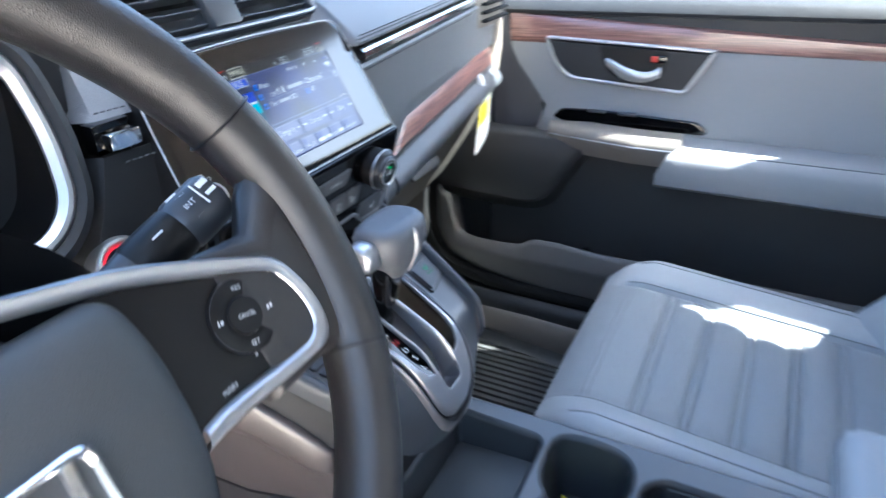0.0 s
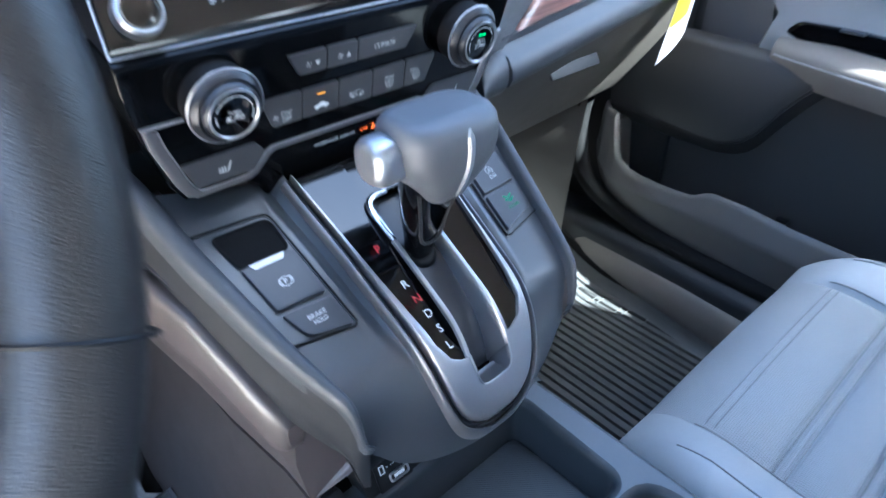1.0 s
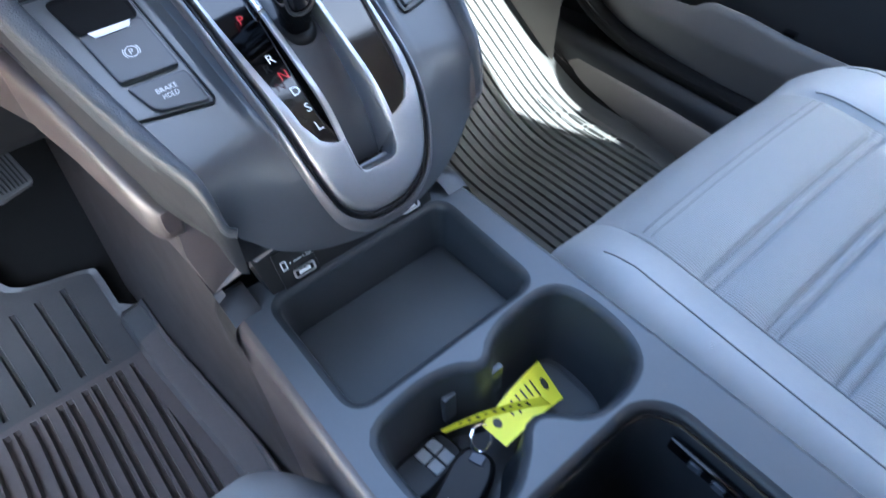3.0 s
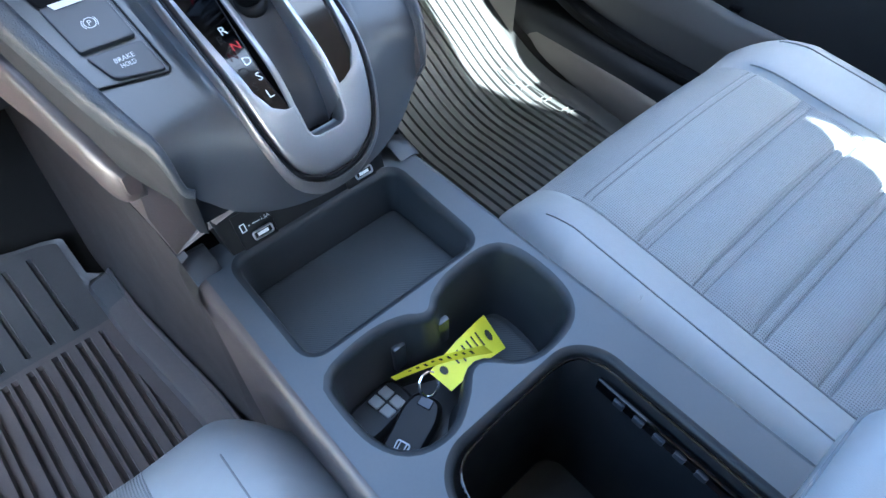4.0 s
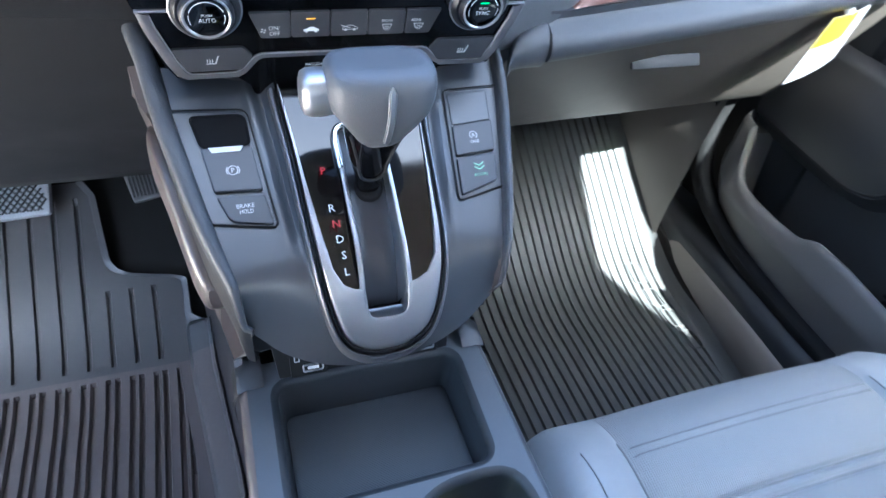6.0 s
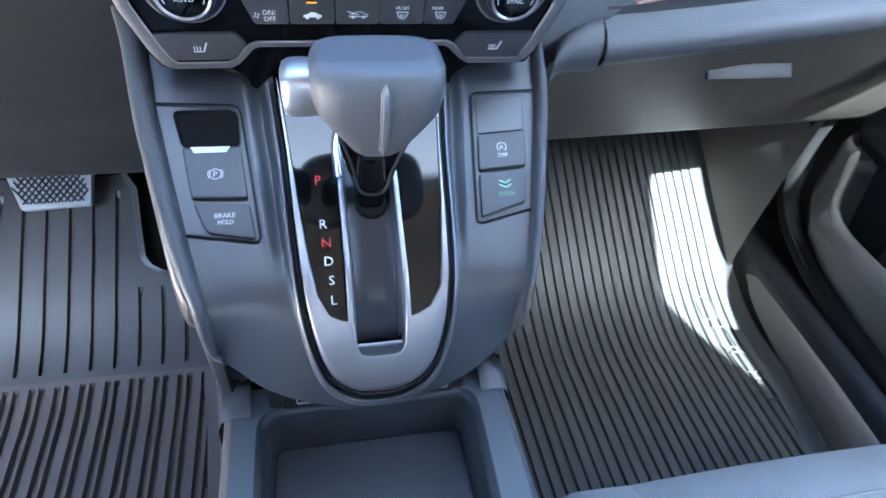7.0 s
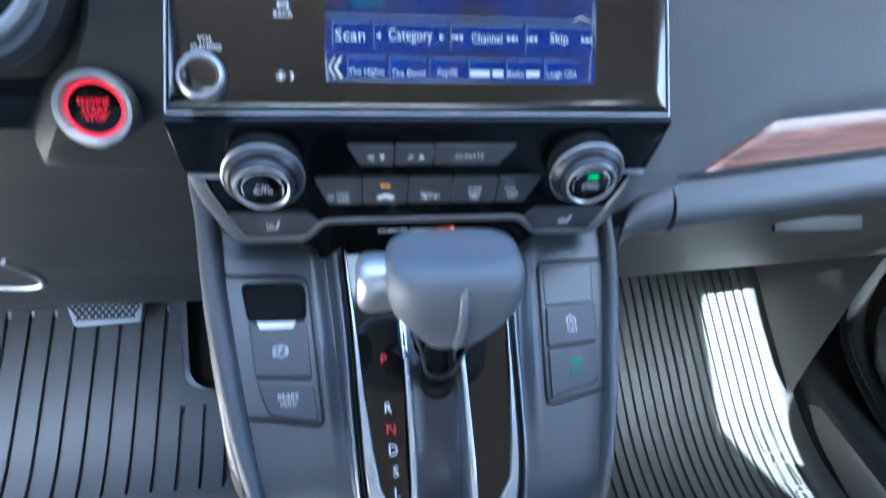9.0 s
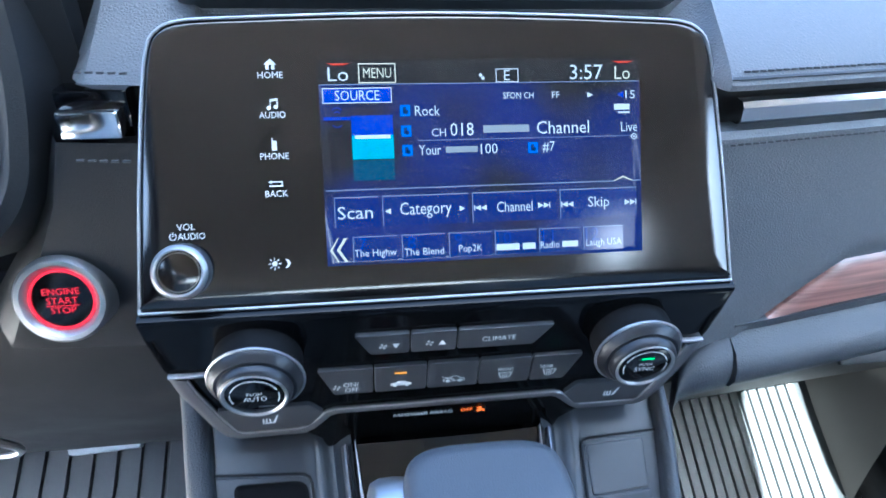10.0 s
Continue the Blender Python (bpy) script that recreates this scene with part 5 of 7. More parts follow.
    flat([disc(0.0181, -0.0740, 0.0009, 10), [(0.0160, -0.0772), (0.0178, -0.0748), (0.0190, -0.0752), (0.0184, -0.0775)], [(0.0158, -0.0735), (0.0163, -0.0735), (0.0208, -0.0775), (0.0203, -0.0775)], rect(0.0192, -0.0765, 0.0206, -0.0755)], M, 0.001, ORANGE, c, "airbag_symbol")

    # two dials: flange, knurled cone, collar, bright lip and black face
    for s, label in ((-1, "AUTO"), (1, "SYNC")):
        f = CLIMATE @ Matrix.Translation((s * 0.0863, -0.0236, 0.0118)) @ Matrix.Diagonal((1, 1, 0.44, 1))
        kn = mesh_part("dial", *lathe([(0.0192, -0.003), (0.0209, 0), (0.0209, 0.0014), (0.0204, 0.0022), (0.0198, 0.002)], f, 64, False), SILVER, c, "round knurled climate dial with a silver front ring")
        mesh_part("base", *lathe([(0.0193, -0.028), (0.0195, -0.004), (0.0192, -0.003)], f, 48, False), MATTE, kn)
        rings = []
        for i, (r, h) in enumerate(((0.0199, 0.0018), (0.0197, 0.0032), (0.0194, 0.0046), (0.0190, 0.006), (0.0186, 0.0074), (0.0181, 0.0088), (0.0176, 0.0102))):
            e = 0.00022 if 0 < i < 6 else 0
            rings.append([f @ Vector(((r + (e if (j + i) % 2 else -e)) * math.cos(a), (r + (e if (j + i) % 2 else -e)) * math.sin(a), h)) for j, a in enumerate(np.linspace(0, 2 * math.pi, 144, endpoint=False))])
        mesh_part("grip", *loft(rings), KNURL, kn, "knurled grip")
        mesh_part("step_ring", *lathe([(0.0176, 0.0102), (0.0172, 0.0112), (0.0160, 0.0115), (0.0157, 0.0112)], f, 64, False), GUN, kn)
        mesh_part("collar", *lathe([(0.0158, 0.0108), (0.0157, 0.0135), (0.0152, 0.0175), (0.0146, 0.0198), (0.0139, 0.0208)], f, 64, False), KNURL, kn)
        mesh_part("bright_ring", *lathe([(0.0140, 0.0204), (0.0137, 0.0214), (0.0131, 0.0216), (0.0127, 0.0210), (0.0122, 0.0196)], f, 64, False), SILVER, kn)
        mesh_part("face", *lathe([(0.0123, 0.0198), (0.0120, 0.0202), (0.0001, 0.0202)], f, 40), PIANO, kn)
        flat(hoop(0, 0, 0.0103, 0.0005, 16, 20, 160) + hoop(0, 0, 0.0103, 0.0004, 6, -25, 10) + hoop(0, 0, 0.0103, 0.0004, 6, 170, 205), f, 0.0205, LIT, kn, "scale_arc")
        words("PUSH", 0.0018, (0, 0.0014), f, LIT, kn, 0.0060, lift=0.0206)
        words(label, 0.0028, (0, -0.0018), f, LIT, kn, 0.0096, lift=0.0206)
        if s > 0:
            flat([rect(-0.0030, 0.0048, 0.0030, 0.0058)], f, 0.0206, GREEN, kn, "green_lamp")


build_climate()


# ---- dashboard ----
def ydash(x):
    return 0.03 + 0.15 * max(0.0, abs(x) - 0.13) if x > 0 else 0.03


def band(name, rows, xs, material, parent, label="", close=False):
    """A strip of the dash: rows of (offset behind the dash line, height) swept across xs."""
    rings = [[(x, ydash(x) + p[0], p[1]) for p in rows] for x in xs]
    return mesh_part(name, *loft(rings, close, close, close), material, parent, label)


def build_dash():
    d = thing("dashboard", (0, 0.3, 0), "dark soft-touch dashboard with chrome strip, wood trim and glove box", "dashboard")
    right = np.concatenate([np.linspace(0.1262, 0.25, 26), np.linspace(0.26, 0.665, 24)])
    # padded top over the whole width
    top = [(0.012, 0.7075), (0.003, 0.7085), (0.001, 0.7115), (0.005, 0.717), (0.016, 0.727), (0.036, 0.743), (0.062, 0.758), (0.11, 0.774), (0.2, 0.785), (0.42, 0.785), (0.58, 0.765), (0.66, 0.72)]
    rings = []
    for x in np.concatenate([np.linspace(0.098, 0.125, 8), right]):
        tuck = 0.034 * (max(0.0, 0.1262 - x) / 0.0282) ** 0.55
        rings.append([(x, ydash(x) + p[0] + tuck, p[1]) for p in top])
    mesh_part("top_pad", *loft(rings, False), SOFT, d)
    mid = [(p[0] + (0.03 if p[1] < 0.74 else 0.012), p[1]) for p in top]
    band("centre_top_pad", mid, np.linspace(-0.1318, 0.1318, 12), SOFT, d)
    band("stitch_seam", [(0.0025, 0.7135), (0.0015, 0.7142), (0.003, 0.7149)], right, STITCH, d)
    for k in range(88):
        x = 0.134 + k * 0.0042
        if x < 0.5:
            part("stitch", box((x, ydash(x) + 0.0042, 0.7168), (0.0026, 0.0009, 0.0009), 0), STITCH, d)
    # chrome strip with a dark channel
    band("strip_channel", [(0.012, 0.709), (0.012, 0.690)], right, DARK, d)
    band("chrome_strip", [(0.008, 0.7045), (0.0015, 0.704), (-0.0005, 0.7015), (-0.0005, 0.6955), (0.0015, 0.6935), (0.008, 0.693)], np.linspace(0.134, 0.53, 24), CHROME, d, "bright chrome strip")
    # lower pad, tapering away above the wood
    rings = []
    for x in right:
        wood_top = 0.6 + 0.012 * min(1, max(0, (x - 0.2) / 0.35))
        low = wood_top if x > 0.24 else float(np.interp(x, (0.126, 0.155, 0.175, 0.19, 0.202, 0.215, 0.229, 0.24), (0.538, 0.543, 0.553, 0.565, 0.575, 0.585, 0.595, 0.6014)))
        prof = [(0.012, 0.691), (0.002, 0.690), (0.0, 0.6868), (0.001, 0.68)] + [(0.001 + 0.004 * s, 0.68 + (low - 0.68) * s) for s in (0.25, 0.5, 0.75, 0.95)] + [(0.008, low), (0.016, low - 0.001)]
        rings.append([(x, ydash(x) + p[0], p[1]) for p in prof])
    mesh_part("lower_pad", *loft(rings, False), SOFT, d)
    for k in range(88):
        x = 0.134 + k * 0.0042
        if x < 0.5:
            part("stitch", box((x, ydash(x) + 0.0003, 0.6838), (0.0026, 0.0009, 0.0009), 0), STITCH, d)
    # wood inlay: begins as a point and widens
    rings = []
    for x in np.concatenate([np.linspace(0.195, 0.245, 14), np.linspace(0.26, 0.64, 22)]):
        lo = 0.570 + 0.012 * min(1, max(0, (x - 0.2) / 0.4))
        hi = max(lo + 0.0005, float(np.interp(x, (0.19, 0.202, 0.215, 0.229, 0.24, 0.3, 0.64), (0.565, 0.575, 0.585, 0.595, 0.6014, 0.603, 0.612))))
        s = min(1, (hi - lo) / 0.03)
        rings.append([(x, ydash(x) + 0.016, hi + 0.002), (x, ydash(x) + 0.0085, hi), (x, ydash(x) + 0.006, hi - 0.004 * s), (x, ydash(x) + 0.004, (hi + lo) / 2), (x, ydash(x) + 0.003, lo + 0.002 * s), (x, ydash(x) + 0.006, lo - 0.001)])
    mesh_part("wood_inlay", *loft(rings, False), WOOD, d, "dark glossy wood inlay")
    # ledge and padded roll under the wood
    rings = []
    for x in np.linspace(0.1735, 0.655, 30):
        lo = 0.572 + 0.012 * min(1, max(0, (x - 0.2) / 0.4))
        rings.append([(x, ydash(x) + p[0], p[1]) for p in ((0.012, lo), (0.004, lo - 0.003), (0.006, lo - 0.010), (0.004, lo - 0.014), (-0.004, lo - 0.018), (-0.009, lo - 0.026), (-0.010, lo - 0.034), (-0.006, lo - 0.041), (0.003, lo - 0.045), (0.02, lo - 0.046))])
    mesh_part("padded_roll", *loft(rings, False, True, False), STRIP, d)
    # grained horn carrying the dash edge into the console's edge strip
    path = spline([(0.1715, 0.046, 0.541), (0.163, 0.042, 0.541), (0.153, 0.0375, 0.5405), (0.1445, 0.0345, 0.5385), (0.1395, 0.031, 0.535), (0.1365, 0.026, 0.530)], 20)
    rings = []
    for i, p in enumerate(path):
        t = i / 19
        ry, rz = 0.017 - 0.0085 * t, 0.0205 - 0.0105 * t
        rings.append([(p[0] + 0.004 * t * math.cos(a), p[1] + ry * math.cos(a), p[2] + rz * math.sin(a)) for a in np.linspace(0, 2 * math.pi, 22, endpoint=False)])
    mesh_part("corner_pad", *loft(rings, True, True, True), STRIP, d, "grained pad joining dashboard and console", sharp=60)
    # glove box: its face runs back under the roll
    rings = []
    for x in np.linspace(0.14, 0.69, 28):
        k = (x - 0.14) / 0.515
        y0, z0, y1, z1 = ydash(x) + 0.008, 0.53 + 0.01 * k, 0.160 + 0.085 * k, 0.378 - 0.042 * k
        rings.append([(x, y0 + (y1 - y0) * s - 0.006 * math.sin(math.pi * s), z0 + (z1 - z0) * s) for s in (0, 0.03, 0.2, 0.4, 0.6, 0.8, 0.95)] + [(x, y1 - 0.001, z1 + 0.003), (x, y1 + 0.004, z1), (x, y1 + 0.05, z1 + 0.012), (x, 0.6, 0.45)])
    g = mesh_part("glove_box", *loft(rings, False), GLOVE, d, "taupe glove box lid")
    part("latch", box((0.345, 0.0905, 0.497), (0.082, 0.004, 0.013), 0.0015, 2, Matrix.Translation((0.335, 0.083, 0.497)) @ Matrix.Rotation(radians(-32), 4, "X") @ Matrix.Translation((-0.335, -0.083, -0.497))), HARD, g, "charcoal latch handle")
    # end vent and the end cap beside the door
    v = part("end_vent", box((0.59, 0.112, 0.69), (0.1, 0.04, 0.075), 0.01), BEIGE, d)
    for i in range(5):
        part("vane", box((0.60, 0.0885, 0.665 + i * 0.0125), (0.088, 0.010, 0.0045), 0.001), MATTE, v)
    prof = [(0.004, 0.735), (-0.004, 0.70), (-0.006, 0.65), (-0.004, 0.6), (0.002, 0.56), (0.02, 0.53), (0.10, 0.50)]
    rings = [[(x, 0.11 + p[0] + o, p[1]) for p in prof] for x, o in ((0.642, 0.004), (0.65, -0.003), (0.668, 0.0), (0.682, 0.02), (0.686, 0.2))]
    mesh_part("end_cap", *loft(rings, False), BEIGE, d)

    # driver's side: column between the display and the instruments
    def xl(z):
        return float(np.interp(z, (0.45, 0.55, 0.59, 0.63, 0.66, 0.703, 0.741, 0.79), (-0.30, -0.265, -0.232, -0.201, -0.182, -0.1655, -0.153, -0.145)))

    def column(zs, m, name, y0=0.037, label=""):
        rings = []
        for z in zs:
            a, b = -0.1262 + 0.022 * min(1, max(0, (z - 0.70) / 0.012)), xl(z)
            lean = max(0, z - 0.69) * 0.75 + max(0, 0.635 - max(z, 0.55)) ** 2 * 5.5
            row = [(a + 0.004, y0 + 0.02 + lean, z)]
            for s in np.linspace(0, 1, 10):
                row.append((a + (b - a) * s, y0 + lean + 0.004 * s + 0.03 * max(0, s - 0.75) ** 2 * 16, z))
            row.append((b - 0.004, y0 + lean + 0.09, z))
            rings.append(row)
        return mesh_part(name, *loft(rings, False), m, d, label)

    column((0.709, 0.7115, 0.716, 0.726, 0.74, 0.76, 0.78), SOFT, "driver_top_pad")
    # soft dash pad like the top one, its shade painted in by darker trim
    column((0.55, 0.56, 0.57, 0.58, 0.588, 0.597, 0.61, 0.63, 0.66, 0.68, 0.6868, 0.6895), KNEE, "driver_lower_pad")
    part("chrome_block", box((-0.1445, 0.042, 0.698), (0.024, 0.014, 0.0115), 0.0015), CHROME, d, "short chrome block")
    part("chrome_channel", box((-0.1455, 0.052, 0.6992), (0.0285, 0.012, 0.02), 0.001), PIANO, d)
    for z in (0.7152, 0.6845):
        for k in range(5):
            part("stitch", box((-0.1315 - k * 0.0046, 0.0298 + max(0, z - 0.69) * 0.75 + 0.0006 * k, z), (0.0028, 0.0012, 0.0009), 0), STITCH, d)
    # knee panel below, sloping away to the footwell
    rings = []
    for x in np.concatenate([np.linspace(-0.118, -0.27, 12), np.linspace(-0.3, -0.72, 12)]):
        prof = spline([(0.062, 0.592), (0.064, 0.575), (0.076, 0.54), (0.105, 0.49), (0.145, 0.435), (0.192, 0.378), (0.236, 0.318), (0.251, 0.299)], 20)
        rings.append([(x, p[0], p[1]) for p in prof] + [(x, 0.256, 0.297), (x, 0.264, 0.301), (x, 0.35, 0.35), (x, 0.62, 0.42)])
    mesh_part("knee_panel", *loft(rings, False), KNEE, d)
    mesh_part("release_lever", *tube(spline([(-0.33, 0.135, 0.42), (-0.296, 0.135, 0.418), (-0.285, 0.13, 0.428), (-0.288, 0.118, 0.448), (-0.295, 0.108, 0.464)], 24), 0.0028, 8), SILVER, d, "small silver release lever")
    # rest of the top over the instruments, left to the door
    rings = [[(x, y, z) for y, z in ((0.09, 0.60), (0.075, 0.7), (0.06, 0.775), (0.09, 0.80), (0.2, 0.805), (0.5, 0.79), (0.66, 0.72))] for x in np.linspace(-0.155, -0.72, 16)]
    mesh_part("driver_cowl", *loft(rings, False), HARD, d)

    # centre vents above the display
    v = thing("centre_vents", (0, 0.08, 0.75), "pair of black dashboard air vents with a silver lower edge", "air vent")
    VF = SCREEN @ Matrix.Translation((0.0, 0.158, -0.012))
    poly = round_poly([(-0.115, -0.029), (0.115, -0.029), (0.105, 0.03), (-0.105, 0.03)], 0.01, 6)
    mesh_part("surround", *ring_slab(poly, inset(poly, 0.006), -0.03, 0.006, VF, 0.003), PLATE, v)
    mesh_part("silver_edge", *tube([VF @ Vector((p[0], p[1], 0.0055)) for p in spline([(-0.108, 0.01), (-0.1105, -0.018), (-0.104, -0.0258), (-0.05, -0.0268), (0, -0.027), (0.05, -0.0268), (0.104, -0.0258), (0.1105, -0.018), (0.108, 0.01)], 60)], 0.0016, 8), SILVER, v)
    mesh_part("cavity", *slab(inset(poly, 0.005), -0.04, -0.028, VF, 0.001), DARK, v)
    for sx in (-1, 1):
        for i in range(4):
            part("vane", box((sx * 0.061, -0.018 + i * 0.0125, -0.004), (0.083, 0.002, 0.014), 0.0008, 1, VF), BUTTON, v)
    part("hazard_block", box((0, 0.002, 0.0), (0.032, 0.05, 0.012), 0.004, 2, VF), PLATE, v)

    # engine start button
    b = thing("engine_start_button", (-0.175, 0.03, 0.59), "round engine start button glowing red in a silver ring", "start button")
    bf = basis((-0.1745, 0.0335, 0.6172), (1, 0, 0), (0, 0.25, 0.968), (0, -0.968, 0.25))
    mesh_part("silver_ring", *lathe([(0.0218, -0.05), (0.0208, 0.001), (0.0192, 0.0032), (0.017, 0.0034), (0.0148, 0.001), (0.0145, -0.001)], bf, 48, False), SILVER, b)
    mesh_part("face", *lathe([(0.0145, -0.0015), (0.0143, 0.0), (0.0001, 0.0003)], bf, 40), PIANO, b)
    mesh_part("glow_ring", *lathe([(0.0145, 0.0002), (0.0143, 0.0011), (0.0133, 0.0011), (0.0131, 0.0004)], bf, 48, False), RED, b, "glowing red ring")
    for s, y, wd in (("ENGINE", 0.0040, 0.0158), ("START", -0.0004, 0.0134), ("STOP", -0.0050, 0.0108)):
        words(s, 0.0031, (0, y), bf, RED, b, wd, lift=0.0009)
    flat([rect(-0.0072, -0.0030, 0.0072, -0.0026)], bf, 0.0009, RED, b, "rule")


build_dash()


# ---- instruments, column and steering wheel ----
def build_cluster():
    c = thing("instrument_cluster", (-0.37, 0.06, 0.6), "dark instrument cluster in a bright silver frame", "instrument cluster")
    CF = basis((-0.366, 0.035, 0.645), (1, 0, 0), (0, 0.24, 0.971), (0, -0.971, 0.24))
    poly = round_poly([(-0.165, 0.0), (0.155, 0.0), (0.180, 0.022), (0.187, 0.065), (0.182, 0.13), (-0.182, 0.13), (-0.187, 0.05)], [0.04, 0.03, 0.02, 0.02, 0.05, 0.05, 0.03], 8)
    mesh_part("silver_frame", *ring_slab(poly, inset(poly, 0.011), -0.006, 0.005, CF, 0.004), SILVER, c)
    mesh_part("hood", *loft([[CF @ Vector((p[0], p[1], h)) for p in inset(poly, -dd)] for dd, h in ((-0.001, 0.003), (0.004, 0.006), (0.010, 0.003), (0.013, -0.01), (0.018, -0.05))]), HARD, c)
    rows = [[CF @ Vector((p[0], p[1], h)) for p in inset(poly, dd)] for dd, h in ((0.0105, 0.001), (0.016, -0.03), (0.02, -0.05))]
    mesh_part("recess", *loft(rows, True, False, True), PIANO, c)
    flat([rect(0.10, 0.03, 0.112, 0.038), rect(0.118, 0.045, 0.128, 0.052)], CF, -0.049, DIMRED, c, "warning_light")


build_cluster()


def build_wheel():
    w = thing("steering_wheel", (-0.3546, -0.1462, 0.50), "black leather steering wheel with a silver trimmed spoke", "steering wheel")
    W = WHEEL
    R = 0.1662
    n = 96
    rings = []
    for a in np.linspace(0, 2 * math.pi, n, endpoint=False):
        # thicker grips at ten and two
        g = math.exp(-((math.degrees(a) - 40) / 16) ** 2) + math.exp(-((math.degrees(a) - 140) / 16) ** 2)
        r = 0.0162 + 0.0012 * g
        ring = []
        for b in np.linspace(0, 2 * math.pi, 20, endpoint=False):
            q = R + (r - 0.0008) * math.cos(b)
            ring.append(W @ Vector((q * math.cos(a), q * math.sin(a), (r + 0.0015) * math.sin(b))))
        rings.append(ring)
    rings.append(rings[0])
    mesh_part("rim", *loft(rings), LEATHER, w)
    for a in (22, 158, 338, 202):
        a = radians(a)
        c = Vector((R * math.cos(a), R * math.sin(a), 0))
        pts = [W @ (c + Vector((0.0172 * math.cos(b) * math.cos(a), 0.0172 * math.cos(b) * math.sin(a), 0.0186 * math.sin(b)))) for b in np.linspace(0, 2 * math.pi, 24, endpoint=False)]
        mesh_part("rim_seam", *tube(pts, 0.0006, 6, True), DARK, w)
    # hub and cover
    cover = round_poly([(-0.062, 0.022), (0.062, 0.022), (0.067, -0.005), (0.063, -0.05), (0.042, -0.092), (-0.042, -0.092), (-0.063, -0.05), (-0.067, -0.005)], [0.03, 0.012, 0.02, 0.02, 0.02, 0.02, 0.02, 0.012], 6)
    rows = [[W @ Vector((p[0] * k, -0.03 + (p[1] + 0.03) * k, h)) for p in cover] for k, h in ((1, -0.03), (1, 0.003), (0.985, 0.0075), (0.95, 0.0112), (0.86, 0.0148), (0.7, 0.0172), (0.45, 0.0188), (0.2, 0.0194))]
    mesh_part("airbag_cover", *loft(rows, True, False, True), COVER, w, "grey airbag cover", sharp=60)
    mesh_part("hub", *lathe([(0.075, -0.006), (0.07, -0.03), (0.05, -0.07), (0.045, -0.1)], W, 40), DARK, w)
    # spokes with silver loops and switch pods
    for s in (1, -1):
        spoke = [(0.012, 0.0405), (0.040, 0.034), (0.075, 0.0245), (0.124, 0.0035), (0.1355, -0.0045), (0.1415, -0.02), (0.1425, -0.036), (0.137, -0.0475), (0.12, -0.0495), (0.078, -0.0485), (0.060, -0.05)]
        inn = [(0.012, 0.0325), (0.040, 0.026), (0.074, 0.0165), (0.121, -0.0035), (0.1285, -0.009), (0.1335, -0.022), (0.1335, -0.034), (0.129, -0.0405), (0.119, -0.0422), (0.080, -0.0405), (0.064, -0.042)]
        o = spline([(s * x, y) for x, y in spoke], 60)
        i = spline([(s * x, y) for x, y in inn], 60)
        rows = [[W @ Vector((*(a + (b - a) * t), h)) for t, h in ((0, 0.0), (0, 0.008), (0.2, 0.0105), (0.6, 0.0105), (0.9, 0.0085), (1, 0.004))] for a, b in zip(o, i)]
        mesh_part("silver_trim", *loft(rows, False), SILVER, w, "satin silver spoke trim", sharp=55)
        pod = np.array([(s * x, y) for x, y in ((0.055, 0.022), (0.075, 0.0175), (0.122, -0.003), (0.13, -0.0085), (0.1345, -0.022), (0.1345, -0.035), (0.129, -0.0412), (0.118, -0.043), (0.08, -0.0415), (0.055, -0.044))])
        mesh_part("switch_pod", *slab(pod, -0.014, 0.0055, W, 0.001), DARK, w, "black switch pod")
        # leather bridge from spoke to rim
        br = [(0.10, 0.016), (0.13, 0.014), (0.142, 0.03), (0.165, 0.05), (0.168, 0), (0.165, -0.066), (0.148, -0.062), (0.135, -0.054), (0.10, -0.055)]
        br = np.array([(s * x, y) for x, y in br])
        rows = [[W @ Vector((p[0], p[1], h)) for p in inset(br, dd)] for dd, h in ((0.008, -0.013), (0, -0.005), (0, 0.002), (0.006, 0.007), (0.014, 0.0085))]
        mesh_part("bridge", *loft(rows, True, True, True), LEATHER, w, sharp=60)
    # round key pad on the spoke towards the console
    f = W @ Matrix.Translation((0.1052, -0.0158, 0.0055)) @ Matrix.Rotation(radians(-14), 4, "Z")
    pad = mesh_part("key_pad", *lathe([(0.0165, 0), (0.0162, 0.0022), (0.0148, 0.003), (0.0092, 0.0024), (0.0085, 0.0022), (0.008, 0.0036), (0.0001, 0.0038)], f, 40), DARK, w, "round cruise control key pad")
    words("CANCEL", 0.0020, (0, 0), f, LIT, pad, 0.0088, lift=0.0042)
    words("RES", 0.0019, (0, 0.0122), f, LIT, pad, 0.0044, lift=0.0032)
    words("SET", 0.0019, (0, -0.0122), f, LIT, pad, 0.0044, lift=0.0032)
    flat([rect(-0.0138, -0.0012, -0.0132, 0.0012), rect(-0.0126, -0.0008, -0.0112, 0.0008), rect(0.0112, -0.0010, 0.0124, 0.0010), rect(0.0130, -0.0004, 0.0142, 0.0012)], f, 0.0032, LIT, pad, "symbol")
    flat(hoop(0, 0, 0.0164, 0.0003, 12, 100, 170) + hoop(0, 0, 0.0164, 0.0003, 12, 190, 260), f, 0.0026, BUTTON, pad, "bright_arc")
    flat([[(-0.001, 0.0168), (0.001, 0.0168), (0, 0.0182)], [(-0.001, -0.0168), (0.001, -0.0168), (0, -0.0182)]], f, 0.0006, LIT, pad, "arrow")
    words("MAIN", 0.0024, (0.0905, -0.0155), W @ Matrix.Translation((-0.008, -0.0215, 0)), LIT, w, 0.0074, lift=0.0058)
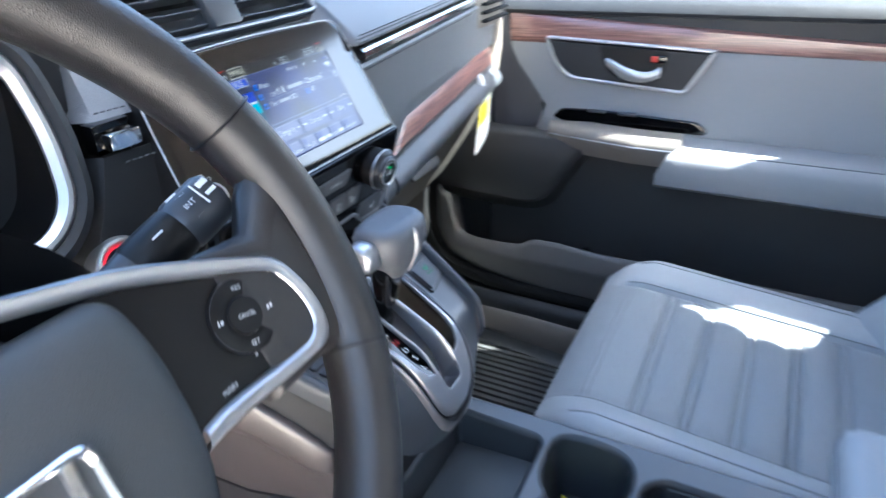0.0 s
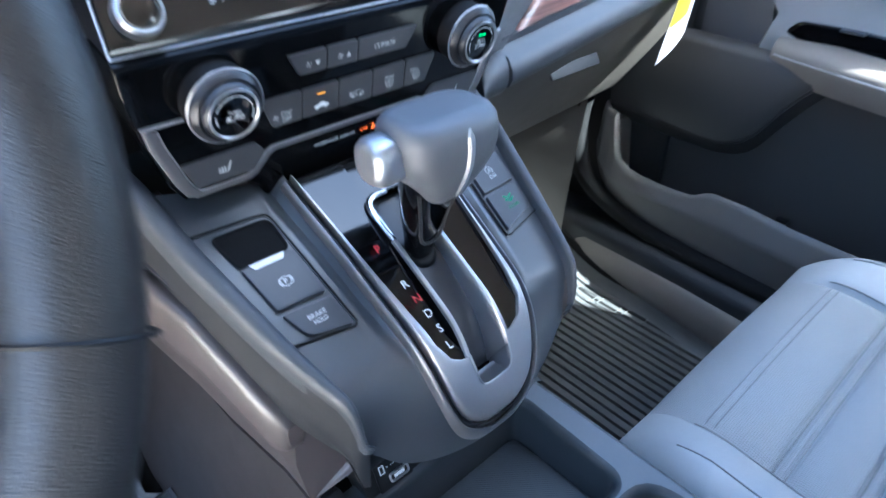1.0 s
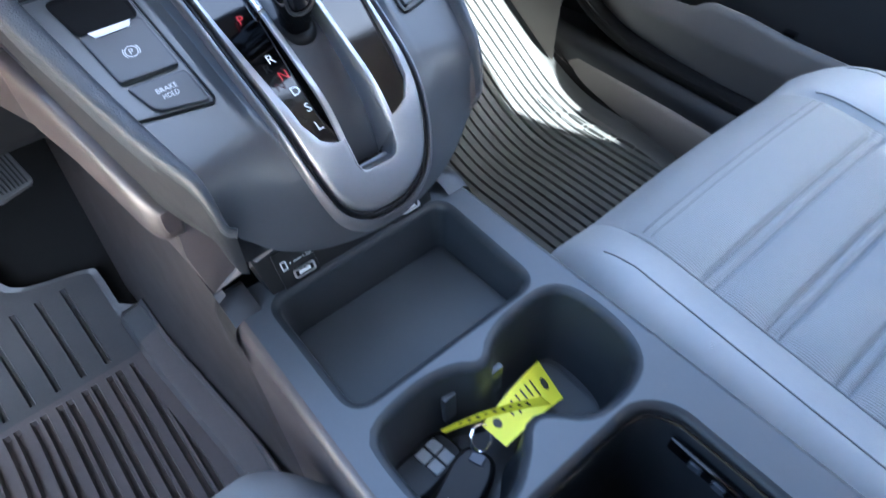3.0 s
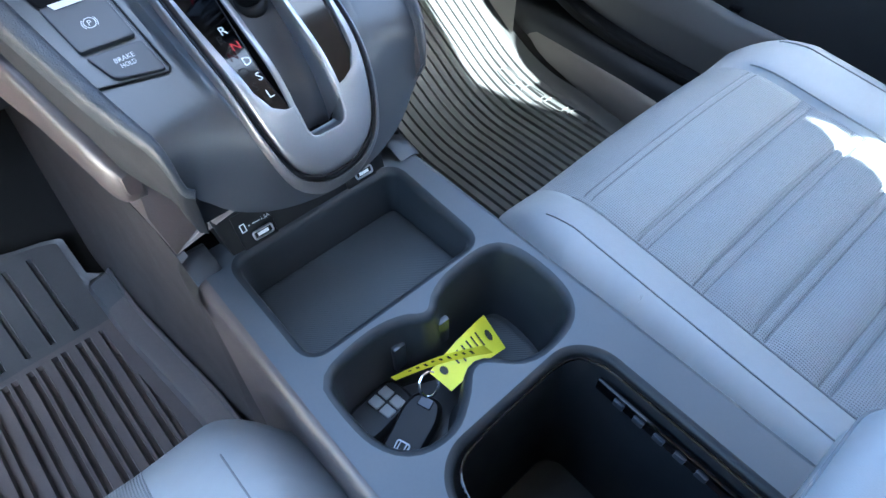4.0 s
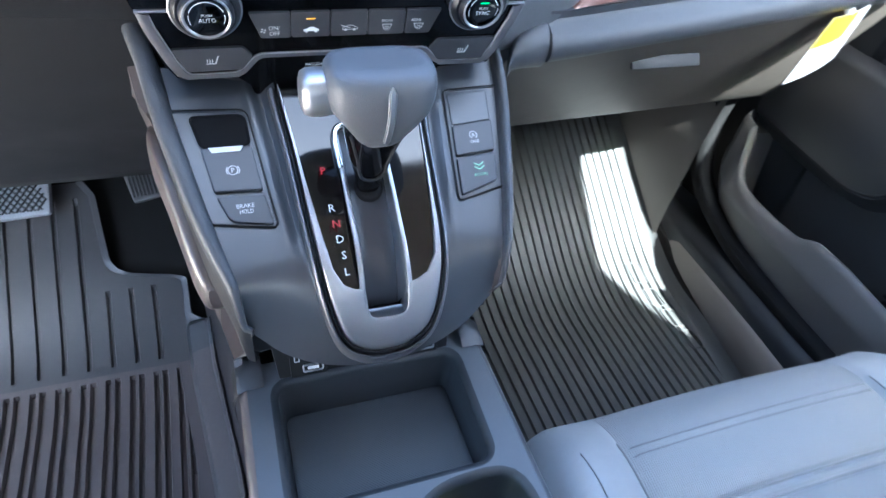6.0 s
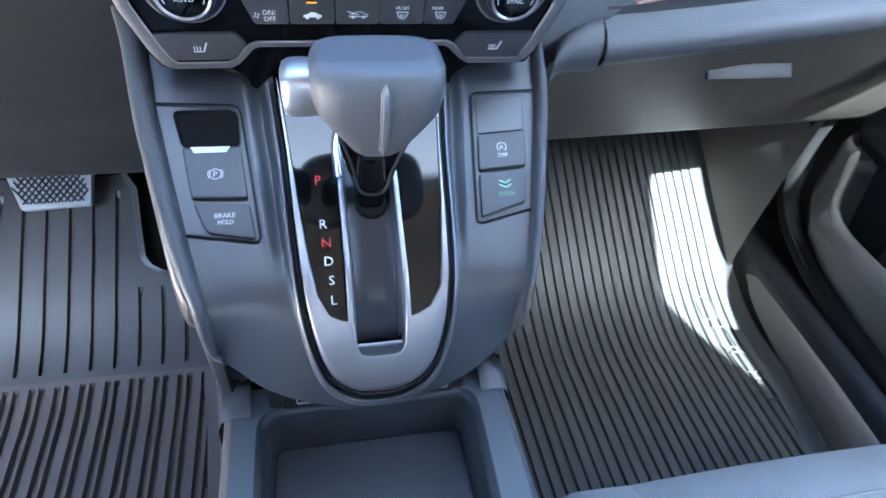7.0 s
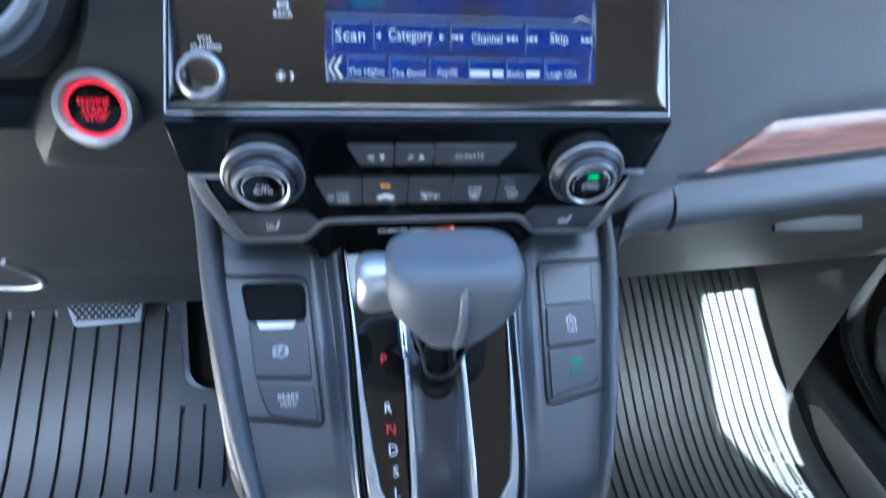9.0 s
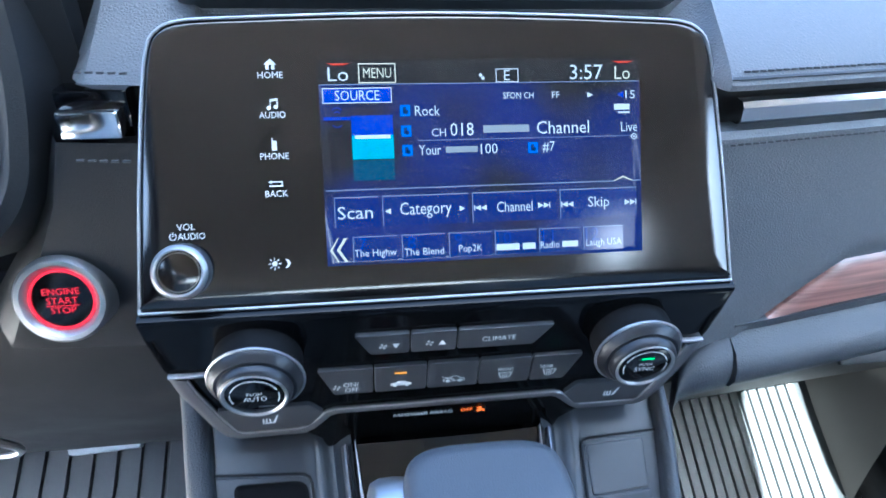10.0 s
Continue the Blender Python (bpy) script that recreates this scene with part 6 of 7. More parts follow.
    flat(hoop(0.1185, -0.0365, 0.0022, 0.0005, 14) + [rect(0.1150, -0.0372, 0.1158, -0.0352), rect(0.1160, -0.0352, 0.1168, -0.0332), rect(0.1208, -0.0352, 0.1214, -0.0332)], W, 0.0058, LIT, w, "lane_symbol")
    # emblem: a plain bright loop with two bars
    e = round_poly([(-0.026, -0.015), (0.026, -0.015), (0.021, -0.058), (-0.021, -0.058)], 0.009, 6)
    em = mesh_part("emblem", *ring_slab(e, inset(e, 0.0032), 0.016, 0.0225, W, 0.0012), CHROME, w, "bright chrome emblem")
    for s in (1, -1):
        bar = np.array([(s * 0.0135, -0.018), (s * 0.0185, -0.018), (s * 0.0125, -0.055), (s * 0.0085, -0.055)])
        mesh_part("bar", *slab(bar, 0.016, 0.0215, W, 0.0008), CHROME, em)
    mesh_part("badge_ground", *slab(inset(e, 0.002), 0.012, 0.0178, W, 0.001), PIANO, em)

    # column shroud and the wiper stalk
    c = thing("steering_column", (-0.3546, -0.03, 0.55), "black steering column shroud behind the wheel", "steering column")
    rings = []
    for h, a, b in ((-0.035, 0.052, 0.05), (-0.06, 0.06, 0.058), (-0.1, 0.068, 0.062), (-0.2, 0.075, 0.065)):
        rings.append([W @ Vector((a * math.copysign(abs(math.cos(t)) ** 0.7, math.cos(t)), -0.02 + b * math.copysign(abs(math.sin(t)) ** 0.7, math.sin(t)), h)) for t in np.linspace(0, 2 * math.pi, 32, endpoint=False)])
    mesh_part("shroud", *loft(rings, True, True, True), HARD, c)
    s = thing("wiper_stalk", (-0.25, -0.09, 0.66), "black wiper stalk with white symbols behind the wheel", "control stalk")
    p0, p1 = Vector((-0.300, -0.098, 0.668)), Vector((-0.209, -0.112, 0.708))
    ax = (p1 - p0).normalized()
    up = Vector((0, -0.55, 0.83))
    up = (up - ax * up.dot(ax)).normalized()
    SF = Matrix((((-up.cross(ax)).x, up.x, ax.x, p0.x), ((-up.cross(ax)).y, up.y, ax.y, p0.y), ((-up.cross(ax)).z, up.z, ax.z, p0.z), (0, 0, 0, 1)))
    ln = (p1 - p0).length
    mesh_part("stem", *lathe([(0.009, 0), (0.0105, ln * 0.3), (0.0118, ln * 0.5)], SF, 28, False), BUTTON, s)
    mesh_part("collar", *lathe([(0.0118, ln * 0.5), (0.0128, ln * 0.52), (0.0128, ln * 0.74), (0.0122, ln * 0.76)], SF, 28, False), DARK, s)
    mesh_part("tip", *lathe([(0.0122, ln * 0.76), (0.0132, ln * 0.78), (0.0132, ln * 0.97), (0.0118, ln), (0.0001, ln)], SF, 28), BUTTON, s)
    ff = Matrix.Translation(p0 + up * 0.0133) @ Matrix(((ax.x, up.cross(ax).x, up.x, 0), (ax.y, up.cross(ax).y, up.y, 0), (ax.z, up.cross(ax).z, up.z, 0), (0, 0, 0, 1)))
    for i, t in enumerate(("OFF", "INT", "ON")):
        words(t, 0.0027, (ln * 0.85, 0.0052 - i * 0.0052), ff, WHITE, s, None, lift=0.0004 - 0.0022 * ((1 - i) ** 2))
    for i, (x0, x1, y0, y1) in enumerate(((0.905, 0.915, -0.0062, 0.0062), (0.93, 0.985, 0.0018, 0.0048), (0.93, 0.985, -0.0032, -0.0012), (0.80, 0.86, 0.0085, 0.0105))):
        flat([rect(ln * x0, y0, ln * x1, y1)], ff, 0.0004 - 0.003 * (max(abs(y0), abs(y1)) / 0.0085) ** 2 if i == 3 else 0.0006, WHITE, s, "symbol")
    flat([rect(ln * 0.62, -0.0005, ln * 0.68, 0.0005)], ff, 0.0004, WHITE, s, "index_mark")


build_wheel()


# ---- passenger door ----
def build_door():
    d = thing("passenger_door", (0.74, -0.3, 0.1), "grey passenger door trim with wood strip and silver handle", "car door")
    ys = np.linspace(0.125, -1.0, 46)

    def front(z):
        return float(np.interp(z, (0.1, 0.3, 0.42, 0.488, 0.578, 0.70), (0.30, 0.22, 0.06, 0.04, 0.108, 0.13)))

    def skin(name, prof, m, label="", y1=-1.0, n=40):
        rings = []
        for s in np.linspace(0, 1, n):
            rings.append([(p[0], front(p[1]) * (1 - s) + y1 * s, p[1]) for p in prof])
        return mesh_part(name, *loft(rings, False), m, d, label)

    skin("belt_pad", [(0.79, 0.683), (0.765, 0.684), (0.745, 0.681), (0.732, 0.672), (0.727, 0.660), (0.730, 0.654), (0.738, 0.652)], HARD, "dark padded top of the door")
    # wood strip, narrowing backwards
    rings = []
    for s in np.linspace(0, 1, 40):
        y = 0.112 * (1 - s) - 1.0 * s
        t, b = 0.653 - 0.029 * min(1, s * 1.9), 0.604 - 0.004 * min(1, s * 1.9)
        rings.append([(x, y + 0.0, b + (t - b) * k) for x, k in ((0.738, 1.05), (0.731, 1.0), (0.728, 0.9), (0.7275, 0.5), (0.729, 0.1), (0.733, 0.0), (0.738, -0.05))])
    mesh_part("wood_strip", *loft(rings, False), WOOD, d, "dark glossy wood strip")
    skin("filler", [(0.737, 0.662), (0.736, 0.64), (0.735, 0.62)], HARD)
    skin("upper_panel", [(0.739, 0.618), (0.7345, 0.606), (0.733, 0.59), (0.734, 0.56), (0.735, 0.52), (0.733, 0.49), (0.728, 0.47), (0.73, 0.45), (0.735, 0.43)], DOORGREY, "light grey padded door panel")
    # door front edge
    skinf = [[(0.735, front(z), z), (0.76, front(z) + 0.01, z), (0.80, front(z) + 0.012, z)] for z in np.linspace(0.1, 0.69, 20)]
    mesh_part("front_edge", *loft(skinf, False), BEIGE, d)
    # lower panel and map pocket
    skin("lower_panel", [(0.735, 0.44), (0.742, 0.42), (0.748, 0.36), (0.75, 0.28), (0.752, 0.2), (0.75, 0.12)], DOORDARK, "black lower door panel")
    ptop = lambda y: float(np.interp(y, (-1.0, -0.088, -0.01, 0.036, 0.05, 0.062, 0.075, 0.108, 0.165, 0.19, 0.205, 0.215, 0.222, 0.23, 0.27), (0.216, 0.223, 0.2295, 0.228, 0.222, 0.213, 0.209, 0.206, 0.2055, 0.209, 0.217, 0.232, 0.262, 0.297, 0.3)))
    px = lambda y: float(np.interp(y, (-0.6, 0.0, 0.15, 0.22, 0.25, 0.262, 0.27), (0.672, 0.676, 0.678, 0.682, 0.688, 0.697, 0.712)))
    pbot = lambda y: float(np.interp(y, (-1.0, -0.014, 0.089, 0.181, 0.22, 0.241, 0.258, 0.27), (0.08, 0.085, 0.1, 0.118, 0.138, 0.158, 0.185, 0.22)))
    rings = []
    for y in list(np.linspace(-1.0, 0.02, 30)) + list(np.linspace(0.03, 0.19, 26)) + list(np.linspace(0.195, 0.27, 22)):
        t, x, b = ptop(y), px(y), pbot(y)
        fill = min(1, max(0, (y - 0.205) / 0.03))
        zi = 0.13 + (t - 0.022 - 0.13) * fill
        led = b + (t - b) * min(0.75, max(0.3, (0.18 - b) / max(0.01, t - b)))
        rings.append([(0.752, y, zi - 0.005), (x + 0.02, y, zi), (x + 0.011, y, t - 0.01), (x + 0.007, y, t - 0.002), (x + 0.002, y, t), (x - 0.003, y, t - 0.003), (x - 0.006, y, t - 0.01), (x - 0.0095, y, led + 0.008), (x - 0.0115, y, led), (x - 0.009, y, led - 0.007), (x - 0.003, y, b + (led - b) * 0.4), (x + 0.006, y, b + 0.004), (x + 0.03, y, b - 0.006), (0.755, y, b - 0.01)])
    mesh_part("map_pocket", *loft(rings, False, False, True), POCKET, d, "charcoal map pocket along the door")
    part("bottle_lug", box((0.744, -0.055, 0.194), (0.012, 0.018, 0.005), 0.0015), DARK, d)
    part("bottle_lug", box((0.745, -0.055, 0.184), (0.010, 0.013, 0.004), 0.0015), DARK, d)
    # rounded bulge under the pull handle, above the pocket
    low = lambda y: float(np.interp(y, (-0.06, -0.03, -0.008, 0.004, 0.017, 0.03, 0.046, 0.065, 0.087, 0.16, 0.26), (0.428, 0.393, 0.361, 0.34, 0.319, 0.305, 0.296, 0.2905, 0.288, 0.289, 0.293)))
    rings = []
    for y in np.linspace(0.265, -0.055, 44):
        z = low(y)
        soft = min(1, max(0, (y - 0.06) / 0.08))
        up = z + (0.44 - z) * 0.35
        rings.append([(0.742, y, 0.441), (0.715, y, 0.438), (0.7085, y, 0.43), (0.708, y, max(up, z + 0.012)), (0.711, y, z + 0.010), (0.7135 + 0.002 * soft, y, z + 0.0045), (0.718 + 0.003 * soft, y, z), (0.722 + 0.004 * soft, y, z - 0.003 - 0.004 * soft), (0.736, y, z - 0.014 - 0.01 * soft), (0.752, y, z - 0.03)])
    mesh_part("bulge", *loft(rings, False, True, True), DOORDARK, d, sharp=70)
    for dx, dz in ((0.7125, 0.0075), (0.7165, 0.0005)):
        edge = [(dx, y, low(y) + dz) for y in np.linspace(0.075, -0.045, 40)]
        mesh_part("bulge_ridge", *tube(edge, [0.0003 + 0.0011 * min(1, i / 12) for i in range(40)], 8), DOORDARK, d)
    # armrest
    rings = []
    for s in np.linspace(0, 1, 30):
        y = -0.183 - 0.62 * s
        k = min(1, s * 9) ** 0.5
        rings.append([(x, y - 0.03 * kk * (1 - min(1, s * 6)), z) for x, z, kk in ((0.736, 0.46, 1), (0.717, 0.454, 1), (0.691, 0.4505, 1), (0.676, 0.448, 0.9), (0.668, 0.4425, 0.6), (0.663, 0.432, 0.4), (0.662, 0.407, 0), (0.667, 0.386, 0), (0.682, 0.376, 0), (0.736, 0.372, 0))])
    mesh_part("armrest", *loft(rings, False, True, False), DOORGREY, d, "light grey padded armrest")
    mesh_part("armrest_seam", *tube([(0.6765, y, 0.4488) for y in np.linspace(-0.26, -0.8, 40)], 0.0007, 6), STITCH, d)
    # pull handle in front of it, with a black cup behind
    rings = []
    for s in np.linspace(0, 1, 30):
        y = 0.028 - 0.243 * s
        x = 0.713 - 0.031 * min(1, s * 1.5) ** 0.8
        rings.append([(x + a * 0.75, y, z - 0.012) for a, z in ((0.042, 0.479), (0.022, 0.475), (0.008, 0.470), (0.0, 0.4615), (-0.002, 0.452), (0.003, 0.445), (0.012, 0.43), (0.025, 0.418), (0.06, 0.412))])
    mesh_part("pull_handle", *loft(rings, False, True, True), BEIGE, d, "taupe pull handle")
    mesh_part("pull_ridge", *tube([(0.712 - 0.031 * min(1, s * 1.5) ** 0.8, 0.028 - 0.243 * s, 0.443) for s in np.linspace(0.02, 1, 30)], 0.0012, 8), SILVER, d)
    cup = round_poly([(0.025, 0.47), (0.01, 0.487), (-0.06, 0.49), (-0.235, 0.484), (-0.252, 0.47), (-0.245, 0.462), (0.0, 0.462)], 0.008, 5)
    DFm = basis((0.733, 0, 0), (0, 1, 0), (0, 0, 1), (-1, 0, 0))
    mesh_part("pull_cup", *slab(cup, -0.01, 0.006, DFm, 0.002), PIANO, d, "glossy black switch cup")
    for k in range(2):
        part("window_switch", box((0.722, -0.06 - k * 0.055, 0.4895), (0.012, 0.03, 0.004), 0.0012), BUTTON, d)
    # inner handle
    bez = round_poly([(0.046, 0.6175), (-0.250, 0.606), (-0.206, 0.53), (-0.002, 0.543), (0.026, 0.568)], [0.012, 0.004, 0.012, 0.02, 0.02], 6)
    mesh_part("handle_bezel", *ring_slab(bez, inset(bez, 0.006), -0.006, 0.0085, DFm, 0.002), SILVER, d, "satin silver bezel")
    mesh_part("handle_bowl", *slab(inset(bez, 0.0055), -0.006, 0.0062, DFm, 0.001), HARD, d)
    # black plate in place of the shade in the handle's finger hollow
    well = round_poly([(-0.055, 0.606), (-0.175, 0.6), (-0.168, 0.56), (-0.14, 0.546), (-0.07, 0.556)], [0.01, 0.008, 0.012, 0.02, 0.02], 6)
    mesh_part("finger_well_shade", *slab(well, 0, 0.0068, DFm, 0.0005), DARK, d)
    path = spline([(0.7285, -0.068, 0.578), (0.722, -0.083, 0.5715), (0.7165, -0.10, 0.5635), (0.715, -0.118, 0.559), (0.715, -0.135, 0.5575), (0.716, -0.15, 0.5605), (0.719, -0.163, 0.567)], 26)
    rings = []
    for i, p in enumerate(path):
        t = i / 25
        hh = 0.0065 + 0.004 * math.sin(math.pi * min(1, t * 1.2)) + 0.0035 * max(0, t - 0.6) * 2
        rings.append([(p[0] + 0.0038 * math.cos(a), p[1], p[2] + hh * math.sin(a)) for a in np.linspace(0, 2 * math.pi, 14, endpoint=False)])
    mesh_part("handle", *loft(rings, True, True, True), SILVER, d, "satin silver door handle", sharp=60)
    part("lock_tab", box((0.7245, -0.158, 0.587), (0.006, 0.024, 0.013), 0.002), PIANO, d)
    part("red_mark", box((0.7222, -0.151, 0.587), (0.003, 0.008, 0.01), 0.001), mat("red_paint", (0.5, 0.03, 0.02), 0.4, vary=0.05), d, "small red lock mark")
    # outer skin, so that no light leaks under the belt
    part("outer_skin", box((0.80, -0.38, 0.32), (0.02, 1.3, 0.74), 0.006), BODY, d)


build_door()


def build_driver_door():
    d = thing("driver_door", (-0.95, 0.25, 0.05), "light grey driver door trim, standing open", "car door")
    hinge, far = Vector((-0.80, 0.42, 0)), Vector((-1.74, 0.08, 0))
    ax = (far - hinge).normalized()
    M = basis(hinge, ax, (0, 0, 1), ax.cross(Vector((0, 0, 1))))
    if (M.to_3x3() @ Vector((0, 0, 1))).x < 0:
        M = basis(hinge, ax, (0, 0, 1), -ax.cross(Vector((0, 0, 1))))
    mesh_part("trim_panel", *slab(round_poly([(0, 0.1), (1.0, 0.1), (1.0, 0.68), (0, 0.68)], 0.04), -0.05, 0.0, M, 0.01), DOORGREY, d)
    mesh_part("armrest", *slab(round_poly([(0.25, 0.38), (0.9, 0.38), (0.9, 0.46), (0.25, 0.46)], 0.02), 0.0, 0.07, M, 0.01), DOORGREY, d)
    mesh_part("outer_skin", *slab(round_poly([(0, 0.02), (1.02, 0.02), (1.02, 0.7), (0, 0.7)], 0.04), -0.12, -0.06, M, 0.01), BODY, d)


build_driver_door()


# ---- seats ----
PIPE = mat("mid_grey_thread", (0.17, 0.178, 0.186), 0.8, vary=0.1)


def build_seat(s, label):
    t = thing("front_seat", (s * 0.345, -0.45, 0.0), label, "car seat", "front seats")
    cx = s * 0.345
    seams = (-0.262, -0.320, -0.378, -0.436, -0.494)

    def top(u, y):
        """Height of the cushion at u metres from its middle."""
        a = abs(u)
        z = 0.288 - 0.09 * max(0, -0.2 - y) + 0.0
        z += 0.006 * math.cos(min(1.57, a / 0.14 * 1.57))
        if a > 0.14:
            k = (a - 0.14) / 0.095
            z += 0.022 * math.sin(min(1, k) * 2.4) * min(1, max(0, (-0.135 - y) / 0.09)) - 0.085 * max(0, k - 0.45) ** 2
        # roll of the front edge
        f = max(0, (y + 0.228) / 0.10)
        z -= 0.055 * f ** 2.6
        if a < 0.142:
            for q in seams:
                z -= 0.004 * (math.exp(-((y - q - 0.0052) / 0.0022) ** 2) + math.exp(-((y - q + 0.0052) / 0.0022) ** 2)) + 0.0055 * math.exp(-((y - q) / 0.015) ** 2)
        z -= 0.006 * math.exp(-((a - 0.142) / 0.005) ** 2) * (1 if y < -0.2 else max(0, (-0.16 - y) / 0.04))
        return z

    ys = np.concatenate([np.linspace(-0.70, -0.52, 40), np.linspace(-0.518, -0.24, 190), np.linspace(-0.238, -0.148, 34)])
    us = np.concatenate([np.linspace(-0.235, -0.155, 14), np.linspace(-0.150, 0.150, 46), np.linspace(0.155, 0.235, 14)])
    front_y = lambda u: -0.012 * (u / 0.235) ** 2 * 0 - 0.03 * max(0, (abs(u) - 0.19) / 0.045) ** 2
    for nm, lo, hi, m in (("cushion_insert", -0.1455, 0.1455, PERF), ("bolster", -0.236, -0.1385, SEAT), ("bolster", 0.1385, 0.236, SEAT)):
        uu = [u for u in us if lo <= u <= hi]
        rings = []
        for u in uu:
            row = [(cx + u, y + (front_y(u) if y > -0.3 else 0), top(u, y)) for y in ys]
            y0, z0 = row[-1][1], row[-1][2]
            for dy, dz in ((0.004, -0.012), (0.005, -0.03), (0.0, -0.06), (-0.02, -0.1), (-0.05, -0.13)):
                row.append((cx + u, y0 + dy, z0 + dz))
            rings.append(row)
        if nm == "bolster":
            e = rings[-1] if lo > 0 else rings[0]
            o = 1 if lo > 0 else -1
            side = [[(p[0] + o * dx, p[1] - 0.002, p[2] + (dz if p[2] > 0.2 else dz * 0.5)) for p in e] for dx, dz in ((0.006, -0.006), (0.010, -0.02), (0.010, -0.06), (0.004, -0.12))]
            rings = rings + side if lo > 0 else side[::-1] + rings
        mesh_part(nm, *loft(rings, False), m, t, "", sharp=70)
    # piping along the bolsters
    for o in (1, -1):
        mesh_part("piping", *tube([(cx + o * 0.148, y, top(o * 0.148, y) + 0.0008) for y in np.linspace(-0.60, -0.19, 50)], 0.0008, 6), PIPE, t)
        mesh_part("outer_seam", *tube([(cx + o * (0.190 - 0.01 * max(0, (-0.25 - y))), y, top(o * 0.19, y) + 0.0004) for y in np.linspace(-0.66, -0.195, 50)], 0.0007, 6), PIPE, t)
    for q in seams[:-1]:
        for dy in (0.0052, -0.0052):
            mesh_part("cross_stitch", *tube([(cx + u, q + dy, top(u, q + dy) + 0.0001) for u in np.linspace(-0.138, 0.138, 50)], 0.0006, 6), PIPE, t)
    # double stitch lines across the front
    for y in (-0.196, -0.204):
        mesh_part("cross_seam", *tube([(cx + u, y, top(u, y) + 0.0003) for u in np.linspace(-0.14, 0.14, 50)], 0.0008, 6), PIPE, t)
    # backrest: insert and two forward bolsters, leaning back
    def back(u, h, f):
        return (cx + u, -0.575 - 0.59 * h + f, 0.26 + 0.80 * h)
    rings = []
    for h in np.linspace(0.0, 0.62, 30):
        row = []
        for u in np.linspace(-0.25, 0.25, 40):
            a = abs(u)
            u *= 1 - 0.35 * max(0, h - 0.2)
            f = 0.085 * math.exp(-((a - 0.195) / 0.05) ** 2) * (1 - 0.3 * h) + (-0.05 if a > 0.243 else 0)
            row.append(back(u, h, f))
        rings.append(row)
    mesh_part("backrest", *loft(rings, False), SEAT, t, "", sharp=70)
    rings2 = [[(p[0], p[1] - 0.13, p[2]) for p in (r[0], r[20], r[-1])] for r in rings]
    mesh_part("back_shell", *loft(rings2, False), HARD, t)
    mesh_part("back_edge", *loft([rings[-1], [(p[0], p[1] - 0.06, p[2] + 0.02) for p in rings[-1]], [(p[0], p[1] - 0.13, p[2]) for p in rings[-1]]], False), SEAT, t)
    hr = [[(cx + a * math.copysign(abs(math.cos(q)) ** 0.6, math.cos(q)), -0.99 + b * math.sin(q), z - 0.05) for q in np.linspace(0, 2 * math.pi, 28, endpoint=False)] for z, a, b in ((0.86, 0.1, 0.04), (0.88, 0.125, 0.05), (0.95, 0.13, 0.055), (1.02, 0.12, 0.05), (1.05, 0.09, 0.03))]
    mesh_part("head_restraint", *loft(hr, True, True, True), SEAT, t)
    # base and rails
    part("base", box((cx, -0.47, 0.1), (0.42, 0.46, 0.12), 0.02), HARD, t)
    for o in (1, -1):
        part("seat_rail", box((cx + o * 0.18, -0.42, 0.02), (0.04, 0.55, 0.045), 0.006), DARK, t)
    return t


build_seat(1, "light grey leather passenger seat with cross-stitched cushion")
build_seat(-1, "light grey leather driver seat with cross-stitched cushion")


# ---- floor mats and pedal ----
TOE = 0.64


def floor_z(y):
    if y < 0.14:
        return 0.0
    if y < 0.28:
        return (y - 0.14) ** 2 / 0.28 * TOE
    return (y - 0.21) * TOE


def grooved(edge_row, grooves, ys):
    """Rings of a mat along ys: edge_row(y) gives its side strip, grooves are (x, y0, y1, half width, depth) cut into the field."""
    rings = []
    for y in ys:
        row, stop = edge_row(y)
        field = []
        for x, y0, y1, hw, dp in grooves:
            k = min(1.0, max(0.0, (y - y0) / 0.002), max(0.0, (y1 - y) / 0.002))
            for dx, dz in ((-hw - 0.0009, 0), (-hw + 0.0003, -0.7), (-hw * 0.8, -1), (hw * 0.8, -1), (hw - 0.0003, -0.7), (hw + 0.0009, 0)):
                q = x(y) + dx
                live = k if q < stop[1] and q > stop[0] else 0.0
                field.append((min(max(q, stop[0]), stop[1]), y, floor_z(y) + dp * dz * live))
        rings.append((row, field))
    return rings


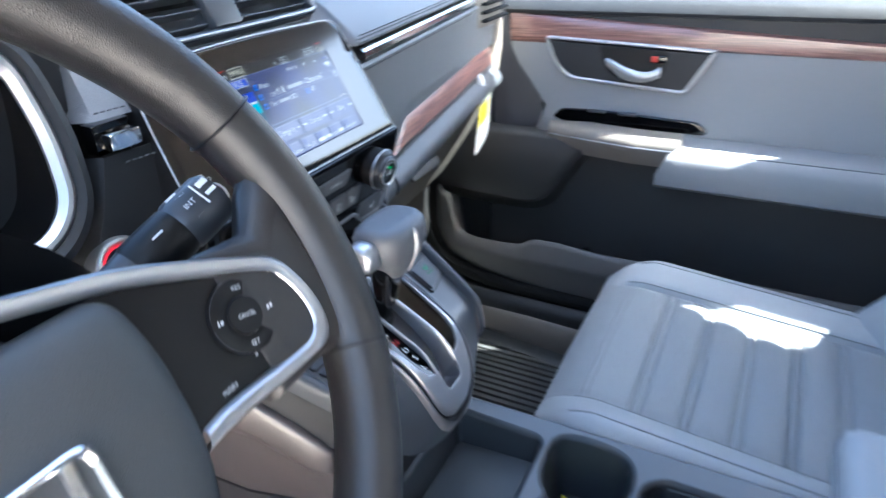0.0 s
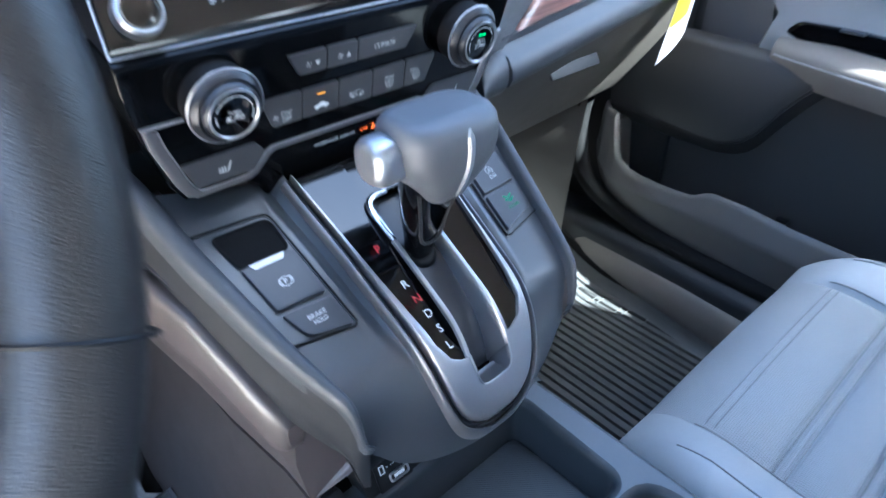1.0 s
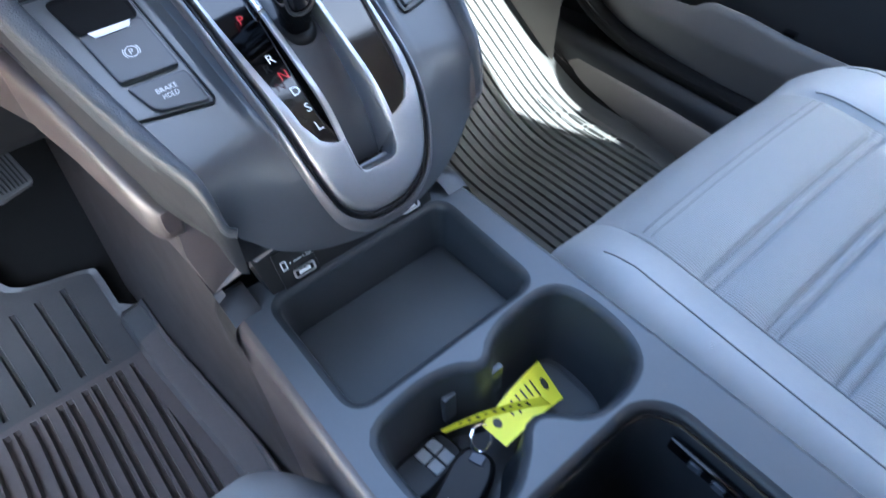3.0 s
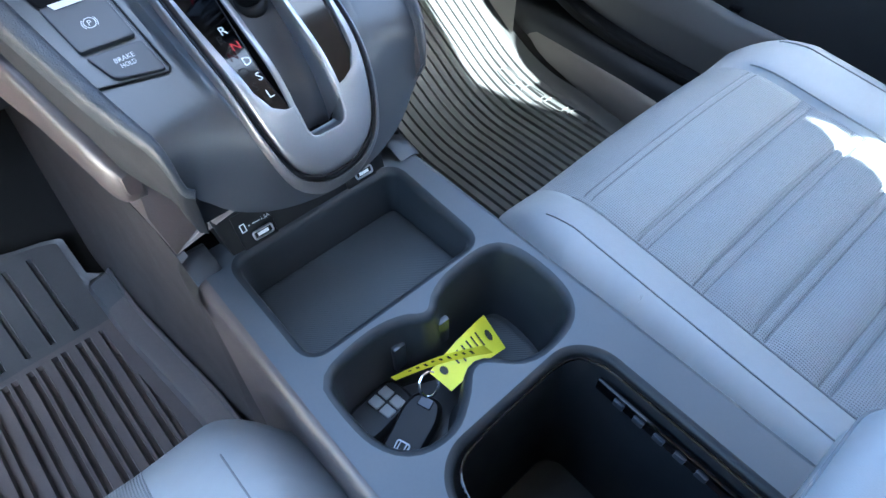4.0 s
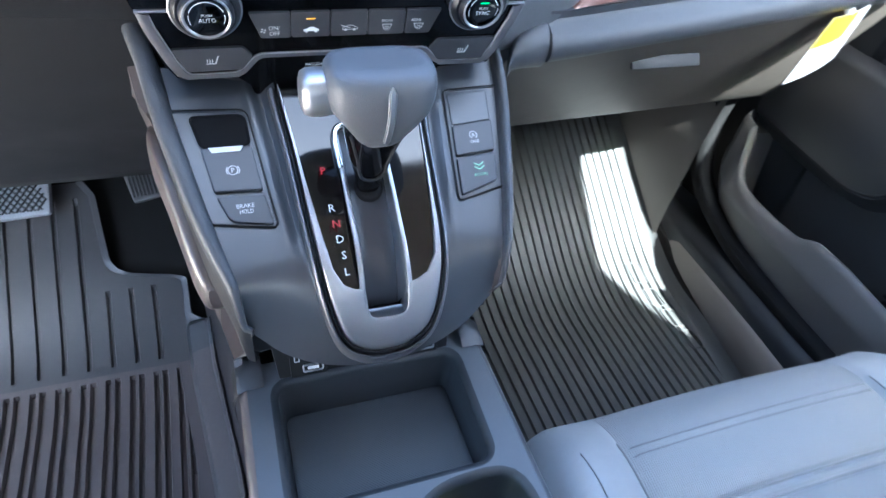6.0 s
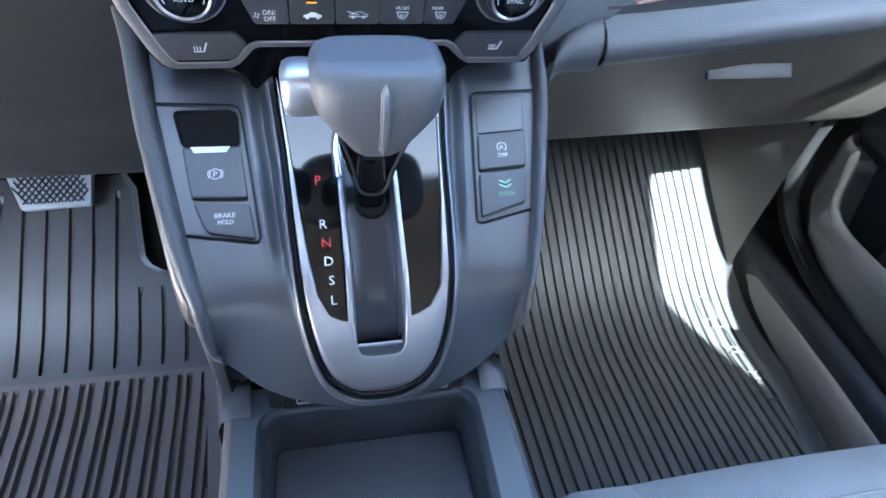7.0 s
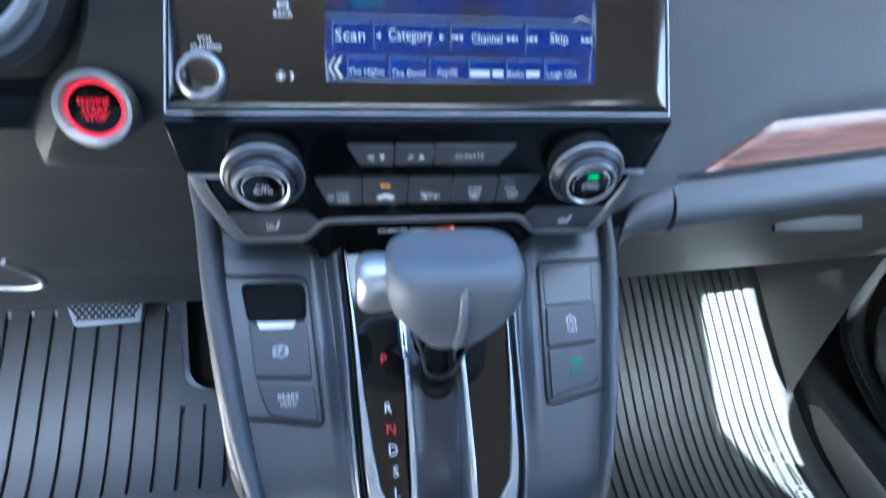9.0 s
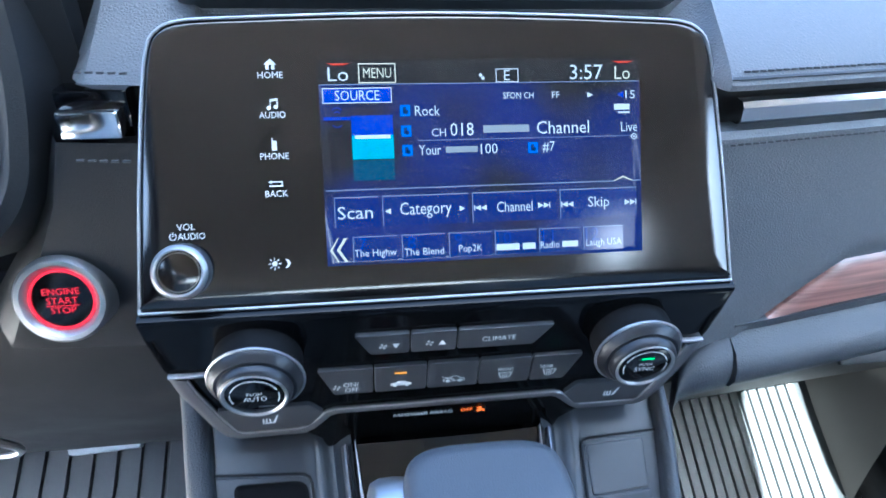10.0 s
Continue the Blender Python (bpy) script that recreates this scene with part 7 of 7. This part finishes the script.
def build_mats():
    p = thing("passenger_floor_mat", (0.37, 0.1, 0), "black ribbed rubber mat in the passenger footwell", "floor mat", "floor mats")
    right = lambda y: float(np.interp(y, (-0.36, -0.05, 0.1, 0.25, 0.45, 0.6), (0.60, 0.606, 0.624, 0.626, 0.618, 0.616)))

    def lip(y):
        r = right(y)
        return [(r - 0.018 * (1 - k), y, floor_z(y) + 0.018 * k ** 2) for k in (0.2, 0.5, 0.75, 1.0)], (0.136, r - 0.017)

    grooves = []
    for i in range(29):
        x0 = 0.150 + i * 0.0159
        grooves.append((lambda y, x0=x0: x0 + 0.006 * max(0, (x0 - 0.14) / 0.46) * (0.3 - y), -0.34, 0.57, 0.0025, 0.0048))
    ys = np.concatenate([np.linspace(-0.36, -0.32, 6), np.linspace(-0.29, 0.12, 16), np.linspace(0.135, 0.29, 26), np.linspace(0.30, 0.60, 20)])
    rings = [[(0.135, y, floor_z(y))] + field + row for (row, field), y in zip(grooved(lip, grooves, ys), ys)]
    mesh_part("sheet", *loft(rings, False), RUBBER, p, sharp=30)
    # raised outline letters become plain outlined bars
    for x, y in ((0.568, 0.215), (0.576, 0.165), (0.584, 0.118), (0.590, 0.070)):
        loop = round_poly([(x - 0.012, y - 0.017), (x + 0.012, y - 0.020), (x + 0.009, y + 0.017), (x - 0.014, y + 0.020)], 0.006, 4)
        mesh_part("raised_bar", *tube([(q[0], q[1], floor_z(q[1]) + 0.0012) for q in loop], 0.0013, 6, True), RUBBER, p)

    d = thing("driver_floor_mat", (-0.37, 0.1, 0), "black ribbed rubber mat in the driver footwell", "floor mat", "floor mats")
    def sidex(y):
        return float(np.interp(y, (-0.36, 0.0, 0.178, 0.248, 0.254, 0.26, 0.266, 0.312, 0.317, 0.322, 0.327, 0.334, 0.345, 0.38, 0.43, 0.45), (-0.114, -0.120, -0.138, -0.140, -0.146, -0.156, -0.166, -0.166, -0.182, -0.215, -0.242, -0.256, -0.264, -0.269, -0.275, -0.29)))

    # flat raised border along the console, then the ribbed field
    edge = ((0, 0.0), (0, 0.026), (0.002, 0.028), (0.005, 0.0265), (0.007, 0.023), (0.026, 0.017), (0.031, 0.013), (0.036, 0.0), (0.045, 0.0))
    ys2 = np.concatenate([np.linspace(-0.36, -0.32, 6), np.linspace(-0.29, 0.12, 16), np.linspace(0.135, 0.18, 6), np.linspace(0.184, 0.194, 4), (0.196, 0.198, 0.202, 0.2045, 0.2055, 0.209, 0.214, 0.216), np.linspace(0.22, 0.232, 4), (0.24, 0.244, 0.248, 0.251, 0.254, 0.257, 0.26, 0.263, 0.266, 0.27, 0.275), np.linspace(0.285, 0.31, 6), np.linspace(0.313, 0.348, 16), np.linspace(0.355, 0.45, 20)])

    def border(y):
        k = float(np.interp(y, (0.243, 0.256), (1.0, 0.12)))
        wide = float(np.interp(y, (0.248, 0.266), (1.0, 0.25)))
        return [(sidex(y) - dx * wide, y, floor_z(y) + dz * k) for dx, dz in edge], (-0.66, sidex(y) - 0.05 * wide)

    grooves = []
    for i in range(16):
        x = -0.178 - i * 0.0298
        for dx in (0, -0.0115):
            if x + dx > -0.65:
                grooves.append((lambda y, q=x + dx: q, -0.34, 0.198, 0.0030, 0.0075))
        x2 = x - 0.004
        if -0.64 < x2 < -0.185:
            grooves.append((lambda y, q=x2: q, 0.214, 0.31 if x2 > -0.28 else 0.43, 0.0026, 0.0065))
    low = sorted((g for g in grooves if g[1] < 0), key=lambda g: -g[0](0))
    high = sorted((g for g in grooves if g[1] > 0), key=lambda g: -g[0](0))
    for name, gs, rows in (("sheet", low, ys2[ys2 <= 0.2061]), ("toe_sheet", high, ys2[ys2 >= 0.2039])):
        rings = []
        for (row, field), y in zip(grooved(border, [(lambda y, f=g[0]: f(y), *g[1:]) for g in gs], rows), rows):
            field = [q for g in range(len(gs)) for q in reversed(field[g * 6:g * 6 + 6])]
            rings.append(row + field + [(-0.66, y, floor_z(y))])
        # one rubber in two tones: light painted into the heel, shade into the toe
        mesh_part(name, *loft(rings, False), HEELMAT if name == "sheet" else TOEMAT, d, sharp=30)
    ring = [(-0.205 + 0.02 * math.cos(a), -0.035 + 0.02 * math.sin(a), 0.004) for a in np.linspace(0, 2 * math.pi, 24, endpoint=False)]
    mesh_part("mat_clip", *tube(ring, 0.004, 8, True), DARK, d)
    b = thing("brake_pedal", (-0.345, 0.36, 0.15), "brake pedal with a crosshatched rubber pad", "pedal")
    o = Vector((-0.377, 0.409, 0.166))
    PF = basis(o, (0.9995, 0.03, 0), (-0.0227, 0.756, 0.654), (0.0196, -0.654, 0.756))
    pad = mesh_part("pad", *slab(round_poly([(-0.054, 0.023), (0.054, 0.026), (0.05, -0.026), (-0.036, -0.028)], 0.005), -0.012, 0.0, PF, 0.003), mat("pale_worn_rubber", (0.3, 0.31, 0.34), 0.45, vary=0.1), b, "worn grey rubber pad")
    for k in range(-7, 8):
        for s in (1, -1):
            pts = []
            for t in np.linspace(-0.02, 0.019, 6):
                x = k * 0.0085 + s * t * 0.8
                if abs(x) < 0.048 - (0.014 if x < 0 and t < 0 else 0) * abs(t) / 0.02:
                    pts.append(PF @ Vector((x, t, 0.0005)))
            if len(pts) > 2:
                mesh_part("cross_rib", *tube(pts, 0.0013, 5), HARD, pad)
    mesh_part("arm", *tube([PF @ Vector((0.0, 0.0, -0.01)), PF @ Vector((0.0, 0.05, -0.06)), (-0.36, 0.5, 0.3), (-0.36, 0.55, 0.42)], 0.009, 10), DARK, b)


    g = thing("accelerator_pedal", (-0.2, 0.38, 0.15), "accelerator pedal with a grooved grey rubber pad", "pedal")
    GF = basis(Vector((-0.198, 0.38, 0.197)), (0.985, 0.17, 0), (-0.13, 0.75, 0.65), (0.11, -0.64, 0.76))
    gp = mesh_part("pad", *slab(round_poly([(-0.025, 0.026), (0.025, 0.026), (0.027, -0.024), (-0.02, -0.028)], 0.007), -0.01, 0.0, GF, 0.002), mat("grey_pedal_rubber", (0.13, 0.13, 0.135), 0.45, vary=0.1), g, "worn grey rubber pad")
    for k in range(9):
        x = -0.0185 + k * 0.0048
        mesh_part("pad_rib", *tube([GF @ Vector((x, v, 0.0004)) for v in (-0.021, 0.0, 0.021)], 0.0012, 5), HARD, gp)
    mesh_part("arm", *tube([GF @ Vector((0, 0.02, -0.008)), (-0.2, 0.44, 0.26), (-0.205, 0.5, 0.4)], 0.008, 10), DARK, g)


build_mats()


# ---- kick panel and footwell trim beside the door ----
def build_footwell():
    k = thing("kick_panel", (0.63, 0.42, 0.1), "taupe kick panel in the passenger footwell", "kick panel")
    drop = lambda y: min(0.1, max(0.0, 0.372 - y) * 0.2)
    rings = []
    for y in np.linspace(0.266, 0.64, 22):
        e, d, f = (y - 0.285) / 0.355, drop(y), floor_z(y)
        rings.append([(0.6195 + 0.12 * d, y, f + d - 0.006), (0.6195 + 0.12 * d, y, f + d * 0.9 + 0.03), (0.621 + 0.12 * d, y, f + 0.08 + 0.3 * d), (0.631 + 0.1 * d, y, 0.24 + 0.12 * e), (0.65, y, 0.36 + 0.06 * e), (0.66, y, 0.56)])
    mesh_part("panel", *loft(rings, False), BEIGE, k)
    rings = []
    for y in np.linspace(0.02, 0.372, 24):
        d, f = drop(y), floor_z(y)
        rings.append([(0.623, y, f - 0.012), (0.6235 + 0.2 * d, y, f + 0.5 * d), (0.624 + 0.44 * d, y, f + d), (0.69, y, f + d + 0.012)])
    mesh_part("sill_end", *loft(rings, False), CARPET, k, "dark carpeted end of the sill")
    w = thing("door_seal", (0.69, 0.2, 0.1), "black rubber seal round the passenger door opening", "door seal")
    path = spline([(0.672, -0.6, 0.104), (0.674, -0.1, 0.105), (0.676, 0.1, 0.11), (0.678, 0.2, 0.128), (0.673, 0.266, 0.167), (0.661, 0.283, 0.235), (0.659, 0.283, 0.315), (0.67, 0.25, 0.42), (0.692, 0.19, 0.52), (0.697, 0.16, 0.62)], 70)
    mesh_part("seal_tube", *tube(path, 0.0165, 14), SEAL, w)
    mesh_part("seal_lip", *tube([(p[0] - 0.012, p[1] - 0.004, p[2] + 0.004) for p in path], 0.0045, 8), SEAL, w)
    b = thing("footrest_bulge", (0.65, 0.17, 0.0), "taupe moulded hump beside the passenger mat", "floor trim")
    rings = []
    for s in np.linspace(0, 1, 28):
        y = 0.272 - 0.42 * s
        f = min(1, s * 9) ** 0.5
        h = 0.028 + 0.05 * f - 0.02 * s
        x = 0.634 - 0.012 * s
        w = (0.012 + 0.022 * f) * (1 - 0.2 * s)
        rings.append([(x, y, -0.008 + floor_z(y)), (x + 0.002, y, h * 0.5), (x + 0.006, y, h * 0.85), (x + 0.013, y, h), (x + w, y, h + 0.004), (x + w + 0.006, y, h - 0.004), (x + w + 0.007, y, 0.0)])
    mesh_part("hump", *loft(rings, False, True, True), BEIGE, b, sharp=60)


build_footwell()


# ---- armrest lid over the rear of the console ----
def build_lid():
    a = thing("console_armrest", (0, -0.56, 0.33), "light grey leather armrest lid on the console", "armrest")
    poly = round_poly([(-0.088, -0.44), (0.088, -0.44), (0.09, -0.70), (-0.09, -0.70)], [0.02, 0.02, 0.03, 0.03], 7)
    rows = [[(p[0], p[1], z) for p in (inset(poly, d) if d else poly)] for d, z in ((0.01, 0.392), (0.002, 0.396), (0, 0.405), (0, 0.425), (0.002, 0.434), (0.007, 0.4405), (0.014, 0.443))]
    mesh_part("pad", *loft(rows, True, True, True), SEAT, a, "light grey leather pad", sharp=60)
    mesh_part("seam", *tube([(p[0], p[1], 0.4255) for p in inset(poly, -0.0003)], 0.0009, 6, True), PIPE, a)
    poly2 = inset(poly, 0.008)
    mesh_part("carrier", *loft([[(p[0], p[1], z) for p in poly2] for z in (0.32, 0.393)], True, True, True), HARD, a)


build_lid()


# ---- loose things ----
def build_loose():
    # paper tag on a loop under the glove box
    t = thing("hanging_tag", (0.555, 0.09, 0.57), "white and yellow paper tag hanging from the dashboard", "tag")
    TF = basis((0.545, 0.094, 0.505), (0.94, -0.25, 0.23), (0.16, 0.9, 0.2), (0, 0, 1))
    c = [Vector(p) for p in ((0.523, 0.093, 0.452), (0.580, 0.093, 0.482), (0.592, 0.093, 0.546), (0.548, 0.093, 0.53))]
    n = Vector((0, -1, 0.1)).normalized()

    def q(u, v):
        return c[0] * (1 - u) * (1 - v) + c[1] * u * (1 - v) + c[2] * u * v + c[3] * (1 - u) * v

    def leaf(u0, v0, u1, v1, lift, th=0.0006, k=6):
        rows = []
        for v in np.linspace(v0, v1, k):
            rows.append([q(u, v) + n * (lift + 0.004 * math.sin(3.1 * u)) for u in np.linspace(u0, u1, k)])
        return loft(rows, False)

    mesh_part("card", *join(leaf(0, 0, 1, 1, 0), leaf(0, 0, 1, 1, -0.0006)), PAPER, t)
    mesh_part("yellow_field", *leaf(0.0, 0.55, 0.62, 1.0, 0.0005), mat("tag_yellow", (0.8, 0.6, 0.02), 0.5, vary=0.05), t, "yellow printed field")
    for i in range(9):
        v = 0.08 + i * 0.05
        mesh_part("print_line", *leaf(0.08, v, 0.62, v + 0.014, 0.0006), mat("grey_print", (0.3, 0.33, 0.38), 0.6, vary=0), t)
    mesh_part("strap", *tube([c[3] * 0.6 + c[2] * 0.4, Vector((0.556, 0.092, 0.552)), Vector((0.555, 0.095, 0.575)), Vector((0.56, 0.105, 0.583))], 0.005, 8), PAPER, t)

    # two key fobs and a folded yellow key tag in the cup holder
    def fob(at, turn, tilt, label, buttons):
        k = thing("key_fob", at, label, "key fob", "keys in the cup holder")
        M = Matrix.Translation(at) @ Matrix.Rotation(radians(turn), 4, "Z") @ Matrix.Rotation(radians(tilt), 4, "X") @ Matrix.Diagonal((0.86, 0.86, 0.9, 1))
        poly = round_poly([(-0.017, -0.032), (0.017, -0.032), (0.0185, 0.018), (0.012, 0.034), (-0.012, 0.034), (-0.0185, 0.018)], [0.012, 0.012, 0.01, 0.008, 0.008, 0.01], 5)
        rows = [[M @ Vector((p[0], p[1], h)) for p in inset(poly, dd)] for dd, h in ((0.004, 0), (0.0005, 0.003), (0, 0.007), (0.001, 0.0105), (0.004, 0.013))]
        mesh_part("case", *loft(rows, True, True, True), DARK, k)
        if buttons:
            for i, (x, y, w, h) in enumerate(((-0.0065, -0.006, 0.011, 0.010), (0.0065, -0.006, 0.011, 0.010), (-0.0065, 0.006, 0.011, 0.010), (0.0065, 0.006, 0.011, 0.010))):
                part("key_button", box((x, y - 0.010, 0.0135), (w, h, 0.002), 0.0008, 1, M), mat("pale_grey_key", (0.22, 0.23, 0.24), 0.5, vary=0.05), k, "pale grey button")
            part("silver_tab", box((0.0, 0.024, 0.0135), (0.014, 0.005, 0.0016), 0.0006, 1, M), SILVER, k)
        else:
            e = round_poly([(-0.0058, -0.0200), (0.0058, -0.0200), (0.0064, -0.0100), (-0.0064, -0.0100)], 0.003)
            em = mesh_part("emblem", *ring_slab(e, inset(e, 0.0014), 0.0125, 0.0140, M, 0.0004), SILVER, k, "small silver emblem")
            for s in (1, -1):
                part("bar", box((s * 0.0028, -0.015, 0.0136), (0.0011, 0.008, 0.0010), 0.0003, 1, M), SILVER, em)
            part("silver_tab", box((0.0, 0.026, 0.0135), (0.012, 0.009, 0.0016), 0.0006, 1, M), GUN, k)
        return k

    fob((-0.0555, -0.2275, 0.2585), 98, 6, "black key fob with pale grey buttons lying in the cup holder", True)
    fob((-0.045, -0.2535, 0.2575), -70, 9, "black key fob with a chrome emblem lying in the cup holder", False)
    r = thing("key_ring", (-0.02, -0.235, 0.28), "small steel key ring joining the fobs and tag", "key ring")
    mesh_part("ring", *tube([(-0.017 + 0.0075 * math.cos(a), -0.240 + 0.0065 * math.sin(a), 0.280 + 0.006 * math.sin(a + 0.6)) for a in np.linspace(0, 2 * math.pi, 24, endpoint=False)], 0.0011, 6, True), CHROME, r)
    y = thing("yellow_key_tag", (0.02, -0.235, 0.27), "bright yellow folded paper key tag in the cup holder", "key tag")
    A = [Vector(p) for p in ((-0.0126, -0.2353, 0.286), (-0.0104, -0.2568, 0.286), (0.0495, -0.2531, 0.272), (0.0578, -0.2205, 0.272))]

    def yq(P, u, v, b=0.0):
        p = P[0] * (1 - u) * (1 - v) + P[3] * u * (1 - v) + P[2] * u * v + P[1] * (1 - u) * v
        return p + Vector((0, 0, b * math.sin(math.pi * u)))

    mesh_part("lower_leaf", *join(sheet(lambda u, v: yq(A, u, v, 0.004), np.linspace(0, 1, 10), np.linspace(0, 1, 5)), sheet(lambda u, v: yq(A, u, v, 0.004) - Vector((0, 0, 0.0006)), np.linspace(0, 1, 10), np.linspace(0, 1, 5))), YELLOW, y)
    Bq = [Vector(p) for p in ((-0.0356, -0.2198, 0.286), (-0.034, -0.2225, 0.284), (0.0322, -0.255, 0.288), (0.0276, -0.2494, 0.296))]
    mesh_part("upper_leaf", *join(sheet(lambda u, v: yq(Bq, u, v, 0.006), np.linspace(0, 1, 10), np.linspace(0, 1, 4)), sheet(lambda u, v: yq(Bq, u, v, 0.006) - Vector((0, 0.0006, 0.0004)), np.linspace(0, 1, 10), np.linspace(0, 1, 4))), YELLOW, y)
    INK = mat("dark_ink", (0.03, 0.03, 0.02), 0.6, vary=0)
    for i in range(6):
        u = 0.30 + i * 0.085
        mesh_part("ink_bar", *sheet(lambda a, v: yq(A, a, v, 0.004) + Vector((0, 0, 0.0007)), (u, u + 0.022), np.linspace(0.2, 0.55 + 0.1 * (i % 2), 3)), INK, y)
    for i in range(9):
        u = 0.16 + i * 0.08
        mesh_part("ink_bar", *sheet(lambda a, v: yq(Bq, a, v, 0.006) + Vector((0, -0.0005, 0.0008)), (u, u + 0.03), np.linspace(0.3, 0.55 + 0.12 * (i % 3), 3)), INK, y)
    for u, v in ((0.88, 0.5), (0.12, 0.35)):
        pts = [yq(A, u + 0.045 * math.cos(a), v + 0.16 * math.sin(a), 0.004) + Vector((0, 0, 0.0009)) for a in np.linspace(0, 2 * math.pi, 14, endpoint=False)]
        mesh_part("punched_hole", pts, [tuple(range(14))], INK, y)


build_loose()
